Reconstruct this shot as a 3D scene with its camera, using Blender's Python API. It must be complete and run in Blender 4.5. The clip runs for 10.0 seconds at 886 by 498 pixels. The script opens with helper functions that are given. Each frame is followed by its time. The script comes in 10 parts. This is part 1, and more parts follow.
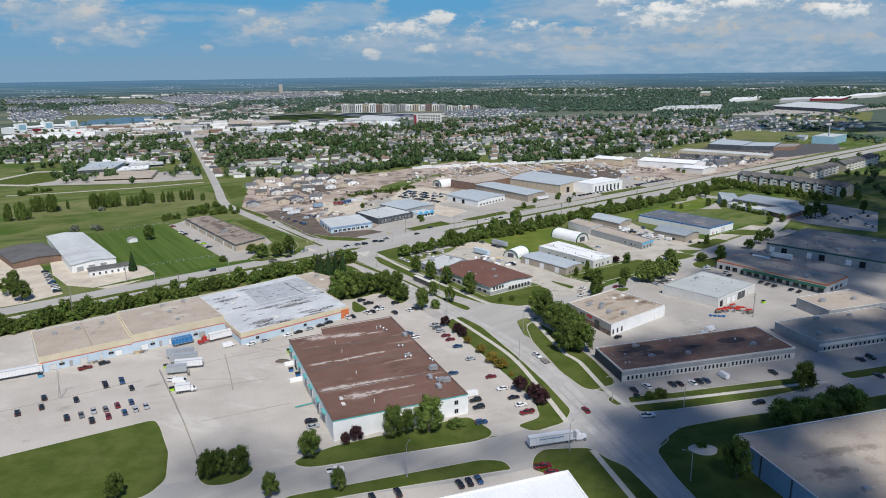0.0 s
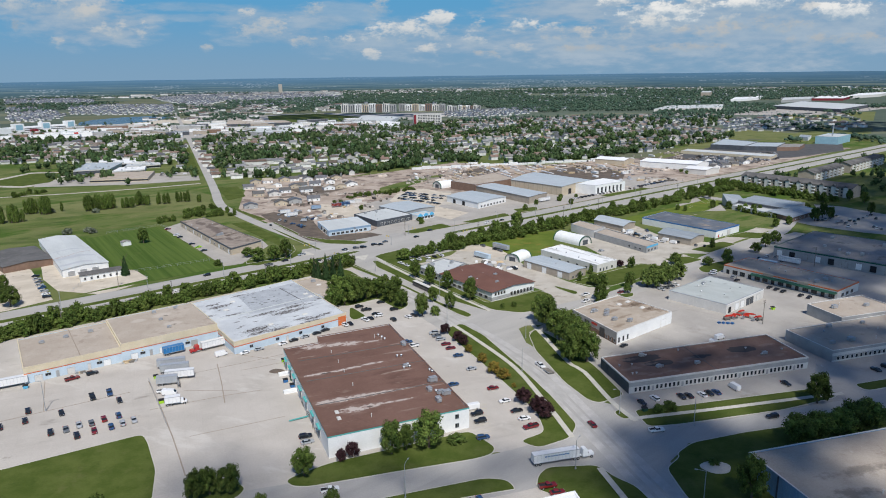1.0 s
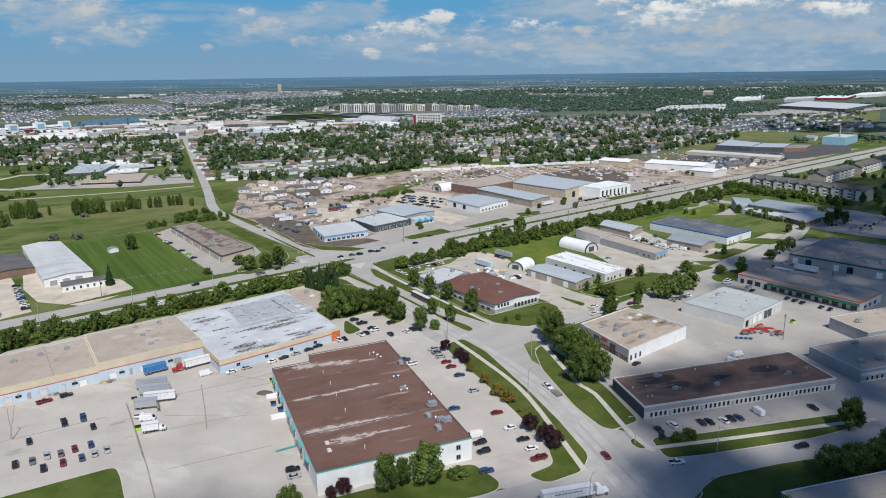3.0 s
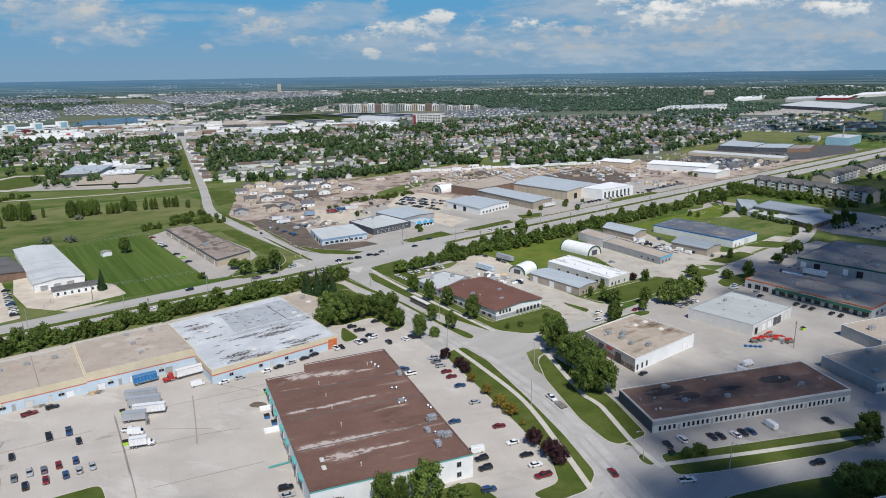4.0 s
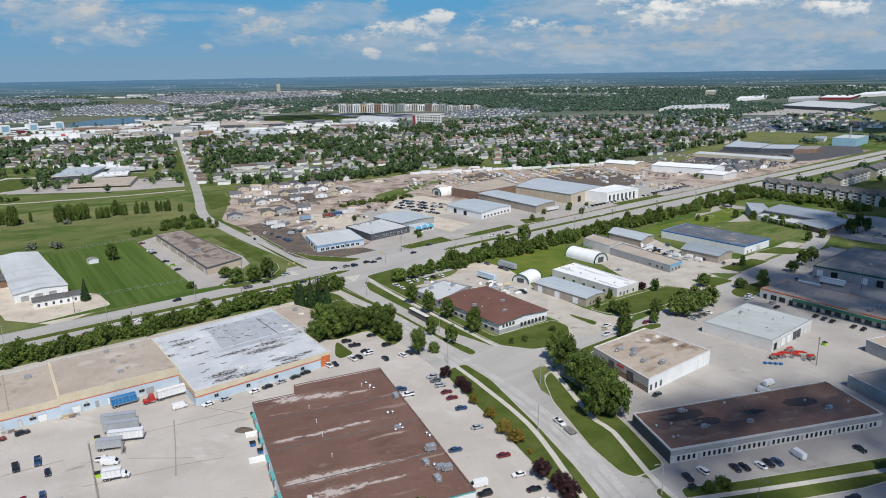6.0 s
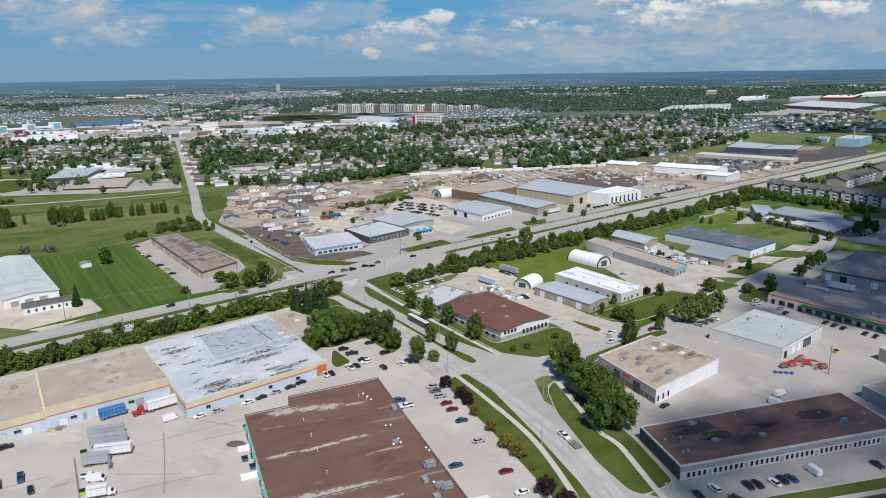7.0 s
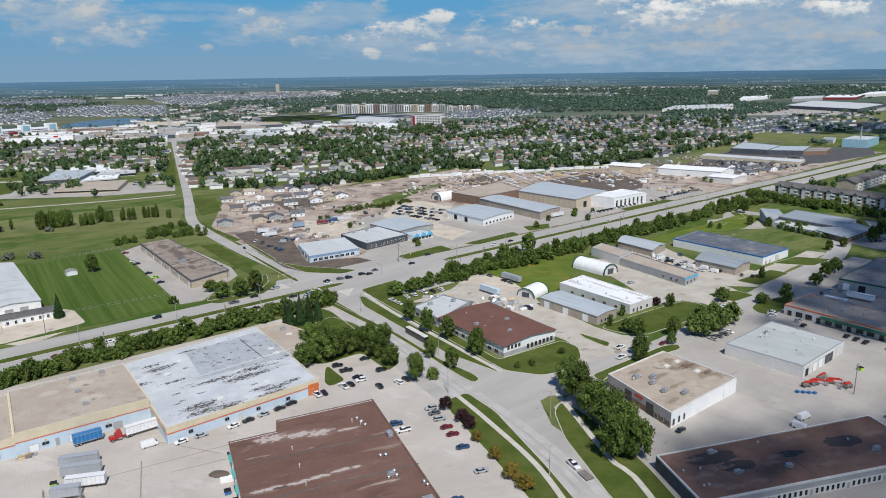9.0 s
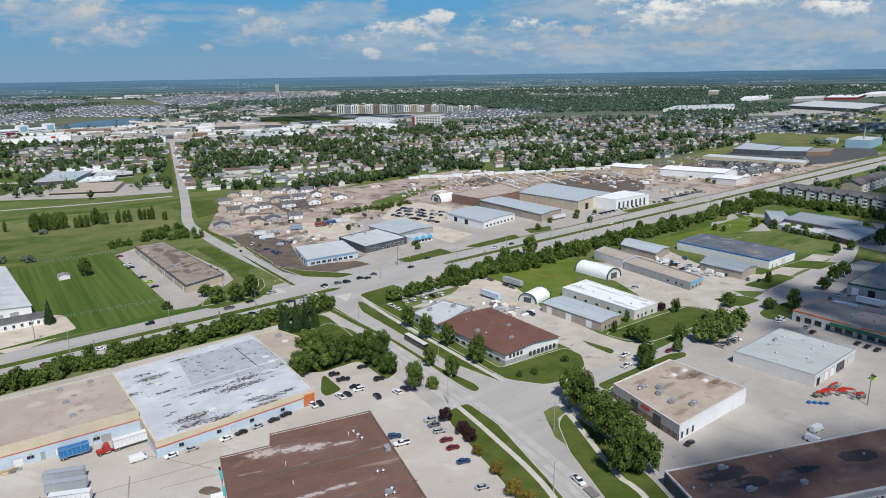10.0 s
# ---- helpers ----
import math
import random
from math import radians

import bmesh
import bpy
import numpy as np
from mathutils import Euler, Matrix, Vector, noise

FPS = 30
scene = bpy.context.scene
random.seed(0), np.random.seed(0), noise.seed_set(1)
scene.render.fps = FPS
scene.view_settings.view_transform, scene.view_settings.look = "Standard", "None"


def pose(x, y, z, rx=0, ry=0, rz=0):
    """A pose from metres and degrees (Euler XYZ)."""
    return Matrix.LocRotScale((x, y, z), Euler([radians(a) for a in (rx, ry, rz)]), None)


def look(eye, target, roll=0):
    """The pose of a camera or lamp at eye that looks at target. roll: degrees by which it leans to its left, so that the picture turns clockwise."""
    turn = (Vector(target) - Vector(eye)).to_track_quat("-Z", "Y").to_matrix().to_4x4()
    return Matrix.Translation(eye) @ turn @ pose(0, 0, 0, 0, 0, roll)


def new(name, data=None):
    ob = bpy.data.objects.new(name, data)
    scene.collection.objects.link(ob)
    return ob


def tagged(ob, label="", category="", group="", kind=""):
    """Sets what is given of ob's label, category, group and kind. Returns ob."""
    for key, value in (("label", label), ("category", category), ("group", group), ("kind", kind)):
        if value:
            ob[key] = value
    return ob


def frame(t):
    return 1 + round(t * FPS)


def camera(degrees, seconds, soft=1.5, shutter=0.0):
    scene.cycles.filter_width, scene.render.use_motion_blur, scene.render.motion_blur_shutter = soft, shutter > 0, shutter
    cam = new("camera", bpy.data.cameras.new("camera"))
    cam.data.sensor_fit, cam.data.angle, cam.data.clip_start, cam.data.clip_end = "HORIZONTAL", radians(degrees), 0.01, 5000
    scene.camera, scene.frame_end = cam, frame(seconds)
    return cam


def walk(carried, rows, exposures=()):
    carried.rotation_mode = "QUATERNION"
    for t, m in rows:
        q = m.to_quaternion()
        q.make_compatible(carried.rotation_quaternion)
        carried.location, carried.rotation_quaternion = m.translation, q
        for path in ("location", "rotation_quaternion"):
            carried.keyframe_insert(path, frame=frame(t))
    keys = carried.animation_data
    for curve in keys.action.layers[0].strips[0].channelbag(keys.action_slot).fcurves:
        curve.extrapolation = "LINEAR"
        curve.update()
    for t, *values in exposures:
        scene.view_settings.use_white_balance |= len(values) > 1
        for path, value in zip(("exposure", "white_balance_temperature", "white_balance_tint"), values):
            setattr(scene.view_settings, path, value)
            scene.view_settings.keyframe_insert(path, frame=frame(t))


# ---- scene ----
cam = camera(64.7, 10.0, soft=1.0)
PATH = [
    (0, (0.413, -2.531, 121.077), (-0.484, 97.465, 95.733), -0.75),
    (1, (0.352, 8.334, 121.041), (-0.551, 108.330, 95.659), -0.77),
    (2, (0.303, 18.918, 121.005), (-0.607, 118.914, 95.591), -0.78),
    (3, (0.266, 29.235, 120.969), (-0.652, 129.231, 95.528), -0.80),
    (4, (0.240, 39.298, 120.933), (-0.685, 139.294, 95.470), -0.82),
    (5, (0.226, 49.121, 120.897), (-0.706, 149.117, 95.418), -0.84),
    (6, (0.223, 58.717, 120.861), (-0.715, 158.712, 95.370), -0.86),
    (7, (0.232, 68.098, 120.825), (-0.713, 168.093, 95.329), -0.88),
    (8, (0.253, 77.279, 120.789), (-0.699, 177.274, 95.292), -0.90),
    (9, (0.285, 86.272, 120.753), (-0.674, 186.267, 95.261), -0.91),
    (10, (0.329, 95.090, 120.717), (-0.637, 195.086, 95.235), -0.93),
]
walk(cam, [(t, look(eye, target, roll)) for t, eye, target, roll in PATH])

# ---- world and light ----
world = bpy.data.worlds.new("sky")
scene.world = world
world.use_nodes = True
wn, wl = world.node_tree.nodes, world.node_tree.links
SUN_AZ, SUN_EL = radians(167), radians(54)
sky = wn.new("ShaderNodeTexSky")
sky.sky_type, sky.sun_disc = "NISHITA", False
sky.sun_elevation, sky.sun_rotation = SUN_EL, SUN_AZ
sky.altitude, sky.air_density, sky.dust_density, sky.ozone_density = 300, 1.0, 0.6, 2.2


def wmath(op, a, b=None, c=None):
    n = wn.new("ShaderNodeMath")
    n.operation = op
    for i, v in enumerate((a, b, c)):
        if v is None:
            continue
        if isinstance(v, (int, float)):
            n.inputs[i].default_value = v
        else:
            wl.new(v, n.inputs[i])
    return n.outputs[0]


def wramp(value, lo, hi):
    n = wn.new("ShaderNodeMapRange")
    n.interpolation_type = "SMOOTHSTEP"
    n.inputs["From Min"].default_value, n.inputs["From Max"].default_value = lo, hi
    wl.new(value, n.inputs["Value"])
    return n.outputs["Result"]


def wmix(fac, a, b):
    n = wn.new("ShaderNodeMix")
    n.data_type = "RGBA"
    wl.new(fac, n.inputs[0])
    for sock, v in ((n.inputs[6], a), (n.inputs[7], b)):
        if isinstance(v, tuple):
            sock.default_value = v
        else:
            wl.new(v, sock)
    return n.outputs[2]


tc = wn.new("ShaderNodeTexCoord")
sep = wn.new("ShaderNodeSeparateXYZ")
wl.new(tc.outputs["Generated"], sep.inputs[0])


bearing = wmath("DIVIDE", sep.outputs[0], wmath("MAXIMUM", sep.outputs[1], 0.05))
ahead = wramp(sep.outputs[1], 0.1, 0.4)


def cloud_noise(seed, across, up, detail, rough=0.6):
    """Noise over the northern sky: across and up are the size of its lumps."""
    comb = wn.new("ShaderNodeCombineXYZ")
    wl.new(wmath("MULTIPLY", bearing, 1 / across), comb.inputs[0])
    wl.new(wmath("MULTIPLY", sep.outputs[2], 1 / up), comb.inputs[1])
    n = wn.new("ShaderNodeTexNoise")
    n.inputs["Scale"].default_value, n.inputs["Detail"].default_value, n.inputs["Roughness"].default_value = 1.0, detail, rough
    comb.inputs[2].default_value = seed
    wl.new(comb.outputs[0], n.inputs["Vector"])
    return wmath("MULTIPLY_ADD", n.outputs["Fac"], 2.0, -1.0)


puffs = cloud_noise(3.7, 0.020, 0.011, 6, 0.62)
drift = cloud_noise(8.3, 0.075, 0.020, 5, 0.6)
wisps = cloud_noise(5.1, 0.030, 0.008, 4, 0.6)
# banks over the northern horizon: bearing (tangent), height, half width, half height, density
GREY_BANKS = [(-0.510, 0.0660, 0.097, 0.0242, 0.75), (-0.561, 0.0830, 0.105, 0.0178, 0.70), (-0.465, 0.0560, 0.065, 0.0162, 0.70), (-0.146, 0.0784, 0.048, 0.0145, 0.55), (-0.174, 0.0641, 0.032, 0.0097, 0.50), (0.142, 0.0788, 0.081, 0.0210, 0.85),
         (0.415, 0.0507, 0.291, 0.0469, 0.97), (0.170, 0.0356, 0.178, 0.0242, 0.75), (0.545, 0.0498, 0.154, 0.0364, 0.90), (-0.247, 0.0599, 0.061, 0.0226, 0.60), (-0.163, 0.0423, 0.065, 0.0145, 0.50), (-0.047, 0.0390, 0.089, 0.0242, 0.60),
         (-0.345, 0.0843, 0.069, 0.0048, 0.45), (-0.347, 0.0713, 0.081, 0.0040, 0.40), (0.313, 0.0779, 0.113, 0.0194, 0.75)]
WHITE_BANKS = [(-0.560, 0.0867, 0.097, 0.0121, 0.62), (-0.493, 0.0741, 0.032, 0.0081, 0.55), (-0.453, 0.0554, 0.042, 0.0097, 0.62), (-0.588, 0.0572, 0.011, 0.0057, 0.30), (-0.535, 0.0403, 0.011, 0.0057, 0.55), (-0.270, 0.0733, 0.011, 0.0089, 0.65),
         (-0.254, 0.0577, 0.034, 0.0145, 0.55), (-0.191, 0.0403, 0.024, 0.0073, 0.50), (-0.148, 0.0436, 0.020, 0.0089, 0.70), (-0.332, 0.0322, 0.009, 0.0065, 0.50), (-0.180, 0.0834, 0.012, 0.0105, 0.55), (-0.090, 0.0868, 0.016, 0.0097, 0.50),
         (-0.058, 0.0517, 0.052, 0.0121, 0.80), (-0.009, 0.0657, 0.021, 0.0129, 0.85), (-0.020, 0.0275, 0.023, 0.0097, 0.70), (-0.104, 0.0233, 0.012, 0.0057, 0.70), (0.037, 0.0431, 0.014, 0.0097, 0.75), (0.042, 0.0621, 0.012, 0.0073, 0.65),
         (0.096, 0.0303, 0.023, 0.0065, 0.60), (0.050, 0.0213, 0.021, 0.0048, 0.45), (0.104, 0.0588, 0.023, 0.0089, 0.85), (0.150, 0.0542, 0.027, 0.0073, 0.65), (0.171, 0.0436, 0.037, 0.0113, 0.50), (0.231, 0.0466, 0.037, 0.0105, 0.55),
         (0.283, 0.0706, 0.048, 0.0162, 1.00), (0.237, 0.0853, 0.024, 0.0073, 0.90), (0.284, 0.0566, 0.024, 0.0097, 0.80), (0.340, 0.0803, 0.021, 0.0057, 0.80), (0.412, 0.0762, 0.055, 0.0081, 1.00), (0.391, 0.0616, 0.019, 0.0057, 0.65),
         (0.535, 0.0629, 0.042, 0.0105, 1.00), (0.489, 0.0686, 0.011, 0.0065, 0.70), (0.430, 0.0495, 0.055, 0.0105, 0.42), (0.358, 0.0420, 0.050, 0.0097, 0.45), (0.317, 0.0261, 0.053, 0.0065, 0.40), (0.540, 0.0306, 0.066, 0.0065, 0.40),
         (0.209, 0.0275, 0.053, 0.0048, 0.40)]
low_sky = wmix(wramp(sep.outputs[2], -0.01, 0.10), (2.65, 4.45, 6.35, 1), (1.35, 4.3, 7.4, 1))
deep_sky = wn.new("ShaderNodeVectorMath")
deep_sky.operation = "MULTIPLY"
deep_sky.inputs[1].default_value = (0.60, 0.74, 0.98)
wl.new(sky.outputs[0], deep_sky.inputs[0])
sky_col = wmix(wramp(sep.outputs[2], 0.10, 0.40), low_sky, deep_sky.outputs[0])


def bank_shape(u0, z0, w, h):
    """How deep inside the bank a direction lies (1 in the middle, 0 at the rim), and how high in it."""
    du = wmath("MULTIPLY_ADD", bearing, 1 / w, -u0 / w)
    dz = wmath("MULTIPLY_ADD", sep.outputs[2], 1 / h, -z0 / h)
    return wmath("SUBTRACT", 1.0, wmath("MULTIPLY_ADD", du, du, wmath("MULTIPLY", dz, dz))), dz


def soft(value, lo, hi, most):
    return wmath("MULTIPLY", wmath("MULTIPLY", wramp(value, lo, hi), most), ahead)


for u0, z0, w, h, most in GREY_BANKS:
    deep, dz = bank_shape(u0, z0, w * 1.15, h * 1.15)
    fluff = wmath("MULTIPLY_ADD", drift, 1.9, wmath("MULTIPLY_ADD", wisps, 0.6, deep))
    shade = wmix(wramp(wmath("MULTIPLY_ADD", wisps, 0.5, drift), -0.5, 0.6), (3.15, 4.75, 6.6, 1), (4.75, 5.95, 7.2, 1))
    sky_col = wmix(soft(fluff, -0.5, 1.0, most), sky_col, shade)
for u0, z0, w, h, most in WHITE_BANKS:
    deep, dz = bank_shape(u0, z0, w * 1.25, h * 1.3)
    fluff = wmath("MULTIPLY_ADD", puffs, 2.4, wmath("MULTIPLY_ADD", drift, 1.5, deep))
    top = wramp(wmath("MULTIPLY_ADD", puffs, 1.7, wmath("MULTIPLY_ADD", drift, 0.8, dz)), -0.7, 1.0)
    pale = 3.0 + 7.2 * most
    sky_col = wmix(soft(fluff, 0.05, 1.55 - 0.5 * most, 0.35 + 0.65 * most), sky_col, wmix(top, (3.8, 5.3, 6.8, 1), (pale, pale * 1.005, pale * 0.99, 1)))
bg = wn["Background"]
wl.new(sky_col, bg.inputs["Color"])
bg.inputs["Strength"].default_value = 0.088

sun = new("sun", bpy.data.lights.new("sun", "SUN"))
sun.data.energy, sun.data.angle, sun.data.color = 4.4, radians(0.6), (1.0, 0.972, 0.93)
to_sun = Vector((math.sin(SUN_AZ) * math.cos(SUN_EL), math.cos(SUN_AZ) * math.cos(SUN_EL), math.sin(SUN_EL)))
sun.matrix_world = look(to_sun * 1000, (0, 0, 0))
scene.view_settings.exposure = -0.15


# ---- materials ----
def surf(name, c1, c2, size=4.0, rough=0.85, bump=0.05, fine=0.25, metal=0.0, vary=0.0, stain=None, stretch=(1, 1, 1), turn=0.0,
         stain_size=6.0, stain_lo=0.6, stain_hi=0.68, stain_stretch=(1, 1, 1), spec=0.3, joint=0.0):
    """Two-scale procedural surface: c1 and c2 blend in patches of `size` metres, a fine grain of `fine` metres on top;
    stain: a third colour in blotches; vary: brightness that differs from object to object."""
    m = bpy.data.materials.new(name)
    m.use_nodes = True
    n, l = m.node_tree.nodes, m.node_tree.links
    bsdf = n["Principled BSDF"]
    bsdf.inputs["Roughness"].default_value, bsdf.inputs["Metallic"].default_value = rough, metal
    bsdf.inputs["Specular IOR Level"].default_value = spec
    co = n.new("ShaderNodeTexCoord")

    def noise_at(sz, detail, st, rot=0.0):
        mp = n.new("ShaderNodeMapping")
        mp.inputs["Rotation"].default_value = (0, 0, rot)
        l.new(co.outputs["Object"], mp.inputs[0])
        mp2 = n.new("ShaderNodeMapping")
        mp2.inputs["Scale"].default_value = [1 / (sz * s) for s in st]
        l.new(mp.outputs[0], mp2.inputs[0])
        t = n.new("ShaderNodeTexNoise")
        t.inputs["Scale"].default_value, t.inputs["Detail"].default_value = 1.0, detail
        t.inputs["Roughness"].default_value = 0.6
        l.new(mp2.outputs[0], t.inputs["Vector"])
        return t.outputs["Fac"]

    def ramp(v, lo, hi):
        r = n.new("ShaderNodeMapRange")
        r.interpolation_type = "SMOOTHSTEP"
        r.inputs["From Min"].default_value, r.inputs["From Max"].default_value = lo, hi
        l.new(v, r.inputs["Value"])
        return r.outputs["Result"]

    def mix(f, a, b, kind="MIX"):
        x = n.new("ShaderNodeMix")
        x.data_type, x.blend_type = "RGBA", kind
        if isinstance(f, float):
            x.inputs[0].default_value = f
        else:
            l.new(f, x.inputs[0])
        for sock, v in ((x.inputs[6], a), (x.inputs[7], b)):
            if isinstance(v, tuple):
                sock.default_value = (*v, 1) if len(v) == 3 else v
            else:
                l.new(v, sock)
        return x.outputs[2]

    large = noise_at(size, 5, stretch, turn)
    grain = noise_at(fine, 3, (1, 1, 1))
    col = mix(ramp(large, 0.3, 0.7), c1, c2)
    grey = n.new("ShaderNodeMapRange")
    grey.inputs["To Min"].default_value, grey.inputs["To Max"].default_value = 0.8, 1.2
    l.new(grain, grey.inputs["Value"])
    comb = n.new("ShaderNodeCombineColor")
    for i in range(3):
        l.new(grey.outputs[0], comb.inputs[i])
    col = mix(1.0, col, comb.outputs[0], "MULTIPLY")
    if stain:
        col = mix(ramp(noise_at(stain_size, 6, stain_stretch, turn), stain_lo, stain_hi), col, stain)
    if joint:
        mp = n.new("ShaderNodeMapping")
        mp.inputs["Rotation"].default_value = (0, 0, turn)
        l.new(co.outputs["Object"], mp.inputs[0])
        br = n.new("ShaderNodeTexBrick")
        br.offset = 0.0
        for key, val in (("Scale", 1.0), ("Mortar Size", 0.05), ("Mortar Smooth", 0.3), ("Brick Width", joint), ("Row Height", joint)):
            br.inputs[key].default_value = val
        br.inputs["Color1"].default_value, br.inputs["Color2"].default_value, br.inputs["Mortar"].default_value = (1, 1, 1, 1), (0.965, 0.965, 0.96, 1), (0.91, 0.905, 0.90, 1)
        l.new(mp.outputs[0], br.inputs["Vector"])
        col = mix(1.0, col, br.outputs["Color"], "MULTIPLY")
    if vary:
        info = n.new("ShaderNodeObjectInfo")
        v = n.new("ShaderNodeMapRange")
        v.inputs["To Min"].default_value, v.inputs["To Max"].default_value = 1 - vary, 1 + vary
        l.new(info.outputs["Random"], v.inputs["Value"])
        hsv = n.new("ShaderNodeHueSaturation")
        l.new(v.outputs[0], hsv.inputs["Value"])
        l.new(col, hsv.inputs["Color"])
        col = hsv.outputs[0]
    l.new(col, bsdf.inputs["Base Color"])
    if bump:
        b = n.new("ShaderNodeBump")
        b.inputs["Strength"].default_value, b.inputs["Distance"].default_value = 0.6, bump
        l.new(grain, b.inputs["Height"])
        l.new(b.outputs[0], bsdf.inputs["Normal"])
    return m


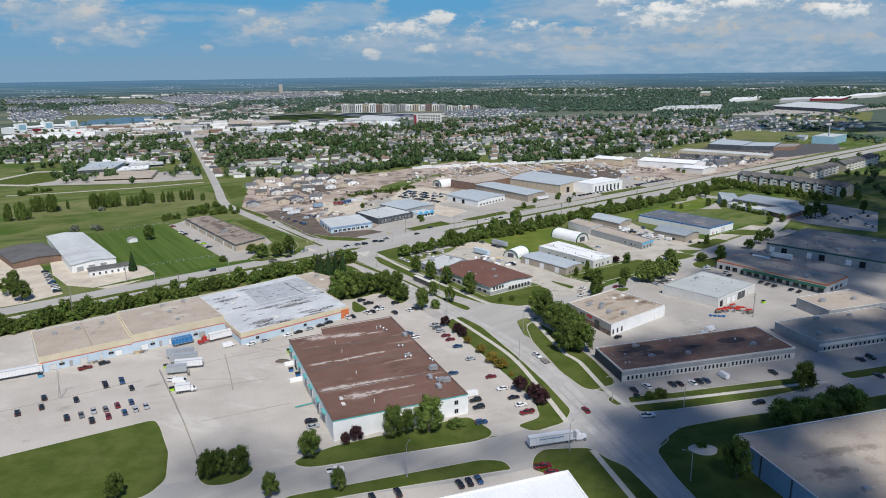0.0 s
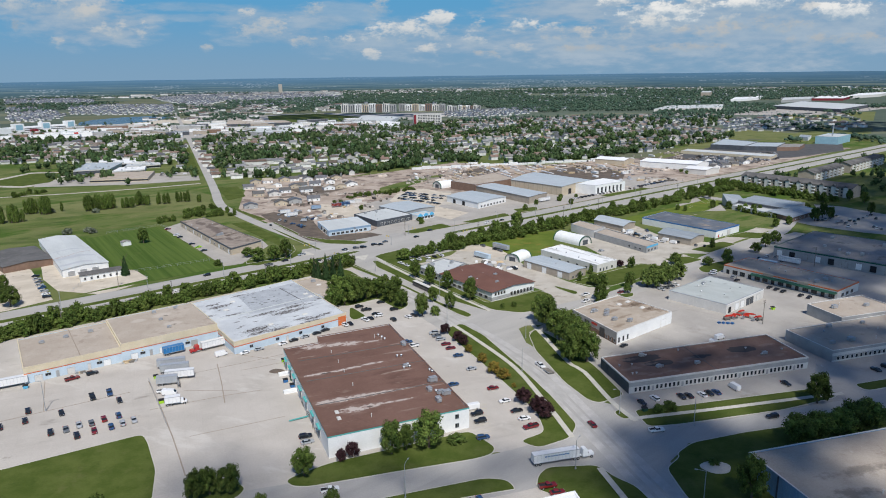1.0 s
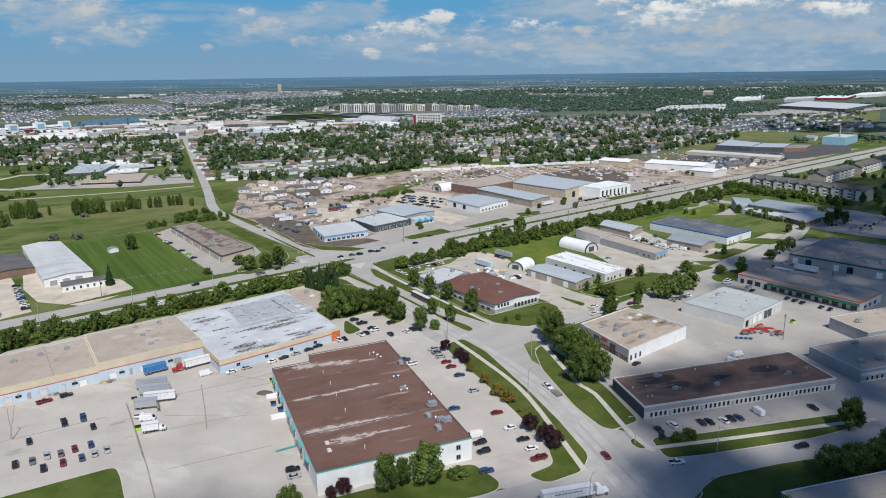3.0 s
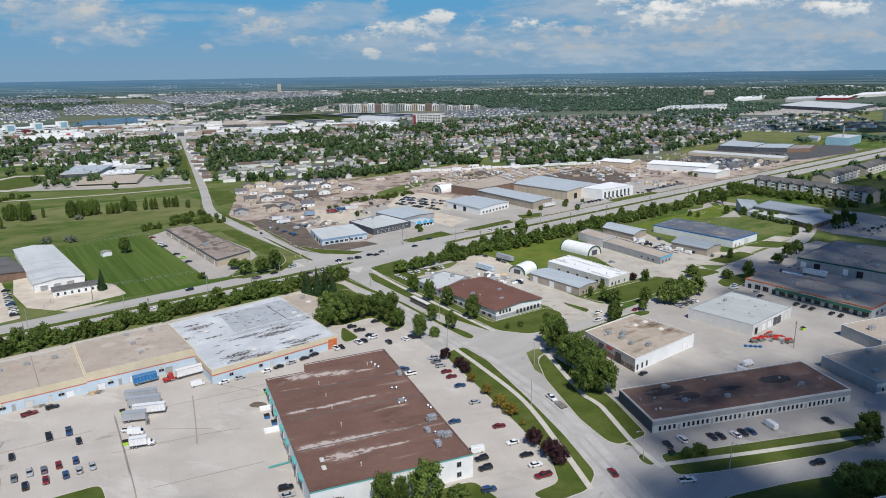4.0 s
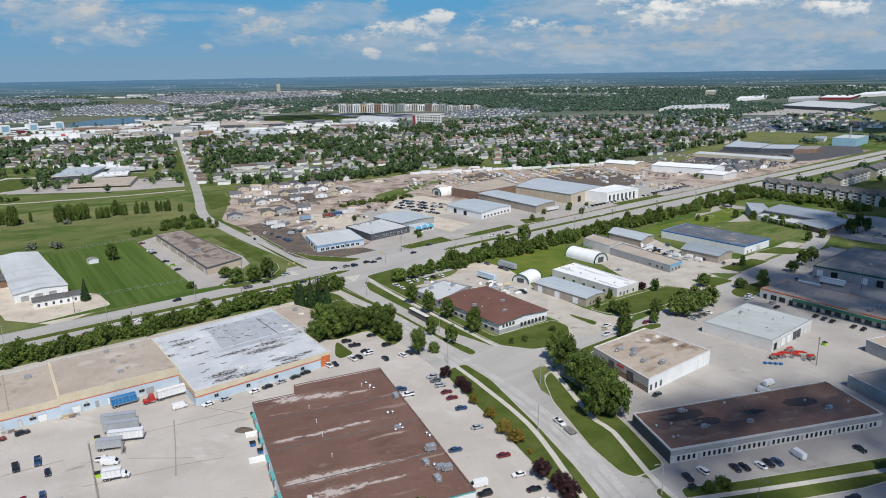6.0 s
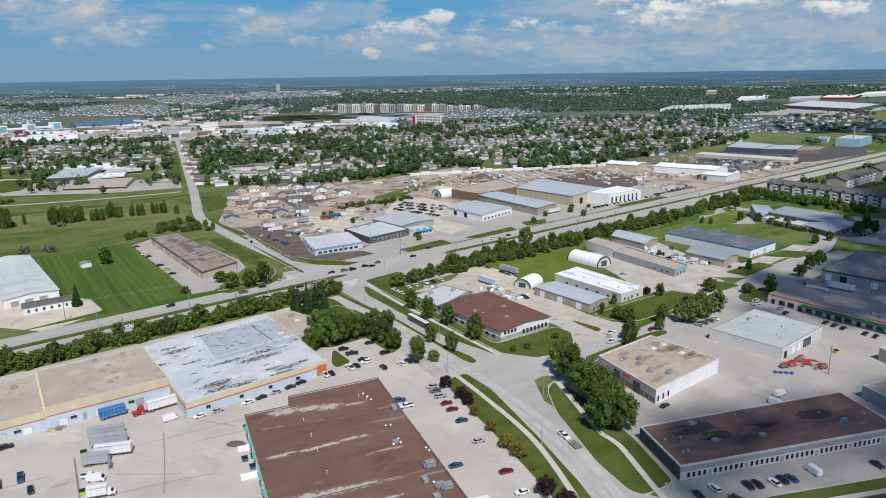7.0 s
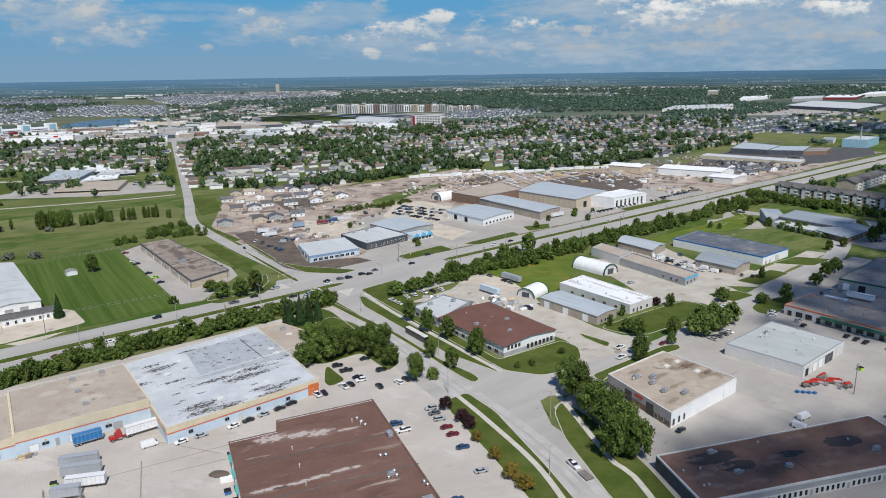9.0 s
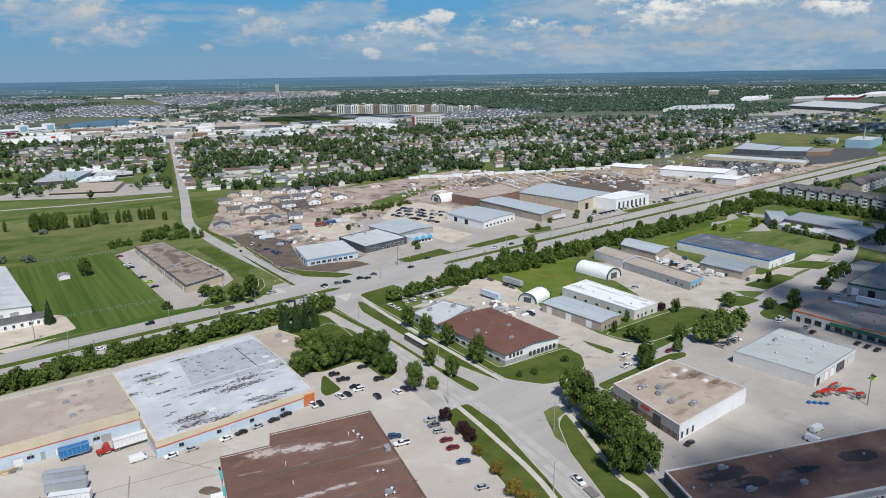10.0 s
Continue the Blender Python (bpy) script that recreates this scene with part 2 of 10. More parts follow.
A40, A20 = radians(40), radians(22)
M = {
    "grass": surf("mown_grass", (0.062, 0.090, 0.016), (0.100, 0.124, 0.030), 9, 0.95, 0.06, 0.5, spec=0.1),
    "field": surf("rough_meadow", (0.092, 0.130, 0.032), (0.165, 0.182, 0.066), 38, 0.95, 0.2, 2.0, spec=0.1, stretch=(2.5, 1, 1), turn=-A40,
                  stain=(0.15, 0.16, 0.065), stain_size=30, stain_lo=0.55, stain_hi=0.72),
    "olive": surf("pale_olive_meadow", (0.135, 0.152, 0.055), (0.19, 0.20, 0.08), 30, 0.95, 0.2, 2.0, spec=0.1, stretch=(2.5, 1, 1), stain=(0.095, 0.13, 0.038), stain_size=26, stain_lo=0.5, stain_hi=0.68),
    # field colour with air haze painted in, greyer and bluer than the meadow
    "hazed_field": surf("hazed_distant_fields", (0.085, 0.112, 0.088), (0.122, 0.15, 0.112), 260, 0.95, 0.0, 20, spec=0.05, stretch=(3, 1, 1), stain=(0.17, 0.18, 0.12), stain_size=300, stain_lo=0.55, stain_hi=0.6, stain_stretch=(3, 0.8, 1)),
    "bright_meadow": surf("bright_meadow", (0.095, 0.140, 0.022), (0.145, 0.185, 0.034), 14, 0.95, 0.15, 1.0, spec=0.1, stain=(0.20, 0.175, 0.04), stain_size=12, stain_lo=0.55, stain_hi=0.7),
    "sand": surf("sandy_gravel", (0.50, 0.435, 0.345), (0.62, 0.55, 0.45), 10, 0.95, 0.03, 0.4, stain=(0.38, 0.33, 0.26), stain_size=8),
    "roof_blue": surf("blue_grey_metal_roof", (0.29, 0.325, 0.35), (0.39, 0.425, 0.45), 4, 0.5, 0.006, 0.4, metal=0.1, turn=-A40, stretch=(0.3, 6, 1)),
    "crimson": surf("crimson_panel", (0.20, 0.02, 0.03), (0.24, 0.03, 0.04), 3, 0.6, 0.002, 0.3),
    "tealwall": surf("teal_metal_wall", (0.26, 0.44, 0.52), (0.31, 0.50, 0.58), 5, 0.6, 0.004, 0.3),
    "tank_blue": surf("blue_tank_paint", (0.025, 0.17, 0.40), (0.035, 0.20, 0.45), 3, 0.45, 0.002, 0.3),
    # olive meadow with the blue of distance haze mixed into its base colour
    "hazed_olive": surf("hazed_olive_fields", (0.115, 0.130, 0.080), (0.155, 0.165, 0.105), 90, 0.95, 0.0, 6, spec=0.05, stretch=(3, 1, 1), stain=(0.085, 0.11, 0.07), stain_size=70),
    "concrete": surf("yard_concrete", (0.455, 0.415, 0.367), (0.53, 0.488, 0.435), 22, 0.9, 0.01, 0.5, joint=6.0, stain=(0.30, 0.27, 0.235), stain_size=9,
                     stain_lo=0.62, stain_hi=0.78, turn=-A20, stain_stretch=(2.2, 1, 1)),
    "concrete_e": surf("lot_concrete", (0.375, 0.348, 0.312), (0.45, 0.418, 0.376), 20, 0.9, 0.01, 0.5, joint=5.0, stain=(0.28, 0.26, 0.23), stain_size=8,
                       stain_lo=0.63, stain_hi=0.78, turn=-A40, stain_stretch=(2, 1, 1)),
    "road": surf("road_concrete", (0.37, 0.352, 0.325), (0.45, 0.428, 0.392), 14, 0.88, 0.008, 0.4, turn=-A40, stretch=(5, 1, 1)),
    "polished": surf("polished_lane", (0.43, 0.41, 0.385), (0.52, 0.50, 0.47), 5, 0.85, 0.008, 0.4, stain=(0.39, 0.372, 0.345), stain_size=9, stain_lo=0.40, stain_hi=0.75),
    "kerb": surf("kerb_concrete", (0.50, 0.47, 0.41), (0.58, 0.55, 0.48), 3, 0.9, 0.01, 0.2),
    "gravel": surf("pale_gravel", (0.43, 0.39, 0.325), (0.53, 0.49, 0.425), 12, 0.95, 0.04, 0.4, stain=(0.30, 0.26, 0.2), stain_size=7),
    "dirt": surf("site_dirt", (0.34, 0.27, 0.215), (0.49, 0.41, 0.34), 18, 0.95, 0.06, 0.8, stain=(0.21, 0.16, 0.13), stain_size=16, stain_lo=0.5, stain_hi=0.62),
    "mud": surf("dark_soil", (0.10, 0.08, 0.065), (0.17, 0.135, 0.105), 8, 0.95, 0.06, 0.6),
    "asphalt": surf("old_asphalt", (0.075, 0.075, 0.078), (0.11, 0.108, 0.105), 10, 0.9, 0.01, 0.3),
    "white": surf("white_paint", (0.80, 0.80, 0.78), (0.87, 0.87, 0.85), 5, 0.6, 0.004, 0.3),
    "offwhite": surf("offwhite_cladding", (0.62, 0.60, 0.56), (0.70, 0.68, 0.64), 5, 0.7, 0.004, 0.3),
    "beige": surf("beige_wall", (0.50, 0.42, 0.31), (0.57, 0.49, 0.37), 5, 0.8, 0.01, 0.3),
    "cream": surf("cream_fascia", (0.62, 0.53, 0.37), (0.68, 0.59, 0.43), 5, 0.75, 0.005, 0.3),
    "greywall": surf("grey_block_wall", (0.34, 0.34, 0.33), (0.42, 0.42, 0.41), 4, 0.85, 0.01, 0.3),
    "tanwall": surf("tan_block_wall", (0.36, 0.31, 0.25), (0.44, 0.38, 0.31), 4, 0.85, 0.01, 0.3),
    "paleblue": surf("pale_blue_wall", (0.50, 0.60, 0.68), (0.56, 0.66, 0.73), 5, 0.75, 0.005, 0.3),
    "bluewall": surf("blue_metal_wall", (0.22, 0.33, 0.46), (0.27, 0.38, 0.51), 4, 0.5, 0.004, 0.3),
    "darkwall": surf("charcoal_wall", (0.07, 0.078, 0.09), (0.10, 0.11, 0.125), 4, 0.6, 0.004, 0.3),
    "brick": surf("brown_brick_wall", (0.20, 0.13, 0.095), (0.26, 0.17, 0.125), 3, 0.9, 0.02, 0.3),
    "orange": surf("orange_paint", (0.60, 0.15, 0.045), (0.66, 0.19, 0.06), 3, 0.6, 0.003, 0.3),
    "red": surf("red_paint", (0.48, 0.035, 0.025), (0.54, 0.05, 0.03), 3, 0.45, 0.002, 0.3),
    "green": surf("green_paint", (0.02, 0.085, 0.055), (0.032, 0.115, 0.075), 3, 0.5, 0.002, 0.3),
    "lime": surf("lime_paint", (0.38, 0.70, 0.03), (0.44, 0.76, 0.05), 3, 0.5, 0.002, 0.3),
    "teal": surf("teal_trim", (0.08, 0.36, 0.34), (0.12, 0.42, 0.40), 3, 0.6, 0.003, 0.3),
    "blue": surf("blue_paint", (0.03, 0.14, 0.36), (0.05, 0.19, 0.44), 3, 0.5, 0.003, 0.3),
    "skyblue": surf("sky_blue_panel", (0.10, 0.42, 0.66), (0.14, 0.48, 0.72), 3, 0.5, 0.003, 0.3),
    "yellow": surf("yellow_paint", (0.66, 0.50, 0.10), (0.72, 0.56, 0.14), 3, 0.6, 0.003, 0.3),
    "black": surf("black_rubber", (0.018, 0.018, 0.019), (0.03, 0.03, 0.032), 1, 0.75, 0.003, 0.1),
    "steel": surf("galvanised_steel", (0.42, 0.43, 0.44), (0.52, 0.53, 0.54), 2, 0.45, 0.003, 0.2, metal=0.5),
    "darksteel": surf("weathered_pole", (0.17, 0.15, 0.13), (0.23, 0.21, 0.18), 2, 0.7, 0.003, 0.2),
    "timber": surf("sawn_timber", (0.48, 0.36, 0.22), (0.58, 0.46, 0.30), 3, 0.85, 0.01, 0.2, vary=0.2),
    "roof_brown": surf("brown_membrane_roof", (0.150, 0.083, 0.062), (0.185, 0.105, 0.080), 16, 0.9, 0.01, 0.6, stain=(0.43, 0.35, 0.29),
                       stain_size=9, stain_lo=0.66, stain_hi=0.74, turn=-radians(23), stain_stretch=(3.2, 0.7, 1)),
    "roof_rust": surf("rusty_brown_roof", (0.155, 0.090, 0.068), (0.215, 0.135, 0.105), 10, 0.9, 0.01, 0.6, stain=(0.27, 0.20, 0.165),
                      stain_size=8, stain_lo=0.62, stain_hi=0.74, turn=-radians(16), stain_stretch=(1.5, 1, 1)),
    "roof_red": surf("red_brown_shingle_roof", (0.150, 0.073, 0.055), (0.185, 0.09, 0.068), 9, 0.92, 0.02, 0.5),
    "roof_beige": surf("beige_gravel_roof", (0.40, 0.335, 0.27), (0.47, 0.405, 0.335), 14, 0.95, 0.02, 0.4, stain=(0.32, 0.26, 0.21), stain_size=12,
                       stain_lo=0.6, stain_hi=0.75),
    "roof_tan": surf("stained_tan_roof", (0.37, 0.305, 0.235), (0.47, 0.40, 0.325), 9, 0.95, 0.02, 0.4, stain=(0.20, 0.14, 0.09), stain_size=11,
                     stain_lo=0.58, stain_hi=0.74),
    "roof_grey": surf("patched_grey_roof", (0.485, 0.505, 0.52), (0.60, 0.62, 0.63), 9, 0.85, 0.01, 0.5, stain=(0.20, 0.19, 0.185), stain_size=5.5,
                      stain_lo=0.66, stain_hi=0.70, turn=-A40, stain_stretch=(2.0, 0.55, 1)),
    "roof_pale": surf("pale_metal_roof", (0.53, 0.545, 0.53), (0.62, 0.635, 0.62), 12, 0.55, 0.006, 0.4, turn=-A40, stretch=(1, 4, 1)),
    "roof_white": surf("white_membrane_roof", (0.78, 0.79, 0.78), (0.87, 0.87, 0.85), 10, 0.6, 0.006, 0.4, stain=(0.42, 0.41, 0.39), stain_size=9,
                       stain_lo=0.66, stain_hi=0.8),
    "roof_silver": surf("ribbed_metal_roof", (0.44, 0.485, 0.505), (0.55, 0.59, 0.605), 3, 0.5, 0.006, 0.4, metal=0.1, turn=-A40, stretch=(0.3, 6, 1)),
    "roof_navy": surf("dark_blue_grey_roof", (0.10, 0.115, 0.14), (0.155, 0.17, 0.195), 9, 0.8, 0.01, 0.5, stain=(0.24, 0.24, 0.25), stain_size=9),
    "roof_dark": surf("dark_grey_roof", (0.10, 0.098, 0.095), (0.15, 0.145, 0.14), 10, 0.9, 0.01, 0.5),
    "roof_umber": surf("stained_umber_roof", (0.25, 0.205, 0.17), (0.36, 0.305, 0.255), 8, 0.95, 0.02, 0.4, stain=(0.16, 0.125, 0.10), stain_size=10, stain_lo=0.5, stain_hi=0.65),
    "roof_sage": surf("grey_green_metal_roof", (0.42, 0.445, 0.42), (0.50, 0.525, 0.50), 8, 0.6, 0.006, 0.4, turn=-A40, stretch=(1, 4, 1), stain=(0.34, 0.35, 0.33), stain_size=6, stain_lo=0.58, stain_hi=0.72),
    "roof_slate": surf("slate_shingle_roof", (0.115, 0.117, 0.125), (0.175, 0.177, 0.188), 5, 0.9, 0.01, 0.4),
    "roof_mid": surf("grey_gravel_roof", (0.25, 0.235, 0.22), (0.32, 0.30, 0.28), 12, 0.95, 0.01, 0.5, stain=(0.19, 0.17, 0.15), stain_size=9),
    "bark": surf("bark", (0.10, 0.075, 0.055), (0.16, 0.125, 0.095), 1, 0.95, 0.03, 0.15),
    "stripes": surf("mown_stripes", (0.052, 0.094, 0.016), (0.108, 0.158, 0.035), 5, 0.95, 0.06, 0.5, spec=0.1, turn=-radians(125), stretch=(40, 0.7, 1)),
    "leaf": surf("leaves", (0.052, 0.088, 0.016), (0.126, 0.168, 0.038), 2.2, 0.8, 0.0, 0.4, vary=0.3, spec=0.15),
    "leaf_pale": surf("pale_leaves", (0.085, 0.130, 0.026), (0.165, 0.210, 0.055), 2.2, 0.8, 0.0, 0.4, vary=0.2, spec=0.15),
    "leaf_dark": surf("spruce_needles", (0.022, 0.048, 0.017), (0.042, 0.075, 0.027), 1.5, 0.85, 0.0, 0.3, vary=0.25, spec=0.12),
    "leaf_purple": surf("purple_leaves", (0.035, 0.016, 0.018), (0.06, 0.028, 0.03), 1.5, 0.8, 0.0, 0.3, vary=0.2, spec=0.15),
    "leaf_gold": surf("turning_leaves", (0.13, 0.12, 0.02), (0.24, 0.15, 0.03), 1.5, 0.8, 0.0, 0.3, vary=0.2, spec=0.15),
    "water": surf("pond_water", (0.05, 0.085, 0.11), (0.06, 0.10, 0.13), 60, 0.25, 0.0, 5, spec=0.5),
}


def blotch(key, colour, size, lo, hi, strength=0.6, stretch=(1, 1, 1), turn=0.0, fine=0.7):
    """A further layer of worn or dirty spots with ragged edges over a material."""
    m = M[key]
    n, l = m.node_tree.nodes, m.node_tree.links
    bsdf = n["Principled BSDF"]
    src = bsdf.inputs["Base Color"].links[0].from_socket
    co, mp, mp2, t, r, x = (n.new("ShaderNode" + k) for k in ("TexCoord", "Mapping", "Mapping", "TexNoise", "MapRange", "Mix"))
    mp.inputs["Rotation"].default_value = (0, 0, turn)
    mp2.inputs["Scale"].default_value = [1 / (size * q) for q in stretch]
    mp2.inputs["Location"].default_value = (3.1 * size, size, 7)
    t.inputs["Scale"].default_value, t.inputs["Detail"].default_value, t.inputs["Roughness"].default_value = 1.0, 8, fine
    r.interpolation_type = "SMOOTHSTEP"
    r.inputs["From Min"].default_value, r.inputs["From Max"].default_value, r.inputs["To Max"].default_value = lo, hi, strength
    x.data_type = "RGBA"
    x.inputs[7].default_value = (*colour, 1)
    l.new(co.outputs["Object"], mp.inputs[0]), l.new(mp.outputs[0], mp2.inputs[0]), l.new(mp2.outputs[0], t.inputs["Vector"])
    l.new(t.outputs["Fac"], r.inputs["Value"]), l.new(r.outputs[0], x.inputs[0]), l.new(src, x.inputs[6])
    l.new(x.outputs[2], bsdf.inputs["Base Color"])


blotch("concrete", (0.60, 0.57, 0.52), 14, 0.55, 0.66, 0.55, (2.5, 1, 1), A20)
blotch("concrete", (0.26, 0.225, 0.19), 5, 0.62, 0.72, 0.5)
blotch("concrete", (0.33, 0.29, 0.25), 34, 0.54, 0.68, 0.45, (3, 0.7, 1), -A20)
blotch("concrete_e", (0.27, 0.25, 0.22), 12, 0.55, 0.70, 0.5, (2.5, 0.8, 1), A40)
blotch("concrete_e", (0.52, 0.49, 0.45), 9, 0.58, 0.68, 0.4)
blotch("road", (0.29, 0.278, 0.26), 9, 0.52, 0.76, 0.4, (7, 0.6, 1), -A40)
blotch("road", (0.48, 0.46, 0.43), 12, 0.50, 0.74, 0.35, (4, 0.6, 1), -A40)
blotch("gravel", (0.36, 0.31, 0.25), 16, 0.52, 0.68, 0.6)
blotch("grass", (0.125, 0.130, 0.045), 11, 0.54, 0.70, 0.6)
blotch("grass", (0.040, 0.068, 0.012), 5, 0.56, 0.70, 0.5)
blotch("field", (0.175, 0.170, 0.070), 22, 0.50, 0.64, 0.65, (4, 1, 1), -A40 * 0.4)
blotch("field", (0.046, 0.080, 0.018), 30, 0.52, 0.64, 0.6, (4, 1, 1), -A40 * 0.4)
blotch("field", (0.050, 0.078, 0.020), 12, 0.55, 0.68, 0.6, (2.5, 1, 1), -A40)
blotch("field", (0.052, 0.105, 0.014), 34, 0.49, 0.60, 0.85, (2.5, 1, 1), -A40)
blotch("field", (0.21, 0.205, 0.085), 14, 0.55, 0.68, 0.7, (3, 1, 1), -A40)
blotch("stripes", (0.125, 0.150, 0.045), 9, 0.54, 0.72, 0.5)
blotch("olive", (0.23, 0.215, 0.10), 18, 0.55, 0.7, 0.6, (3, 1, 1))
blotch("roof_brown", (0.105, 0.055, 0.042), 9, 0.52, 0.68, 0.6, (3, 1, 1), -radians(23))
blotch("roof_brown", (0.26, 0.185, 0.15), 5, 0.60, 0.70, 0.5, (2, 1, 1), -radians(23))
blotch("roof_brown", (0.36, 0.28, 0.235), 6, 0.60, 0.70, 0.6, (5, 0.5, 1), -radians(23))
blotch("roof_rust", (0.10, 0.058, 0.045), 7, 0.54, 0.66, 0.5)
blotch("roof_beige", (0.27, 0.215, 0.17), 6, 0.56, 0.70, 0.55)
blotch("roof_beige", (0.56, 0.50, 0.43), 4, 0.60, 0.70, 0.5)
blotch("roof_tan", (0.52, 0.46, 0.39), 5, 0.56, 0.68, 0.5)
blotch("roof_grey", (0.34, 0.36, 0.38), 11, 0.54, 0.66, 0.5, (1.6, 0.8, 1), -A40)
blotch("roof_grey", (0.16, 0.15, 0.145), 3.2, 0.66, 0.71, 0.7, (2, 0.6, 1), -A40)
blotch("roof_mid", (0.40, 0.37, 0.33), 9, 0.54, 0.70, 0.5)
blotch("roof_pale", (0.38, 0.39, 0.39), 7, 0.55, 0.70, 0.5, (0.5, 3, 1), -A40)
blotch("roof_dark", (0.21, 0.20, 0.19), 8, 0.55, 0.70, 0.5)
blotch("roof_navy", (0.32, 0.31, 0.29), 10, 0.58, 0.70, 0.5)
blotch("roof_red", (0.15, 0.062, 0.045), 5, 0.54, 0.68, 0.5)
blotch("white", (0.55, 0.52, 0.46), 6, 0.60, 0.74, 0.4, (1, 1, 3))


def gloss(name, colour, rough=0.25, metal=0.0, coat=0.6):
    m = surf(name, tuple(c * 0.93 for c in colour), colour, 1.5, rough, 0.0, 0.05, metal=metal, spec=0.5)
    m.node_tree.nodes["Principled BSDF"].inputs["Coat Weight"].default_value = coat
    return m


M["glass"] = gloss("dark_window_glass", (0.020, 0.026, 0.032), 0.08, coat=0.0)
PAINT = {k: gloss("car_paint_" + k, c) for k, c in {
    "white": (0.85, 0.85, 0.84), "black": (0.014, 0.015, 0.018), "grey": (0.14, 0.15, 0.16), "silver": (0.42, 0.44, 0.46),
    "red": (0.19, 0.014, 0.016), "blue": (0.03, 0.075, 0.17), "lime": (0.40, 0.72, 0.03), "bright": (0.42, 0.02, 0.02)}.items()}


# ---- tools for building ----
def part(name, bm, material, parent=None, label="", smooth=False):
    me = bpy.data.meshes.new(name)
    bm.to_mesh(me)
    bm.free()
    me.materials.append(material)
    if smooth:
        me.shade_smooth()
    ob = new(name, me)
    ob.parent = parent
    return tagged(ob, label) if label else ob


def shared(name, me, parent, m=None):
    ob = new(name, me)
    ob.parent = parent
    if m is not None:
        ob.matrix_basis = m
    return ob


def prism(bm, pts, z0, z1):
    """An upright prism over a plan polygon that runs anticlockwise; z1 may be one height for each corner."""
    tops = z1 if isinstance(z1, (list, tuple)) else [z1] * len(pts)
    lo = [bm.verts.new((x, y, z0)) for x, y in pts]
    hi = [bm.verts.new((x, y, z)) for (x, y), z in zip(pts, tops)]
    k = len(pts)
    bm.faces.new(hi)
    bm.faces.new(lo[::-1])
    for i in range(k):
        bm.faces.new((lo[i], lo[(i + 1) % k], hi[(i + 1) % k], hi[i]))


def box(bm, x0, x1, y0, y1, z0, z1):
    prism(bm, [(x0, y0), (x1, y0), (x1, y1), (x0, y1)], z0, z1)


def area(pts):
    return 0.5 * sum(a[0] * b[1] - b[0] * a[1] for a, b in zip(pts, pts[1:] + pts[:1]))


def ccw(pts):
    pts = [tuple(p) for p in pts]
    return pts if area(pts) > 0 else pts[::-1]


def offset(pts, d):
    """The polygon moved inwards by d."""
    out, k = [], len(pts)
    for i in range(k):
        a, b, c = (Vector(pts[j % k]) for j in (i - 1, i, i + 1))
        e, f = (b - a).normalized(), (c - b).normalized()
        n, o = Vector((-e.y, e.x)), Vector((-f.y, f.x))
        s = (n + o)
        q = max(s.length_squared / 2, 0.35)
        out.append(tuple(b + s * (d / q)))
    return out


def ring(bm, outer, inner, z0, z1):
    k = len(outer)
    v = [[bm.verts.new((*p, z)) for p in poly] for poly, z in ((outer, z0), (outer, z1), (inner, z1), (inner, z0))]
    for i in range(k):
        j = (i + 1) % k
        for a, b in ((0, 1), (1, 2), (2, 3), (3, 0)):
            bm.faces.new((v[a][i], v[a][j], v[b][j], v[b][i]))


def spline(pts, step=6.0):
    """A smooth line through the points."""
    P = [Vector(p) for p in pts]
    P = [2 * P[0] - P[1]] + P + [2 * P[-1] - P[-2]]
    out = []
    for i in range(1, len(P) - 2):
        a, b, c, d = P[i - 1:i + 3]
        n = max(1, int((c - b).length / step))
        for j in range(n):
            t = j / n
            out.append(0.5 * (2 * b + (c - a) * t + (2 * a - 5 * b + 4 * c - d) * t * t + (3 * b - a - 3 * c + d) * t ** 3))
    return out + [P[-2]]


def ribbon(bm, pts, width, z0, z1, shift=0.0, step=6.0):
    """A flat strip of that width along a smooth line, `shift` metres to the left of it."""
    line = spline(pts, step)
    rows = []
    for i, p in enumerate(line):
        d = (line[min(i + 1, len(line) - 1)] - line[max(i - 1, 0)]).normalized()
        n = Vector((-d.y, d.x))
        w = width
        rows.append([bm.verts.new((*(p + n * (shift + s * w / 2)), z)) for s, z in ((1, z0), (1, z1), (-1, z1), (-1, z0))])
    for a, b in zip(rows, rows[1:]):
        for i, j in ((0, 1), (1, 2), (2, 3)):
            bm.faces.new((a[i], a[j], b[j], b[i]))
    bm.faces.new(rows[0][::-1])
    bm.faces.new(rows[-1])


def slab(name, pts, material, z1, label, category="", z0=-0.2):
    bm = bmesh.new()
    prism(bm, ccw(pts), z0, z1)
    bm.normal_update()
    bmesh.ops.triangulate(bm, faces=[f for f in bm.faces if len(f.verts) > 4])
    return tagged(part(name, bm, material), label, category or name, kind="structure")


def rounded(pts, r=3.0, n=4):
    """The polygon with its corners rounded."""
    out, k = [], len(pts)
    for i in range(k):
        a, b, c = (Vector(pts[j % k]) for j in (i - 1, i, i + 1))
        p = b + (a - b).normalized() * min(r, 0.42 * (a - b).length)
        q = b + (c - b).normalized() * min(r, 0.42 * (c - b).length)
        for j in range(n + 1):
            t = j / n
            out.append(tuple(p * (1 - t) ** 2 + b * 2 * t * (1 - t) + q * t * t))
    return out


lawn_count = 0


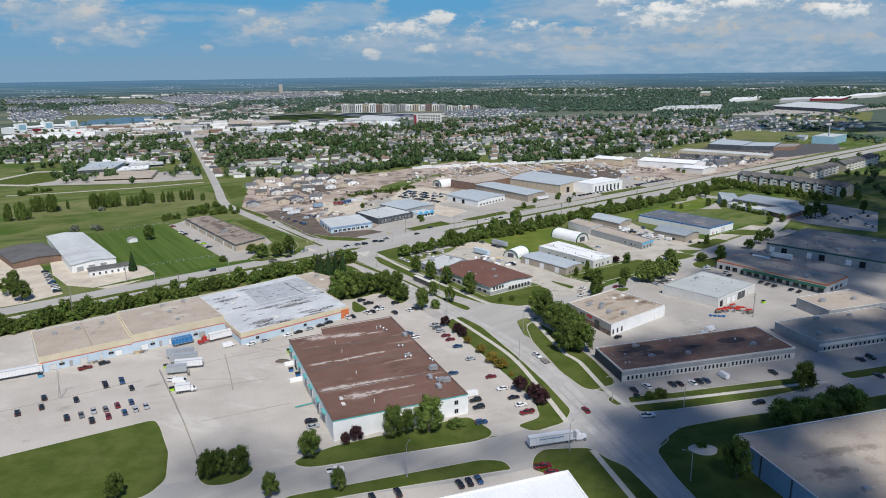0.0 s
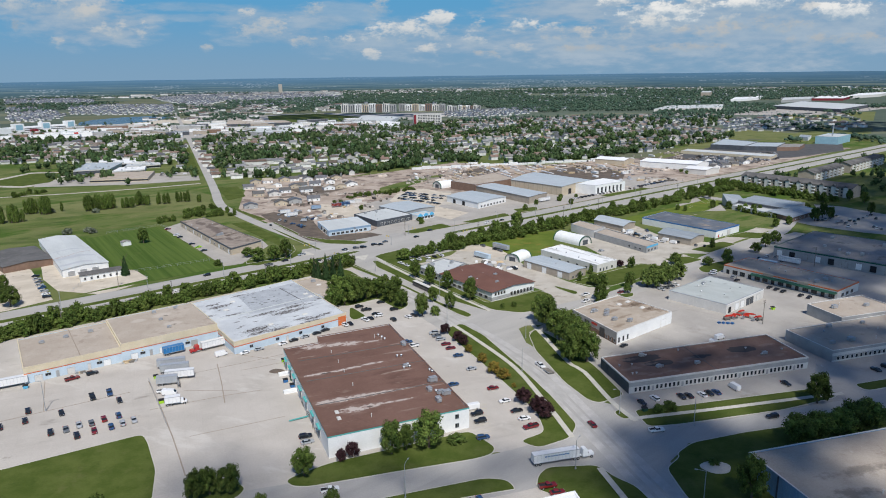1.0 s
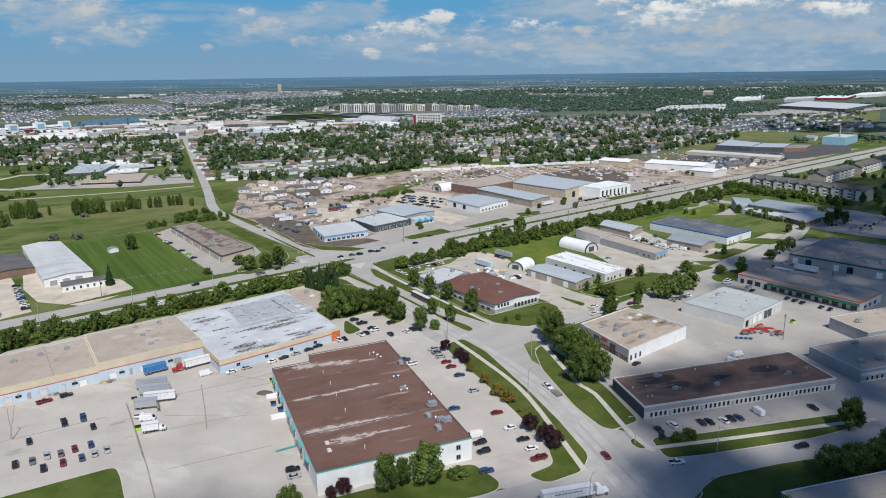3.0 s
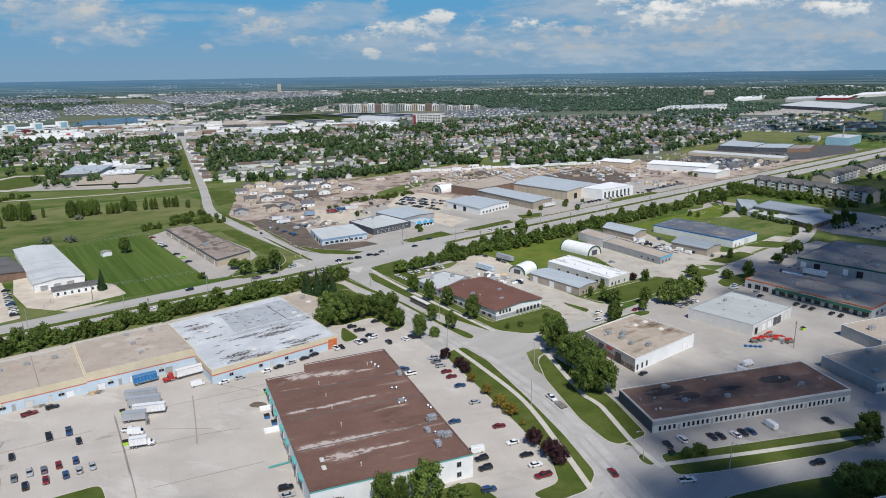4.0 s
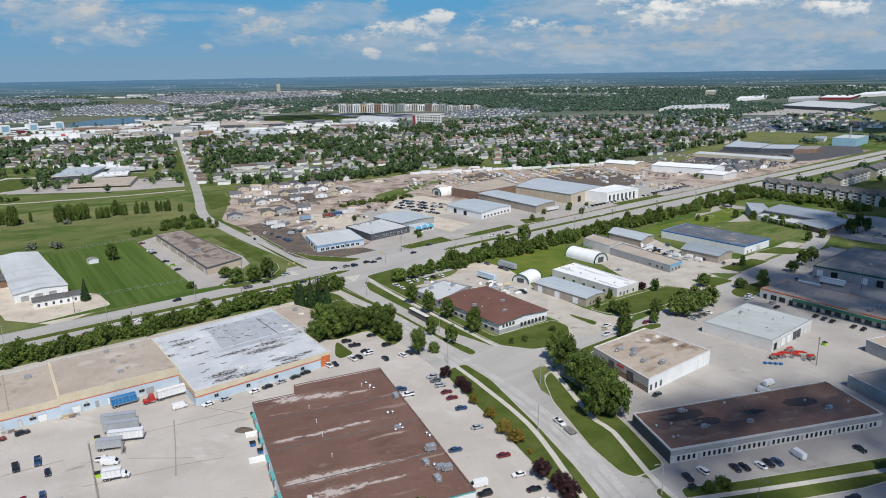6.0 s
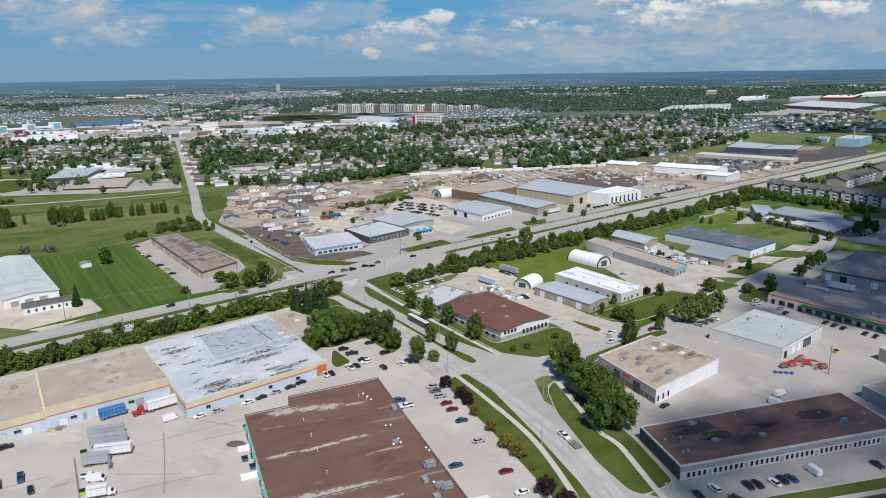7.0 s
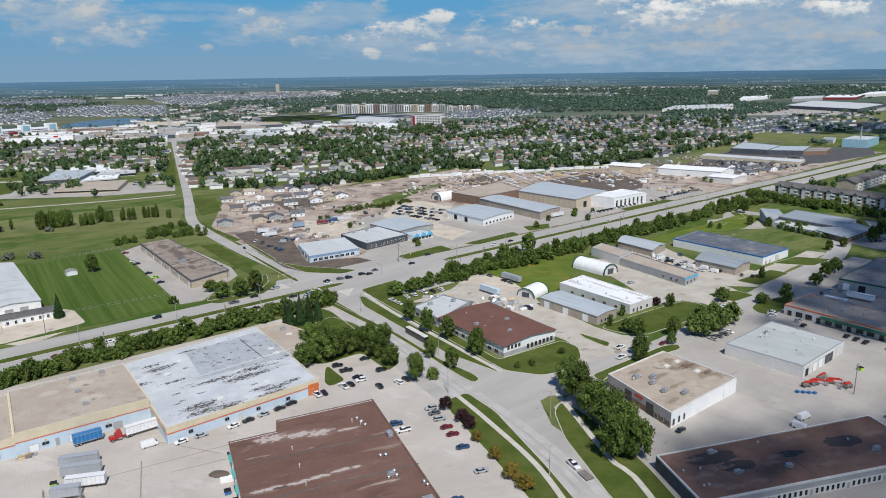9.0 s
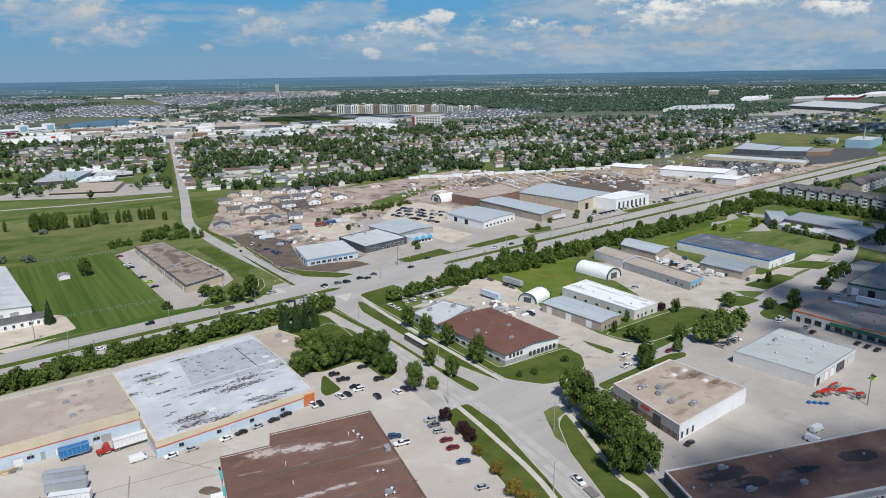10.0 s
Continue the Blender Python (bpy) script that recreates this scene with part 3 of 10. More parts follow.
def lawn(pts, label="mown green lawn with a raised concrete kerb", material="grass", kerb=True):
    """A raised lawn with a concrete kerb round it; no two lie quite level."""
    global lawn_count
    lawn_count += 1
    z = 0.10 + 0.004 * (lawn_count % 20)
    pts = rounded(ccw(pts))
    if not kerb:
        return slab("lawn", pts, M[material], z, label, "lawn")
    ob = slab("lawn", offset(pts, 0.28), M[material], z, label, "lawn")
    bm = bmesh.new()
    ring(bm, pts, offset(pts, 0.3), -0.2, z + 0.03)
    part("kerb", bm, M["kerb"], ob, "pale concrete kerb")
    return ob


def road(name, pts, width, z, label, material="road", shift=0.0):
    bm = bmesh.new()
    ribbon(bm, pts, width, -0.2, z, shift)
    return tagged(part(name, bm, M[material]), label, "road", kind="structure")


path_count = 0


def footpath(pts, width=2.0, z=0.19):
    global path_count
    path_count += 1
    z += 0.004 * path_count
    bm = bmesh.new()
    ribbon(bm, pts, width, -0.1, z, step=3)
    return tagged(part("pavement", bm, M["kerb"]), "pale concrete footpath through the grass", "footpath", kind="structure")


# ---- ground, roads, lots and lawns ----
def highway(s, v):
    """A point of the plan, s metres along the highway's far kerb and v metres to the left of it."""
    return (-237.4 + 0.7705 * s - 0.6374 * v, 358.7 + 0.6374 * s + 0.7705 * v)


CENTRE = Vector((0, 50))
bm = bmesh.new()
rings = [0, 150, 300, 450, 600, 800, 1050, 1400, 1900, 2600, 3500, 4300, 4890]
prev = None
for r in rings[:8]:
    row = [bm.verts.new((CENTRE.x + r * math.cos(a * math.tau / 96), CENTRE.y + r * math.sin(a * math.tau / 96), 0)) for a in range(96)] if r else [bm.verts.new((*CENTRE, 0))]
    if prev:
        for a in range(96):
            b = (a + 1) % 96
            bm.faces.new((prev[0], row[a], row[b]) if len(prev) == 1 else (prev[a], row[a], row[b], prev[b]))
    prev = row
tagged(part("ground", bm, M["field"]), "flat green prairie meadow", "ground", kind="structure")
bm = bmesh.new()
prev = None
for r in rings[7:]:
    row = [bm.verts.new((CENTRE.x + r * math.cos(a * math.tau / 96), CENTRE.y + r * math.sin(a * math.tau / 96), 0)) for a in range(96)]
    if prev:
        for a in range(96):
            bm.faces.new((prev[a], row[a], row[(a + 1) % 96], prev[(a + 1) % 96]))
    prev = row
tagged(part("ground", bm, M["hazed_field"]), "flat fields reaching to the horizon, greyed blue for haze", "ground", kind="structure")

# the distance beyond: low wooded plain up to the horizon, with haze painted into its colour
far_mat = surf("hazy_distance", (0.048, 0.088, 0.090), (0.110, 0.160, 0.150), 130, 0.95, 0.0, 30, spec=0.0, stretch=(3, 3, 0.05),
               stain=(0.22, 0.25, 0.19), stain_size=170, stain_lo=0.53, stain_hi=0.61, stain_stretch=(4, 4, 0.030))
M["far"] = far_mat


def far_specks_and_haze():
    """Pale roofs of far towns in clusters, and haze blue painted in stronger towards the top."""
    n, l = far_mat.node_tree.nodes, far_mat.node_tree.links
    bsdf = n["Principled BSDF"]
    co = n.new("ShaderNodeTexCoord")

    def noise_at(scale, seed, lo, hi):
        mp, t, r = n.new("ShaderNodeMapping"), n.new("ShaderNodeTexNoise"), n.new("ShaderNodeMapRange")
        mp.inputs["Scale"].default_value, mp.inputs["Location"].default_value = [1 / q for q in scale], (seed, seed, seed)
        t.inputs["Scale"].default_value, t.inputs["Detail"].default_value = 1.0, 4
        r.inputs["From Min"].default_value, r.inputs["From Max"].default_value = lo, hi
        l.new(co.outputs["Object"], mp.inputs[0]), l.new(mp.outputs[0], t.inputs["Vector"]), l.new(t.outputs["Fac"], r.inputs["Value"])
        return r.outputs[0]

    town, speck = noise_at((420, 420, 17), 3.0, 0.53, 0.62), noise_at((16, 16, 4.5), 7.0, 0.52, 0.60)
    both, x, y = n.new("ShaderNodeMath"), n.new("ShaderNodeMix"), n.new("ShaderNodeMix")
    both.operation = "MULTIPLY"
    l.new(town, both.inputs[0]), l.new(speck, both.inputs[1])
    x.data_type = y.data_type = "RGBA"
    l.new(both.outputs[0], x.inputs[0])
    l.new(bsdf.inputs["Base Color"].links[0].from_socket, x.inputs[6])
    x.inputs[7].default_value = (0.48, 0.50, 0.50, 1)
    # air haze put into the colour: mixes to blue with height
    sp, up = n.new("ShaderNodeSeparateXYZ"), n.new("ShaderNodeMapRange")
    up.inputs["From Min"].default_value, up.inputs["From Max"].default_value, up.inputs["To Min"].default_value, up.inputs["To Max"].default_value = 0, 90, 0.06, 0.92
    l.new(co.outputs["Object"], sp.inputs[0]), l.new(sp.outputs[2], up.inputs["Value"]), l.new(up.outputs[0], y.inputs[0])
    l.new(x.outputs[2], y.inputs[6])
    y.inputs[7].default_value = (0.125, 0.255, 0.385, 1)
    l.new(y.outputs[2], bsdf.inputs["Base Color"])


far_specks_and_haze()
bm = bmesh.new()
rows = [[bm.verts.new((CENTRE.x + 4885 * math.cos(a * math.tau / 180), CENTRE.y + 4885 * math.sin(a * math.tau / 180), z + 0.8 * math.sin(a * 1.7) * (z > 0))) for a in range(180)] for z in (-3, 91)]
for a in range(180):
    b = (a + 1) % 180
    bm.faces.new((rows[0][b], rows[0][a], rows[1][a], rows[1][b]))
tagged(part("backdrop", bm, far_mat), "far wooded plain on the horizon fading into painted blue haze", "backdrop", kind="structure")

CONC = "pale worn concrete yard with stains and joints"
slab("pavement", [(15, 214), (-18, 202), (-50, 195), (-85, 180), (-180, 150), (-300, 190), (-262, 290), highway(-40, -49), highway(205, -49), (-55, 438), (-42, 425), (-17, 384), (-6, 356), (8, 324), (26, 290), (37, 254), (46, 228), (32, 213)], M["concrete"], 0.03, CONC, "yard")
slab("pavement", [(39, 300), (60, 249), (69, 229), (105, 233), (171, 251), (330, 295), (360, 400), (262, 525), (232, 505), (139, 425), (87, 371), (64, 344), (52, 340), (38, 322)],
     M["concrete_e"], 0.03, "pale concrete parking yards between the buildings", "yard")
slab("pavement", [(-60, 100), (40, 112), (62, 178), (27, 200), (20, 192), (-30, 180), (-60, 170)], M["concrete"], 0.03, CONC, "yard")
slab("pavement", [(-22, 444), (1, 467), (10, 489), (22, 502), (42, 476), (48, 442), (70, 404), (80, 393), (92, 391), (64, 345), (56, 364), (57, 377), (53, 387), (47, 395), (20, 432), (1, 446)],
     M["gravel"], 0.036, "pale gravel and concrete work yard", "yard")
slab("pavement", [(90, 532), (110, 521), (127, 478), (150, 482), (159, 461), (162, 442), (139, 424), (134, 436), (124, 442), (107, 435), (103, 463), (97, 488), (84, 500)],
     M["gravel"], 0.042, "pale gravel and concrete work yard", "yard")
slab("pavement", [(112, 528), (117, 556), (149, 554), (160, 512), (186, 496), (222, 525), (240, 542), (250, 535), (209, 500), (173, 464), (158, 466), (138, 484)],
     M["gravel"], 0.048, "pale gravel parking yard", "yard")
slab("pavement", [(-232, 564), (-226, 586), (-205, 592), (-141, 520), (-131, 501), (-136, 452), (-146, 446), (-159, 464)], M["concrete_e"], 0.03, "grey concrete parking lot", "parking lot")
slab("pavement", [(-290, 486), (-283, 481), (-246, 442), (-228, 446), (-205, 440), (-193, 436), (-183, 418), (-197, 388), (-228, 396), (-250, 420)], M["sand"], 0.03, "pale gravel yard", "yard")
slab("pavement", [(-350, 430), (-310, 470), (-271, 443), (-222, 380), (-236, 362), (-260, 345)], M["sand"], 0.036, "pale gravel car lot", "yard")
slab("ground", [(-189, 629), (-198, 712), (-153, 806), (-67, 885), (6, 964), (110, 924), (196, 958), (389, 1105), (559, 1146), (613, 1079), highway(755, 2), highway(486, 2), highway(275, 2), highway(200, 2),
                (-125, 548)], M["dirt"], 0.012, "bare brown dirt of a building site", "dirt")
slab("pavement", [highway(240, 4), highway(470, 4), highway(470, 120), (60, 745), (-60, 690), (-110, 625), (-60, 600), (-57, 556), (-70, 520)], M["concrete_e"], 0.018, "concrete forecourts beside the highway", "yard")
slab("pavement", [highway(470, 4), highway(650, 4), highway(650, 60), highway(470, 75)], M["concrete_e"], 0.024, "concrete forecourts beside the highway", "yard")
slab("pavement", [(-55, 681), (-28, 733), (3, 728), (3, 655), (-34, 646)], M["gravel"], 0.030, "pale gravel storage lot", "yard")
slab("pavement", [(-115, 615), (-92, 652), (-66, 640), (-78, 598)], M["gravel"], 0.030, "pale gravel storage lot", "yard")
slab("pavement", [(-118.5, 637.3), (-111.6, 658.7), (-83.2, 639.8), (-77.3, 616.7), (-85.7, 604.3), (-107, 605.5)], M["sand"], 0.036, "bare pale yard behind the car wash", "yard")
slab("pavement", [(1.5, 481.3), (18.5, 492), (33.9, 494.8), (41.2, 466.6), (26.2, 457.1), (17.8, 476)], M["sand"], 0.054, "bare sandy work yard behind the office", "yard")
slab("ground", [(-166.6, 614.9), (-157.6, 627.6), (-119.1, 600.5), (-108.1, 568.7), (-94.5, 531.4), (-60.8, 540.0), (-48.0, 529.1), (-48.3, 513.2), (-64.4, 509.3), (-89.3, 505.3), (-104.4, 515.9), (-131.2, 553.7)], M["mud"], 0.069, "dark churned soil round the car wash", "soil")

# the highway: two carriageways and a grass median
ROAD = "worn grey concrete road"
for v, w in ((-7.6, 15.4), (-28.0, 16.6)):
    road("road", [highway(-700, v), highway(-200, v), highway(400, v), highway(1000, v), highway(3300, v)], w, 0.05, "worn grey concrete highway carriageway")
for a, b in ((-700, 208), (292, 600), (615, 1000), (1010, 2500)):
    lawn([highway(a, -19.8), highway(b, -19.8), highway(b + 7, -16.8), highway(b, -13.8), highway(a, -13.8)], "narrow grass median of the highway")
# service road along the far side
FAR_ROAD = [(-900, 2360), (-483, 1327), (-276, 815), (-224, 681), (-199, 636), (-154, 573), (-109, 517), (-76, 478)]
road("road", FAR_ROAD, 9.0, 0.058, ROAD)
road("road", [(-150, 580), (-112, 535), (-78, 492)], 20, 0.063, ROAD)
NEAR_ROAD = [(-62, 468), (-44, 420), (-22, 382), (2, 341), (22.5, 306), (37, 276), (45.5, 247), (53, 221), (58, 203), (65, 177), (76, 130), (90, 70)]
road("road", NEAR_ROAD[2:], 25, 0.0545, ROAD)
road("road", [(55, 222), (25, 205.5), (0, 197), (-33, 190), (-54, 184), (-90, 174), (-200, 140)], 22, 0.0500, ROAD)
road("road", NEAR_ROAD, 15.5, 0.06, "worn pale concrete street with tyre-polished lanes")
for k, w in ((-4.4, 3.2), (-0.4, 2.2), (3.4, 3.2)):
    road("road", NEAR_ROAD[1:], w, 0.0895 + 0.0005 * k, "pale polished wheel lane of the street", "polished", k)
road("road", [(-55, 466), (-36, 426), (-15, 393), (10, 357), (22, 340)], 9, 0.0645, ROAD)
road("road", [(55, 222), (25, 205.5), (0, 197), (-33, 190), (-54, 184), (-90, 174), (-200, 140)], 15, 0.069, ROAD)
road("road", [(50, 221), (81, 224.5), (127, 237), (170, 249), (330, 290)], 11, 0.0735, ROAD)
road("road", [(20, 333), (36, 340), (60, 356), (88, 374), (116, 398), (151, 432), (193, 474), (230, 507), (257, 536), (285, 590), (270, 650), (235, 690)], 12, 0.0665, ROAD)
slab("road", [(40, 236), (55, 250), (62, 246), (74, 231), (84, 229), (79, 218), (72, 210), (66, 203), (49, 203), (44, 208), (24, 199), (20, 210), (30, 214), (42, 222)], M["road"], 0.080, "worn concrete street junction", "road")
slab("road", [(0, 350), (16, 362), (38, 350), (55, 362), (60, 345), (45, 332), (37.5, 331), (33.6, 327), (35.4, 306), (30, 300), (14, 310)], M["road"], 0.0765, "worn concrete street junction", "road")
slab("road", [highway(168, -16), highway(185, 14), highway(262, 14), highway(290, -16), highway(286, -46), highway(262, -60), highway(240, -60), highway(186, -40)], M["road"], 0.0845, "worn concrete highway junction", "road")

# lawns with kerbs
lawn([(-220, 150), (-148, 203), (-107, 228), (-102.6, 222), (-93, 205), (-87.5, 188.7), (-90, 180), (-110, 170), (-190, 135)])
lawn([(-82, 201), (-78, 188.5), (-74, 185), (-68, 185.4), (-62.5, 190), (-61.6, 194.6), (-64.5, 197.3), (-80.8, 202.3)], "small grass island under trees with a concrete kerb")
lawn([(-51, 198.4), (-46.6, 202.8), (-38.5, 208.5), (6.8, 228.2), (13.6, 219.4), (15, 216.6), (13.8, 212.7), (8.3, 209.8), (-17.8, 202.4), (-42.4, 195), (-47.8, 195.1)])
lawn([(6.2, 335), (16.3, 319), (30, 282), (39, 254.5), (44.8, 231.8), (40.8, 222.5), (29, 216), (23, 220.8), (32.4, 226.9), (31.6, 240.8), (22.7, 263.9), (12.6, 288.8), (-0.8, 319.8), (-1.3, 328.6)])
footpath([(2.5, 332), (13, 312), (27.5, 280.8), (36, 248), (41.5, 223)])
lawn([(-48, 179.8), (10.5, 199.2), (17.5, 198.1), (19.7, 192.8), (17, 192.2), (-29.5, 179.6), (-60, 170)])
lawn([(26.8, 200.3), (30.5, 205), (46.5, 205.9), (50.5, 198.9), (55.7, 194.2), (60.8, 177.3), (68, 145), (44, 150), (36, 186), (25.3, 192.7)])
footpath([(46.7, 204), (53, 177.4), (60, 148)])
lawn([(67.3, 203.8), (73.4, 209.9), (73.5, 212.5), (80.5, 219), (101, 225.6), (129.3, 232.4), (154, 239.3), (166, 242.8), (260, 268), (260, 200), (126, 130), (80, 140), (71, 177), (68.4, 189.5)])
lawn([(67, 242.4), (85, 245.4), (140, 258.6), (149.4, 254.7), (144.3, 250.2), (121.5, 241.3), (80.5, 231.2), (68.8, 229.6)])
footpath([(64, 235.5), (100, 243), (137, 251.5), (150, 254)])
lawn([(158, 262), (220, 280), (222, 274), (160, 256)])
lawn([(37.4, 318), (38.2, 299.4), (45.8, 266), (52.1, 250.4), (56, 247.8), (67, 254.5), (62, 279), (54.6, 303.8), (46, 321), (41, 326)])
footpath([(40.6, 333.0), (44.5, 315.7), (48.3, 296.6), (51.6, 283.2), (55.5, 276.1), (61, 248), (66, 234)])
lawn([(59.2, 240.2), (62.1, 243.5), (65.5, 236.4), (61.8, 235)], "small grass corner with a concrete kerb")
lawn([(-70.3, 452.9), (-66.9, 450.9), (-43.7, 421.5), (-25, 398.4), (-4.5, 367.2), (9.6, 351.5), (12, 346.3), (9.2, 343), (4.1, 349.1), (-11.6, 373.3), (-28.3, 398.6), (-46.1, 418.4), (-67.7, 446.3)],
     "long grass median with a concrete kerb")
lawn([(-50.8, 454.9), (-45.8, 439.1), (-24.6, 407.7), (-1.7, 373.6), (19.8, 352.8), (21.3, 352.2), (10.3, 369.5), (-17.1, 407.5), (-47.5, 456)], "long grass verge beside the footpath")
footpath([(-48, 461), (-32, 433), (-16.2, 409), (3, 380), (21, 353.5)])
lawn([(-51, 467.8), (-31.6, 487.2), (-28.7, 468.8), (-17.5, 431.2), (-4.4, 407), (20.6, 366), (51.3, 387), (57.4, 379), (56.5, 366), (45.7, 352.6), (37.1, 349.2), (22.5, 354.5), (-14.5, 410.5), (-44.2, 456.6)])
lawn([(57, 349), (95, 379), (102.8, 381), (102, 375.3), (93.2, 370), (65.8, 350), (60, 342.5)])
lawn([(72.3, 402.9), (82.3, 411.4), (96, 421.9), (124.2, 441.3), (132.7, 434.8), (116.5, 410.2), (92, 393), (80.7, 395)])
lawn([(60.1, 396.9), (73.1, 383.7), (70.1, 378.1), (61.5, 390.7)], "small grass island in the yard")
lawn([(161.2, 436.4), (177.3, 445.9), (185, 448), (180, 434), (169.8, 425), (161.6, 417), (155, 420), (155, 428.7)], "shaded lawn under trees beside the strip mall")
lawn([(140, 452), (158, 458), (166, 449), (150, 438)], "small grass island in the yard")
lawn([(166, 476), (196, 498), (204, 490), (176, 466)])
lawn([(203, 512), (225, 527), (245, 520), (226, 505)])
lawn([(-35.5, 541.8), (-5.8, 570.5), (3.9, 557.4), (-27.5, 533)])
lawn([(10, 574.5), (49.4, 610.8), (54, 599), (20, 570)])
lawn([(58, 628), (81, 638.5), (80, 622), (62, 612)])
lawn([(150, 694), (205, 738), (212, 730), (156, 684)])
lawn([(-182, 580), (-171.5, 585), (-128.7, 526), (-121, 498)], "mown grass beside the road", kerb=False)
lawn([(-134.7, 449), (-111.7, 464), (-108.3, 488), (-103.9, 477), (-105.3, 464), (-124.9, 446.7)], "mown grass beside the road", kerb=False)
lawn([(-202, 651), (-156, 596), (-159, 591), (-191, 632)], "mown grass beside the road", kerb=False)
lawn([(-283, 527), (-239, 571), (-232, 562), (-159, 461), (-147, 449), (-150, 441), highway(70, 6), highway(36, 6), (-184, 419), (-200, 438), (-226, 450), (-240, 470)], "wide mown field with mowing stripes", "stripes", False)
lawn([(-480, 1265), (-476, 1284), (-382, 1059), (-308, 873), (-313, 856), (-386, 1027)], "green strip beside the far road", kerb=False)
lawn([(-255, 772), (-234, 778), (-207, 713), (-218, 690)], "mown grass beside the road", kerb=False)
lawn([(-147.6, 580.8), (-145.8, 582.7), (-115.5, 537.4), (-116.0, 532.5)], "narrow grass median with a concrete kerb")
lawn([(-143.8, 559.8), (-140.7, 557.9), (-105.9, 510.0), (-90.8, 489.1), (-89.6, 484.9), (-93.9, 487.8), (-116.7, 519.7)], "narrow grass median with a concrete kerb")
lawn([(-133.4, 450.4), (-109.3, 467.5), (-107.8, 485.7), (-113.6, 502.9), (-116.0, 500.1), (-111.9, 485.9), (-113.4, 474.0), (-135.3, 460.0)], "grass verge round the corner")
lawn([(-113.6, 530.7), (-89.5, 504.7), (-66.1, 500.7), (-57.6, 509.1), (-75.7, 514.6), (-92.0, 518.5)], "grass verge before the car wash")
lawn([(-66.7, 450.0), (-65.0, 452.3), (-44.2, 422.9), (-45.8, 419.9)], "narrow grass median with a concrete kerb")
for pts in ([(-102.0, 469.7), (-100.1, 482.7), (-92.0, 473.1)], [(-64.2, 465.6), (-54.7, 471.5), (-55.9, 455.4)]):
    slab("pavement", rounded(ccw(pts), 1.5), M["kerb"], 0.2, "raised concrete traffic island in the junction", "traffic island")
slab("pavement", [(200.9, 619.8), (210.2, 643.2), (224.7, 649.8), (240.5, 686.6), (250.3, 703.5), (256.7, 688.3), (250.0, 645.6), (242.8, 610.3), (224.0, 609.2), (204.5, 606.0)], M["concrete_e"], 0.03, "concrete turning circle before the hall", "driveway")
lawn([(239.0, 672.6), (246.5, 674.9), (244.8, 651.0), (236.3, 644.0)], "grass island in the turning circle")
lawn([(211.4, 628.5), (217.6, 635.3), (222.4, 632.6), (215.3, 623.5)], "grass island in the turning circle")
# the meadow beyond the shop row, and the track along its far edge
slab("ground", [(-422, 653), (-366, 700), (-273, 752), (-247, 725), (-223, 652), (-277, 639), (-331, 622), (-383, 591)], M["olive"], 0.008, "rough olive meadow with scattered trees", "field")
road("road", [(-466, 723), (-406, 743), (-339, 772), (-284, 804)], 5, 0.03, "narrow gravel track along the meadow", "gravel")
lawn([(-66.4, 364.9), (-53.6, 363.0), (-39.4, 374.9), (-25.9, 354.9), (-21.4, 363.5), (-23.2, 374.4), (-30.9, 391.3), (-48.2, 414.0), (-60.5, 423.5), (-68.2, 412.8)], "shaded grass under the trees by the annex")
lawn([(-53.0, 359.3), (-51.7, 361.5), (-42.1, 347.1), (-47.9, 340.6), (-51.1, 345.3)], "small grass wedge with a concrete kerb")
lawn([(17, 504), (52, 528), (81, 539), (82, 521), (74, 491), (91, 477), (81, 461), (64, 466), (47, 451), (36, 482)], "bright rough meadow with yellow flowers", "bright_meadow", False)
lawn([(126, 563), (159, 593), (199, 624), (249, 668), (254, 645), (226, 611), (175, 590), (140, 557)], "bright rough meadow beside the highway hedge", "bright_meadow", False)
slab("pavement", [(342, 1070), (410, 1117), (561, 1141), (637, 1149), (586, 1050), (482, 979), (375, 941), (328, 976)], M["asphalt"], 0.022, "grey yards round the dark warehouse", "yard")
slab("pavement", [(-125, 645), (-121, 665), (-87, 649), (-84, 616), (-99, 599)], M["sand"], 0.054, "pale gravel lot between the shops", "yard")
slab("pavement", [(-57, 677), (-50, 736), (-26, 749), (3, 716), (-9, 644), (18, 614), (2, 586), (-24, 617)], M["sand"], 0.060, "sandy storage lot full of cars", "yard")
lawn([(-80, 408), (-72, 400), (-60, 392), (-50, 388), (-38, 390), (-42, 398), (-53, 417), (-62, 432), (-70, 438), (-80, 424)], "grass verge under the spruces by the street")
slab("ground", [(-224, 777), (-225, 816), (-203, 837), (-163, 857), (-126, 871), (-100, 869), (-141, 805), (-165, 752), (-178, 680), (-184, 624), (-195, 647)], M["dirt"], 0.016, "bare brown dirt of a building site", "dirt")


# ---- buildings ----
def mesh_of(fill, name, *mats):
    bm = bmesh.new()
    fill(bm)
    me = bpy.data.meshes.new(name)
    bm.to_mesh(me)
    bm.free()
    for m in mats:
        me.materials.append(m)
    return me


UNITS = {}


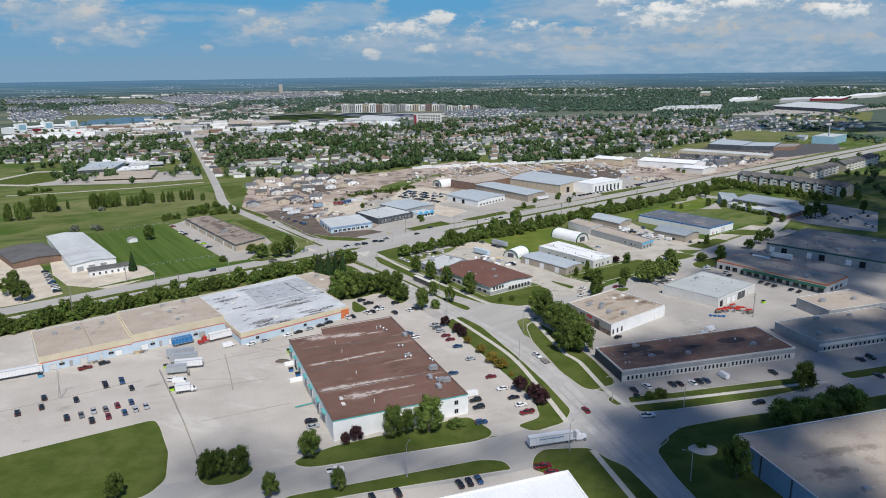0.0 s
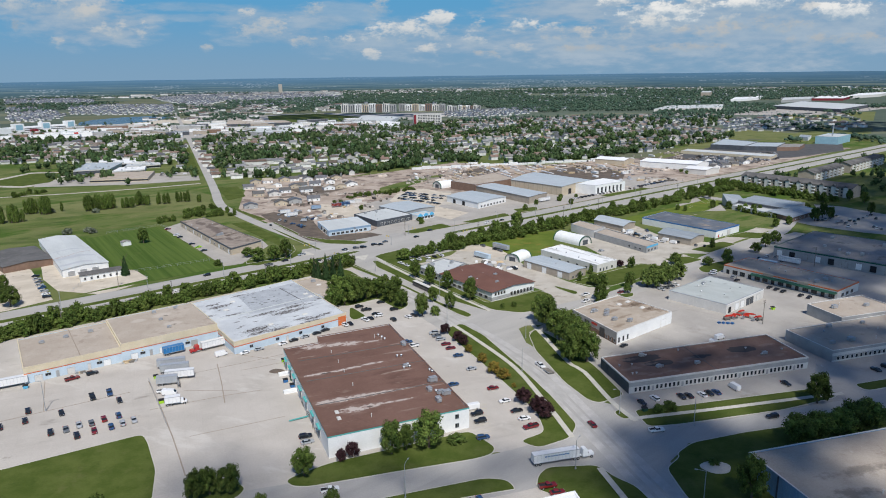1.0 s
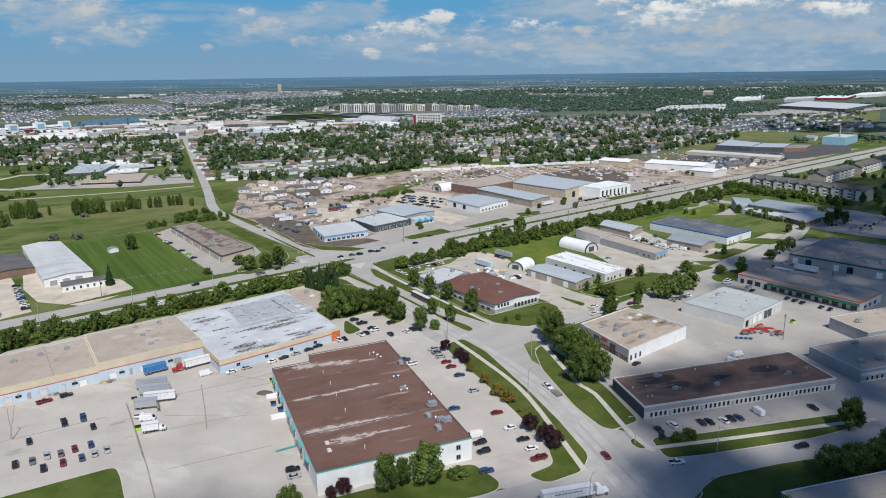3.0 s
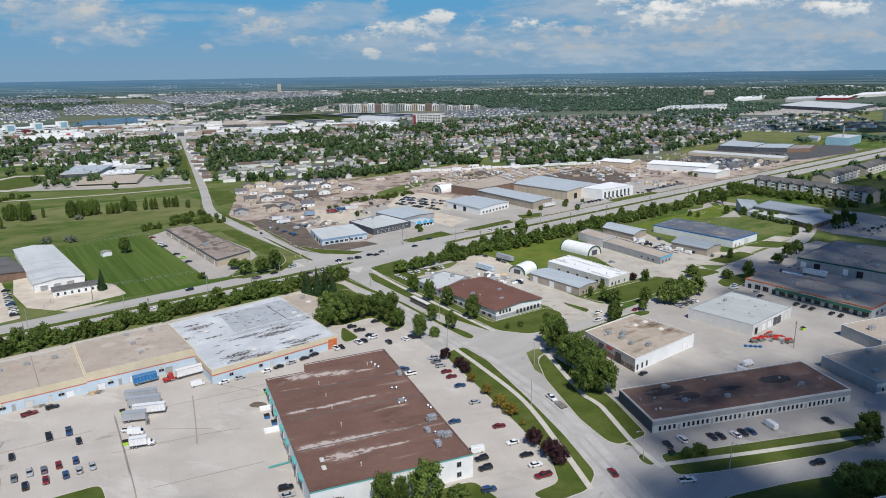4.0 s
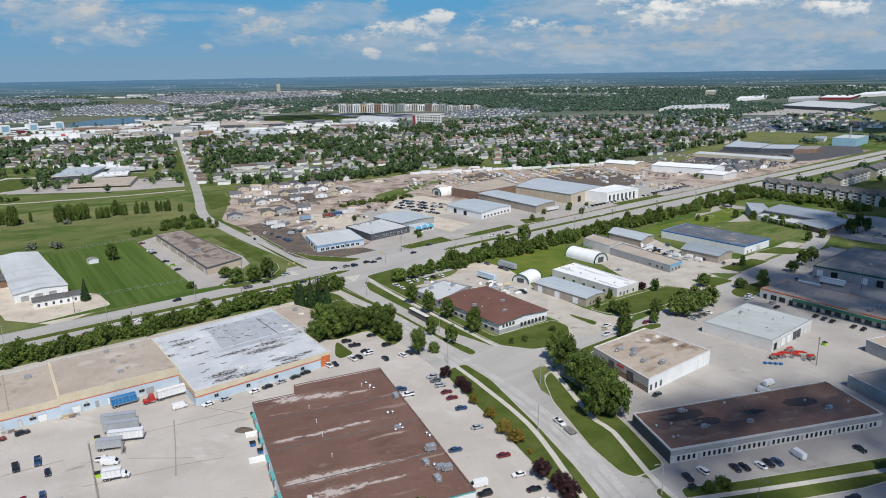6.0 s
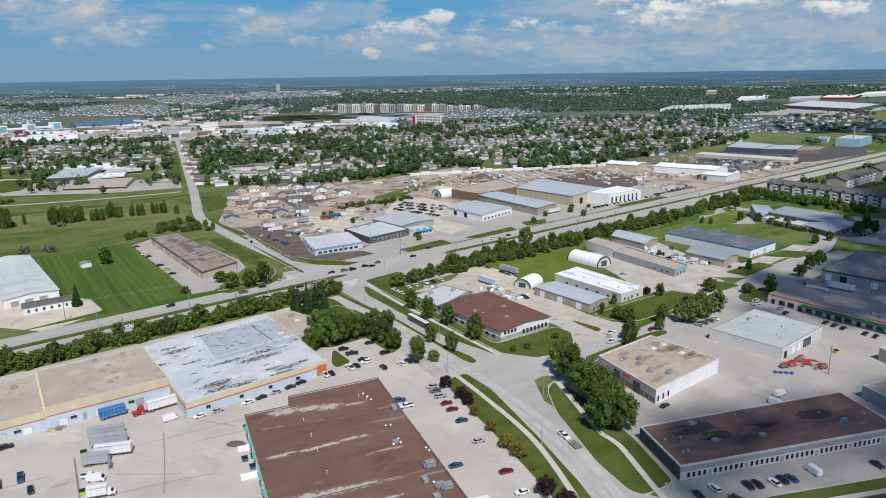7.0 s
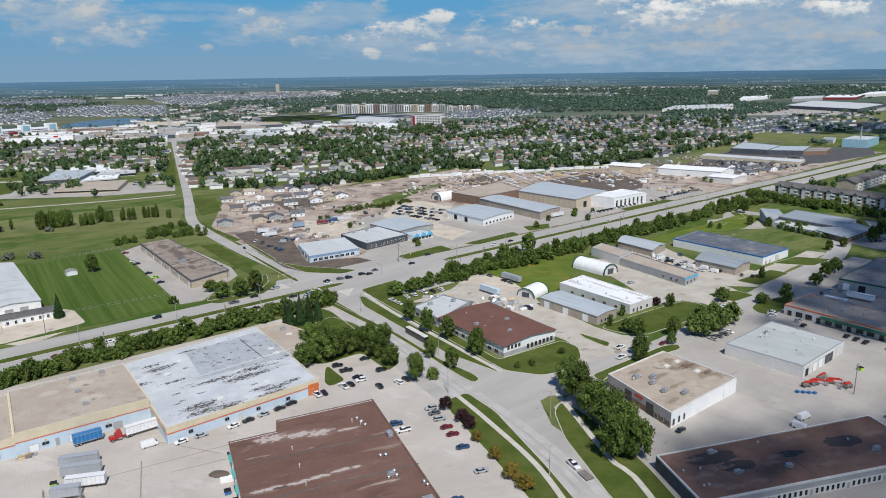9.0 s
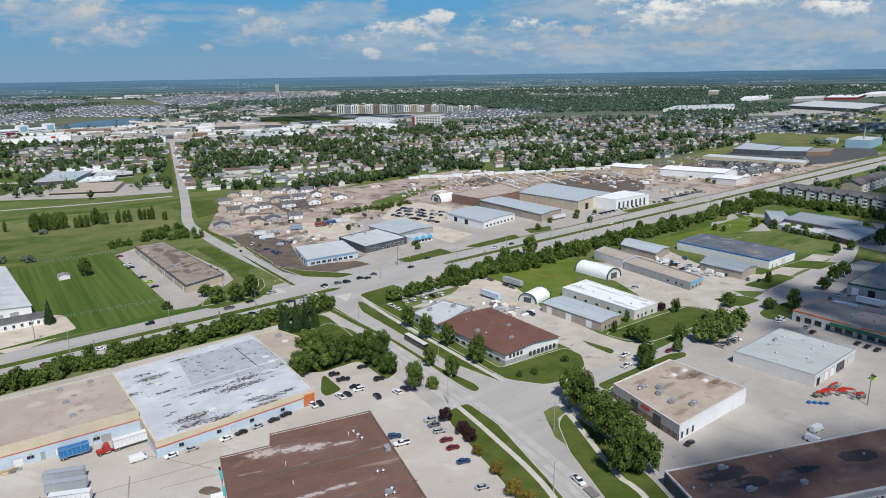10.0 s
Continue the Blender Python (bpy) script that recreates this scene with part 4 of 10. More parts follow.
def opening_meshes(w, h, frame_mat, fill_mat, bars):
    """A frame that stands proud of the wall, and the pane or leaf set back in it."""
    key = (round(w, 2), round(h, 2), frame_mat, fill_mat, bars)
    if key not in UNITS:
        def fr(bm):
            t = 0.10
            for x0, x1, z0, z1 in ((-w / 2 - t, -w / 2, -t, h + t), (w / 2, w / 2 + t, -t, h + t), (-w / 2, w / 2, -t, 0), (-w / 2, w / 2, h, h + t)):
                box(bm, x0, x1, -0.15, 0.02, z0, z1)
            for i in range(1, bars + 1):
                if fill_mat == "glass":
                    x = -w / 2 + w * i / (bars + 1)
                    box(bm, x - 0.04, x + 0.04, -0.13, 0.0, 0, h)

        def fi(bm):
            if fill_mat == "glass":
                box(bm, -w / 2, w / 2, -0.10, 0.01, 0, h)
            else:
                k = max(1, int(h / 0.6))
                for i in range(k):
                    box(bm, -w / 2, w / 2, -0.105, 0.01, i * h / k + 0.02, (i + 1) * h / k)
        UNITS[key] = mesh_of(fr, "frame", M[frame_mat]), mesh_of(fi, "pane", M[fill_mat])
    return UNITS[key]


def wall_matrix(b, side, u, z):
    """The pose of something on a wall of building b, u metres along it and z up; its y axis points into the wall."""
    q = b["quad"]
    p, e = Vector(q[side]), Vector(q[(side + 1) % len(q)])
    d = (e - p).normalized()
    at = p + d * u
    return pose(at.x, at.y, z, 0, 0, math.degrees(math.atan2(d.y, d.x)))


def side_length(b, side):
    q = b["quad"]
    return (Vector(q[(side + 1) % len(q)]) - Vector(q[side])).length


def window(b, side, u, z, w, h, frame="steel", bars=1):
    fr, pa = opening_meshes(w, h, frame, "glass", bars)
    ob = shared("window", fr, b["ob"], wall_matrix(b, side, u, z))
    shared("pane", pa, ob)


def door(b, side, u, w, h, leaf="white", frame="steel", name="door", z=0.12):
    fr, pa = opening_meshes(w, h, frame, leaf, 0)
    ob = shared(name, fr, b["ob"], wall_matrix(b, side, u, z))
    shared("leaf", pa, ob)


def windows(b, side, n, u0, u1, z, w, h, frame="steel", bars=1):
    for i in range(n):
        window(b, side, u0 + (u1 - u0) * (i + 0.5) / n, z, w, h, frame, bars)


def band(b, z0, z1, material, sides, proud=0.04, name="wall_band"):
    """A painted or clad band on some of the walls."""
    for side in sides:
        n = side_length(b, side)
        bm = bmesh.new()
        box(bm, 0.02, n - 0.02, -proud, 0.02, z0, z1)
        bm.transform(wall_matrix(b, side, 0, 0))
        part(name, bm, M[material], b["ob"])


def unit_mesh(kind):
    def hvac(bm):
        box(bm, -1.1, 1.1, -0.8, 0.8, 0.25, 1.35)
        for x in (-0.9, 0.9):
            box(bm, x - 0.1, x + 0.1, -0.8, 0.8, 0, 0.25)
        box(bm, -1.16, 1.16, -0.86, 0.86, 1.35, 1.45)
        bmesh.ops.create_cone(bm, cap_ends=True, segments=12, radius1=0.55, radius2=0.5, depth=0.22, matrix=pose(0.35, 0, 1.56))
        box(bm, -1.6, -1.1, -0.45, 0.45, 0.3, 1.0)

    def vent(bm):
        bmesh.ops.create_cone(bm, cap_ends=True, segments=10, radius1=0.32, radius2=0.32, depth=0.7, matrix=pose(0, 0, 0.35))
        bmesh.ops.create_cone(bm, cap_ends=True, segments=10, radius1=0.6, radius2=0.35, depth=0.3, matrix=pose(0, 0, 0.85))

    def pipe(bm):
        bmesh.ops.create_cone(bm, cap_ends=True, segments=8, radius1=0.12, radius2=0.12, depth=1.1, matrix=pose(0, 0, 0.55))
        bmesh.ops.create_cone(bm, cap_ends=True, segments=8, radius1=0.22, radius2=0.14, depth=0.2, matrix=pose(0, 0, 1.15))

    def skylight(bm):
        box(bm, -1.3, 1.3, -0.8, 0.8, 0, 0.3)
        prism(bm, [(-1.15, -0.65), (1.15, -0.65), (1.15, 0.65), (-1.15, 0.65)], 0.3, [0.42, 0.42, 0.6, 0.6])
    return mesh_of({"hvac": hvac, "vent": vent, "pipe": pipe, "skylight": skylight}[kind], kind,
                   M[{"hvac": "steel", "vent": "steel", "pipe": "offwhite", "skylight": "offwhite"}[kind]])


ROOF_UNIT = {k: unit_mesh(k) for k in ("hvac", "vent", "pipe", "skylight")}
ROOF_NAME = {"hvac": "rooftop_unit", "vent": "roof_vent", "pipe": "vent_pipe", "skylight": "skylight"}


def on_roof(b, kind, x, y, turn=40, size=1.0):
    """A unit on the roof at a plan position given in parts of the roof's width (x) and depth (y)."""
    q = [Vector(p) for p in b["quad"][:4]]
    p = q[0].lerp(q[1], x).lerp(q[3].lerp(q[2], x), y)
    ob = shared(ROOF_NAME[kind], ROOF_UNIT[kind], b["ob"], pose(p.x, p.y, b["roof"] - 0.02, 0, 0, turn) @ Matrix.Scale(size, 4))
    return ob


def scatter_units(b, seed, n, kinds=("hvac", "vent", "pipe"), lo=0.1, hi=0.9, turn=40):
    rng = random.Random(seed)
    for _ in range(n):
        on_roof(b, rng.choice(kinds), rng.uniform(lo, hi), rng.uniform(lo, hi), turn, rng.uniform(0.75, 1.2))


def building(quad, h, wall, roof, label, name="warehouse", coping="steel", parapet=0.45, category="", pitch=0.0, ridge_along=1, eave=0.5, roof_label=""):
    """A building over a plan quad (front left, front right, back right, back left). pitch: height of a gable ridge that runs
    from the middle of side 0 to the middle of side 2 (ridge_along=1) or from side 1 to side 3 (0); otherwise a flat roof behind a parapet."""
    c = Vector((sum(p[0] for p in quad) / len(quad), sum(p[1] for p in quad) / len(quad)))
    q = [(p[0] - c.x, p[1] - c.y) for p in ccw(quad)]
    ob = new(name)
    ob.location = (c.x, c.y, 0)
    tagged(ob, label, category or "building")
    b = {"ob": ob, "quad": q, "h": h, "roof": h - parapet}
    inner = offset(q, 0.35)
    bm = bmesh.new()
    ring(bm, q, inner, 0.0, h)
    if pitch and len(q) == 4:
        v = [Vector((*p, 0)) for p in q]
        if ridge_along == 0:
            v = v[1:] + v[:1]
        m0, m1 = (v[0] + v[1]) / 2, (v[2] + v[3]) / 2
        for a, d, m in ((v[0], v[1], m0), (v[2], v[3], m1)):
            s = (m1 - m0).normalized() * 0.35 * (1 if m is m0 else -1)
            tri = [Vector((a.x, a.y, h)), Vector((d.x, d.y, h)), Vector((m.x, m.y, h + pitch))]
            f = [bm.verts.new(p) for p in tri]
            g = [bm.verts.new(p + s) for p in tri]
            bm.faces.new(f)
            bm.faces.new(g[::-1])
            for i in range(3):
                bm.faces.new((f[i], g[i], g[(i + 1) % 3], f[(i + 1) % 3]))
        part("wall", bm, M[wall], ob)
        along = (m1 - m0).normalized()
        for (a, d) in ((v[0], v[3]), (v[1], v[2])):
            out0, out1 = (a - m0).normalized(), (d - m1).normalized()
            drop = pitch / max((a - m0).length, 0.1)
            P = [a + out0 * eave - along * eave, d + out1 * eave + along * eave, m1 + along * eave, m0 - along * eave]
            Z = [h - drop * eave + 0.06, h - drop * eave + 0.06, h + pitch + 0.06, h + pitch + 0.06]
            bm = bmesh.new()
            lo = [bm.verts.new((p.x, p.y, z)) for p, z in zip(P, Z)]
            hi = [bm.verts.new((p.x, p.y, z + 0.16)) for p, z in zip(P, Z)]
            bm.faces.new(hi), bm.faces.new(lo[::-1])
            for i in range(4):
                bm.faces.new((lo[i], lo[(i + 1) % 4], hi[(i + 1) % 4], hi[i]))
            bmesh.ops.recalc_face_normals(bm, faces=bm.faces)
            part("roof_slope", bm, M[roof], ob, roof_label)
        b["roof"] = h + pitch * 0.5
    else:
        part("wall", bm, M[wall], ob)
        bm = bmesh.new()
        prism(bm, offset(q, 0.34), h - parapet - 0.35, h - parapet)
        part("roof", bm, M[roof], ob, roof_label)
        bm = bmesh.new()
        ring(bm, offset(q, -0.07), offset(q, 0.42), h + 0.002, h + 0.09)
        part("coping", bm, M[coping], ob)
    return b


# the brown-roofed warehouse in the concrete yard
b = building([(-39.3, 210.9), (6.7, 230.4), (-27.8, 314.2), (-58.6, 299.2), (-56.9, 292.0), (-70.5, 285.4)], 7.8, "white", "roof_brown",
             "large white warehouse with a stained brown membrane roof and teal trim", coping="roof_brown", parapet=0.25)
WAREHOUSE = b
# the beige strip with the cream fascia
b = building([(-172.6, 269.5), (-142.6, 291.3), (-164.4, 323.8), (-194, 301.3)], 6.9, "paleblue", "roof_beige",
             "long pale blue industrial building with cream fascia and gravel roof", coping="cream", parapet=0.3)
BEIGE = b
b = building([(-142.6, 291.3), (-108.5, 316), (-132.3, 348.2), (-164.4, 323.8)], 8.1, "paleblue", "roof_beige",
             "taller pale blue industrial building with cream fascia and gravel roof", coping="cream", parapet=0.3)
BEIGE2 = b
b = building([(-95.6, 298.2), (-51, 336.2), (-90.7, 394.5), (-134.8, 352.8)], 5.8, "paleblue", "roof_grey",
             "pale blue industrial building with a patched grey and white roof", coping="cream", parapet=0.25)
GREY = b
b = building([(-68.5, 362.5), (-58, 385), (-80, 402), (-90.5, 394.9)], 4.6, "beige", "roof_beige", "low beige annex with a gravel roof", coping="cream", parapet=0.25)
ANNEX = b
b = building([(23.2, 368.1), (48.1, 387.1), (20.2, 427), (-5, 405)], 5.2, "white", "roof_red", "white office block with a red-brown shingle roof", "office_building", pitch=1.3, ridge_along=1, eave=0.7)
OFFICE = b
b = building([(-5.3, 405.4), (10.5, 431), (-3.2, 443.5), (-18.8, 424.5)], 4.5, "greywall", "roof_pale", "grey workshop wing with a pale flat roof", "workshop")
WING = b
b = building([(68.6, 255.4), (147.9, 277.5), (142, 303.7), (63.1, 279.6)], 5.0, "greywall", "roof_rust", "long low grey building with a rusty brown roof", coping="offwhite", parapet=0.3)
LONG = b
b = building([(75.6, 305.1), (108.8, 332.3), (88.9, 359.4), (61.2, 337.4)], 5.9, "white", "roof_tan", "white and tan commercial building with a stained tan roof", "commercial_building", coping="offwhite", parapet=0.3)
TAN = b
b = building([(140, 344), (169.6, 369.1), (150, 395), (118.5, 368.5)], 5.2, "offwhite", "roof_sage", "pale metal-clad warehouse with a pale grey roof", coping="steel", parapet=0.12)
BOX = b
b = building([(207.3, 365.1), (227.3, 380.7), (189, 434.6), (167.2, 418.8)], 5.1, "offwhite", "roof_beige", "strip mall with an orange fascia and green awning", "strip_mall", coping="orange", parapet=0.3)
MALL = b
b = building([(262, 403.8), (312, 448), (262, 499), (214.3, 456.3)], 6.8, "greywall", "roof_mid", "grey warehouse with loading doors and a gravel roof", coping="green", parapet=0.3)
DARK = b
b = building([(161, 283.4), (222, 302), (214, 329), (153.2, 308.4)], 5.2, "greywall", "roof_beige", "low grey office row with a beige gravel roof", "office_row", coping="offwhite", parapet=0.3)
ROW1 = b
b = building([(186, 322.5), (222, 334), (214, 356), (180, 343)], 5.6, "greywall", "roof_beige", "low grey office row with a beige roof", "office_row", coping="offwhite", parapet=0.3)
ROW2 = b
b = building([(107, 137), (225, 170), (208, 233), (90.7, 199.5)], 7.7, "bluewall", "roof_beige", "big blue metal-clad warehouse with a pale gravel roof", coping="offwhite", parapet=0.3)
BLUE = b
b = building([(-20, 117), (45.5, 140), (35.2, 184), (-30.8, 160.6)], 5.2, "white", "roof_white", "low warehouse with a white membrane roof", coping="white", parapet=0.2)
WHITE = b
b = building([(195.2, 507.4), (220.5, 527.9), (180.5, 581.4), (155.7, 559.1)], 5.6, "white", "roof_navy", "long white warehouse with a blue roof edge", coping="blue", parapet=0.2)
NAVY = b
b = building([(170.2, 487), (184.1, 499.8), (166.2, 524.6), (153.5, 507.7)], 4.6, "tanwall", "roof_blue", "tan block building with a ribbed metal roof", "workshop", pitch=1.2)
b = building([(133.7, 532.1), (146.9, 547.8), (126.7, 575.1), (116.9, 557.4)], 4.4, "tanwall", "roof_silver", "tan shed with a ribbed metal gable roof", "shed", pitch=1.4)
b = building([(133.7, 467.1), (144.5, 477.5), (119, 525), (107.8, 512.1)], 4.6, "greywall", "roof_beige", "long grey block workshop with a flat beige roof", "workshop")
GREY17 = b
b = building([(107.4, 512.6), (118.6, 525.6), (104, 549), (94.6, 537)], 5.6, "offwhite", "roof_beige", "off-white block workshop with a flat beige roof", "workshop")
b = building([(90.9, 421.4), (105.6, 432.9), (77.3, 474.8), (61.6, 460.6)], 5.0, "offwhite", "roof_white", "off-white block building with a white roof", coping="white", parapet=0.25)
W18 = b
b = building([(71.2, 405.9), (83, 416.5), (60.3, 446.8), (47.5, 436.1)], 4.6, "tanwall", "roof_silver", "tan block workshop with a grey metal roof", "workshop", pitch=0.7, eave=0.3)
B19 = b
b = building([(-91.4, 527.9), (-61.2, 548), (-76, 580), (-106, 562)], 4.6, "paleblue", "roof_pale", "car wash with pale roof and pale blue walls", "car_wash", coping="paleblue", parapet=0.2)
CARWASH = b
b = building([(-57.5, 559.3), (-30.4, 586.1), (-55, 616), (-79.8, 589.1)], 4.9, "darkwall", "roof_pale", "charcoal-clad shop with a pale grey roof", "shop", coping="darkwall", parapet=0.3)
SHOP = b
b = building([(-37, 597), (-12, 620), (-37, 650), (-62, 625)], 4.8, "greywall", "roof_silver", "grey building with a silver metal roof", "shop", pitch=0.9)
b = building([(-26, 584), (-12, 596), (-20, 606), (-34, 594)], 3.8, "white", "roof_pale", "small white shop with bright blue gabled awnings", "shop", coping="skyblue", parapet=0.2)
BLUE_SHOP = b
b = building([(27.4, 631.7), (54.7, 663.4), (24, 698), (-1.4, 669.8)], 5.4, "white", "roof_silver", "white metal-clad garage with a blue-grey roof", "garage", pitch=0.9)
WB = b
b = building([(3, 747), (28, 720), (72, 760), (53, 808)], 8.2, "brick", "roof_beige", "tall brown brick warehouse with a pale roof", parapet=0.3)
b = building([(75.5, 653), (95, 674.4), (46, 741), (27.8, 722.2)], 6.5, "tanwall", "roof_silver", "long tan warehouse with a metal roof", pitch=0.7)
b = building([(112.4, 694.7), (150.8, 733.9), (98, 798), (66.9, 744.7)], 9.0, "beige", "roof_silver", "big beige warehouse with a silver roof", pitch=1.2)
BIG = b
b = building([(146, 696), (182.2, 723.7), (165, 745), (128, 713)], 9.5, "white", "roof_white", "white showroom with tall dark windows", "showroom", parapet=0.4)
SHOWROOM = b
b = building([(302, 858), (325, 880), (268, 922), (244, 898)], 7.5, "white", "roof_white", "white metal barn with a gable roof", "barn", pitch=2.5)
b = building([(228, 915), (246, 935), (214, 960), (196, 940)], 6.0, "beige", "roof_white", "beige barn with a white roof", "barn", pitch=2.2)
b = building([(300, 820), (322, 838), (300, 856), (280, 838)], 6.0, "offwhite", "roof_white", "off-white metal shed with a gable roof", "shed", pitch=1.5)
b = building([(-149.8, 474.2), (-135.1, 497.4), (-205, 583), (-219.9, 568.7)], 4.8, "beige", "roof_umber", "long beige shop row with a stained flat roof", "shop_row", coping="darkwall", parapet=0.35)
LEFT29 = b
b = building([(-239.2, 423.1), (-219, 441), (-281.5, 519.6), (-301.7, 507.3)], 5, "white", "roof_pale", "long white warehouse with a pale metal gable roof", pitch=1.3)
WWH = b
b = building([(-223, 413), (-204, 427.5), (-209.5, 435), (-228, 421)], 3.8, "white", "roof_dark", "low white office with a dark roof", "office", pitch=0.9, ridge_along=0)
LOW_OFFICE = b
b = building([(-283, 434), (-262, 455), (-295, 490), (-316, 468)], 4.2, "brick", "roof_dark", "dark-roofed workshop beside the car lot", "workshop", pitch=1.2)
b = building([(-238, 503), (-233.5, 507), (-237, 511), (-241.5, 507)], 2.8, "white", "roof_mid", "small white garden shed in the field", "shed", pitch=0.8, eave=0.2)
b = building([(594, 1151), (620, 1131), (665, 1177), (639, 1199)], 12, "tealwall", "roof_pale", "tall teal metal-clad factory block", "factory", parapet=0.3)
bm = bmesh.new()
bmesh.ops.create_cone(bm, cap_ends=True, segments=10, radius1=1.3, radius2=0.9, depth=30, matrix=pose(-10, -16, 15))
part("chimney", bm, M["steel"], b["ob"], "tall pale chimney")
# the community hall: a brick hall under a hipped metal roof, a pale front wing, a raised clerestory and a wedge at the entrance
def hip_roof(b, rise, over=0.9):
    """A hipped roof with overhanging eaves over a building."""
    q = offset(b["quad"], -over)
    c = sum((Vector(p) for p in q), Vector((0, 0))) / len(q)
    bm = bmesh.new()
    lo = [bm.verts.new((*p, b["h"] - 0.1)) for p in q]
    mid = [bm.verts.new((*p, b["h"] + 0.14)) for p in q]
    hi = [bm.verts.new((*(c + (Vector(p) - c) * 0.22), b["h"] + rise)) for p in q]
    n = len(q)
    for i in range(n):
        j = (i + 1) % n
        bm.faces.new((lo[i], lo[j], mid[j], mid[i])), bm.faces.new((mid[i], mid[j], hi[j], hi[i]))
    bm.faces.new(hi), bm.faces.new(lo[::-1])
    part("hipped_roof", bm, M["roof_blue"], b["ob"], "blue-grey hipped metal roof")


b = building([(268.4, 586.0), (275.7, 559.8), (310.2, 588.4), (305.4, 619.9)], 4.0, "brick", "roof_blue", "brown brick community hall with a hipped metal roof", "community_hall", parapet=0.1)
hip_roof(b, 2.2)
windows(b, 1, 5, 3, side_length(b, 1) - 3, 1.0, 1.6, 1.4, "offwhite")
b = building([(249.6, 614.8), (267.9, 578.4), (296.1, 606.6), (276.5, 643.8)], 3.6, "offwhite", "roof_pale", "pale front wing of the community hall", "community_hall", coping="steel", parapet=0.15)
windows(b, 0, 10, 3, side_length(b, 0) - 3, 0.9, 1.8, 1.5, "darksteel")
b = building([(257.9, 623.8), (283.7, 585.1), (310.3, 609.3), (283.3, 648.4)], 6.4, "greywall", "roof_blue", "raised clerestory of the community hall with a metal roof", "community_hall", coping="steel", parapet=0.15)
band(b, 4.2, 5.9, "darkwall", (0,), 0.05, "window_band")
ob = new("entrance_canopy")
tagged(ob, "raised metal wedge over the entrance of the community hall", "canopy")
bm = bmesh.new()
prism(bm, [(249.8, 639.0), (248.9, 620.8), (266.9, 630.9), (269.0, 649.0)], 0.0, [10, 4, 5, 7])
bmesh.ops.recalc_face_normals(bm, faces=bm.faces)
part("wedge", bm, M["roof_blue"], ob)


# ---- clouds overhead that shade part of the ground ----
cloud_mat = surf("cloud", (0.85, 0.85, 0.85), (0.9, 0.9, 0.9), 60, 1.0, 0.0, 10, spec=0.0)


def cloud(spots, base, seed, cover=0.8):
    """A cloud of loose puffs whose soft shadow falls on the given plan spots (x, y, radius); cover: how much of the sun it hides."""
    rng = random.Random(seed)
    lift = to_sun * (base / to_sun.z)
    step = 9.0 if base < 1400 else 40.0
    size = step * math.sqrt(cover / math.pi)
    bm = bmesh.new()
    x0, x1 = min(x - r for x, y, r in spots), max(x + r for x, y, r in spots)
    y0, y1 = min(y - r for x, y, r in spots), max(y + r for x, y, r in spots)
    for i in range(int((x1 - x0) / step) + 1):
        for j in range(int((y1 - y0) / step) + 1):
            x, y = x0 + step * (i + 0.5 * (j % 2)) + rng.uniform(-1, 1) * step * 0.2, y0 + step * j + rng.uniform(-1, 1) * step * 0.2
            rim = 1 + 0.35 * noise.noise(Vector((x * 0.03, y * 0.03, seed)))
            if not any((x - a) ** 2 + (y - c) ** 2 < (r * rim) ** 2 for a, c, r in spots):
                continue
            q = size * rng.uniform(0.85, 1.15)
            bmesh.ops.create_icosphere(bm, subdivisions=1, radius=1, matrix=Matrix.Translation(Vector((x, y, rng.uniform(-6, 6))) + lift) @ Matrix.Diagonal((q, q, q * 0.5, 1)))
    ob = part("cloud", bm, cloud_mat, smooth=True)
    tagged(ob, "white fair-weather cloud drifting overhead", "cloud", kind="stuff")


cloud([(95, 214, 20), (125, 230, 20), (155, 242, 22), (190, 264, 36), (245, 288, 50), (310, 275, 60), (190, 286, 30), (168, 270, 20), (180, 302, 24), (190, 240, 22), (80, 214, 18), (62, 207, 14), (60, 226, 9),
       (70, 243, 11), (68, 220, 13), (66, 196, 12), (85, 190, 22), (100, 176, 22), (58, 185, 14), (75, 166, 20)], 1300, 5, 1.95)
cloud([(-78, 190, 15), (-70, 200, 12), (-56, 190, 13), (-50, 204, 8), (-36, 193, 12), (-18, 196, 11), (0, 200, 11), (18, 204, 11), (36, 204, 12), (50, 196, 12), (-20, 208, 7)], 1300, 12, 0.75)
cloud([(335, 430, 80), (285, 470, 60), (400, 520, 100), (222, 412, 30), (214, 392, 18), (196, 405, 20), (182, 425, 16), (210, 440, 24), (190, 458, 18), (226, 372, 18), (160, 412, 12), (240, 440, 30), (250, 455, 30), (420, 660, 60), (345, 570, 60), (312, 556, 36), (300, 596, 22), (375, 625, 50), (405, 700, 40), (460, 760, 50), (560, 880, 50)], 1300, 8, 1.6)
cloud([(-420, 2060, 150), (-250, 2080, 130), (-120, 2060, 90), (720, 1420, 80), (830, 1420, 100), (950, 1480, 110)], 1500, 17, 0.95)
# the cloud over the long building and its parking
cloud([(72 + 16 * i + 3 * j, 258 + 4.5 * i + 13 * j, 12) for i in range(6) for j in range(3)], 1300, 21, 1.15)

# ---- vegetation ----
# distance haze put into the leaf colour as a paler, bluer green
hazed_woods_mat = surf("hazed_distant_woods", (0.040, 0.076, 0.054), (0.084, 0.126, 0.086), 60, 0.95, 0.0, 6, spec=0.05)
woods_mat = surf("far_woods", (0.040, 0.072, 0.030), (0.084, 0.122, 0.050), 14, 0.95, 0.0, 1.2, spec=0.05)


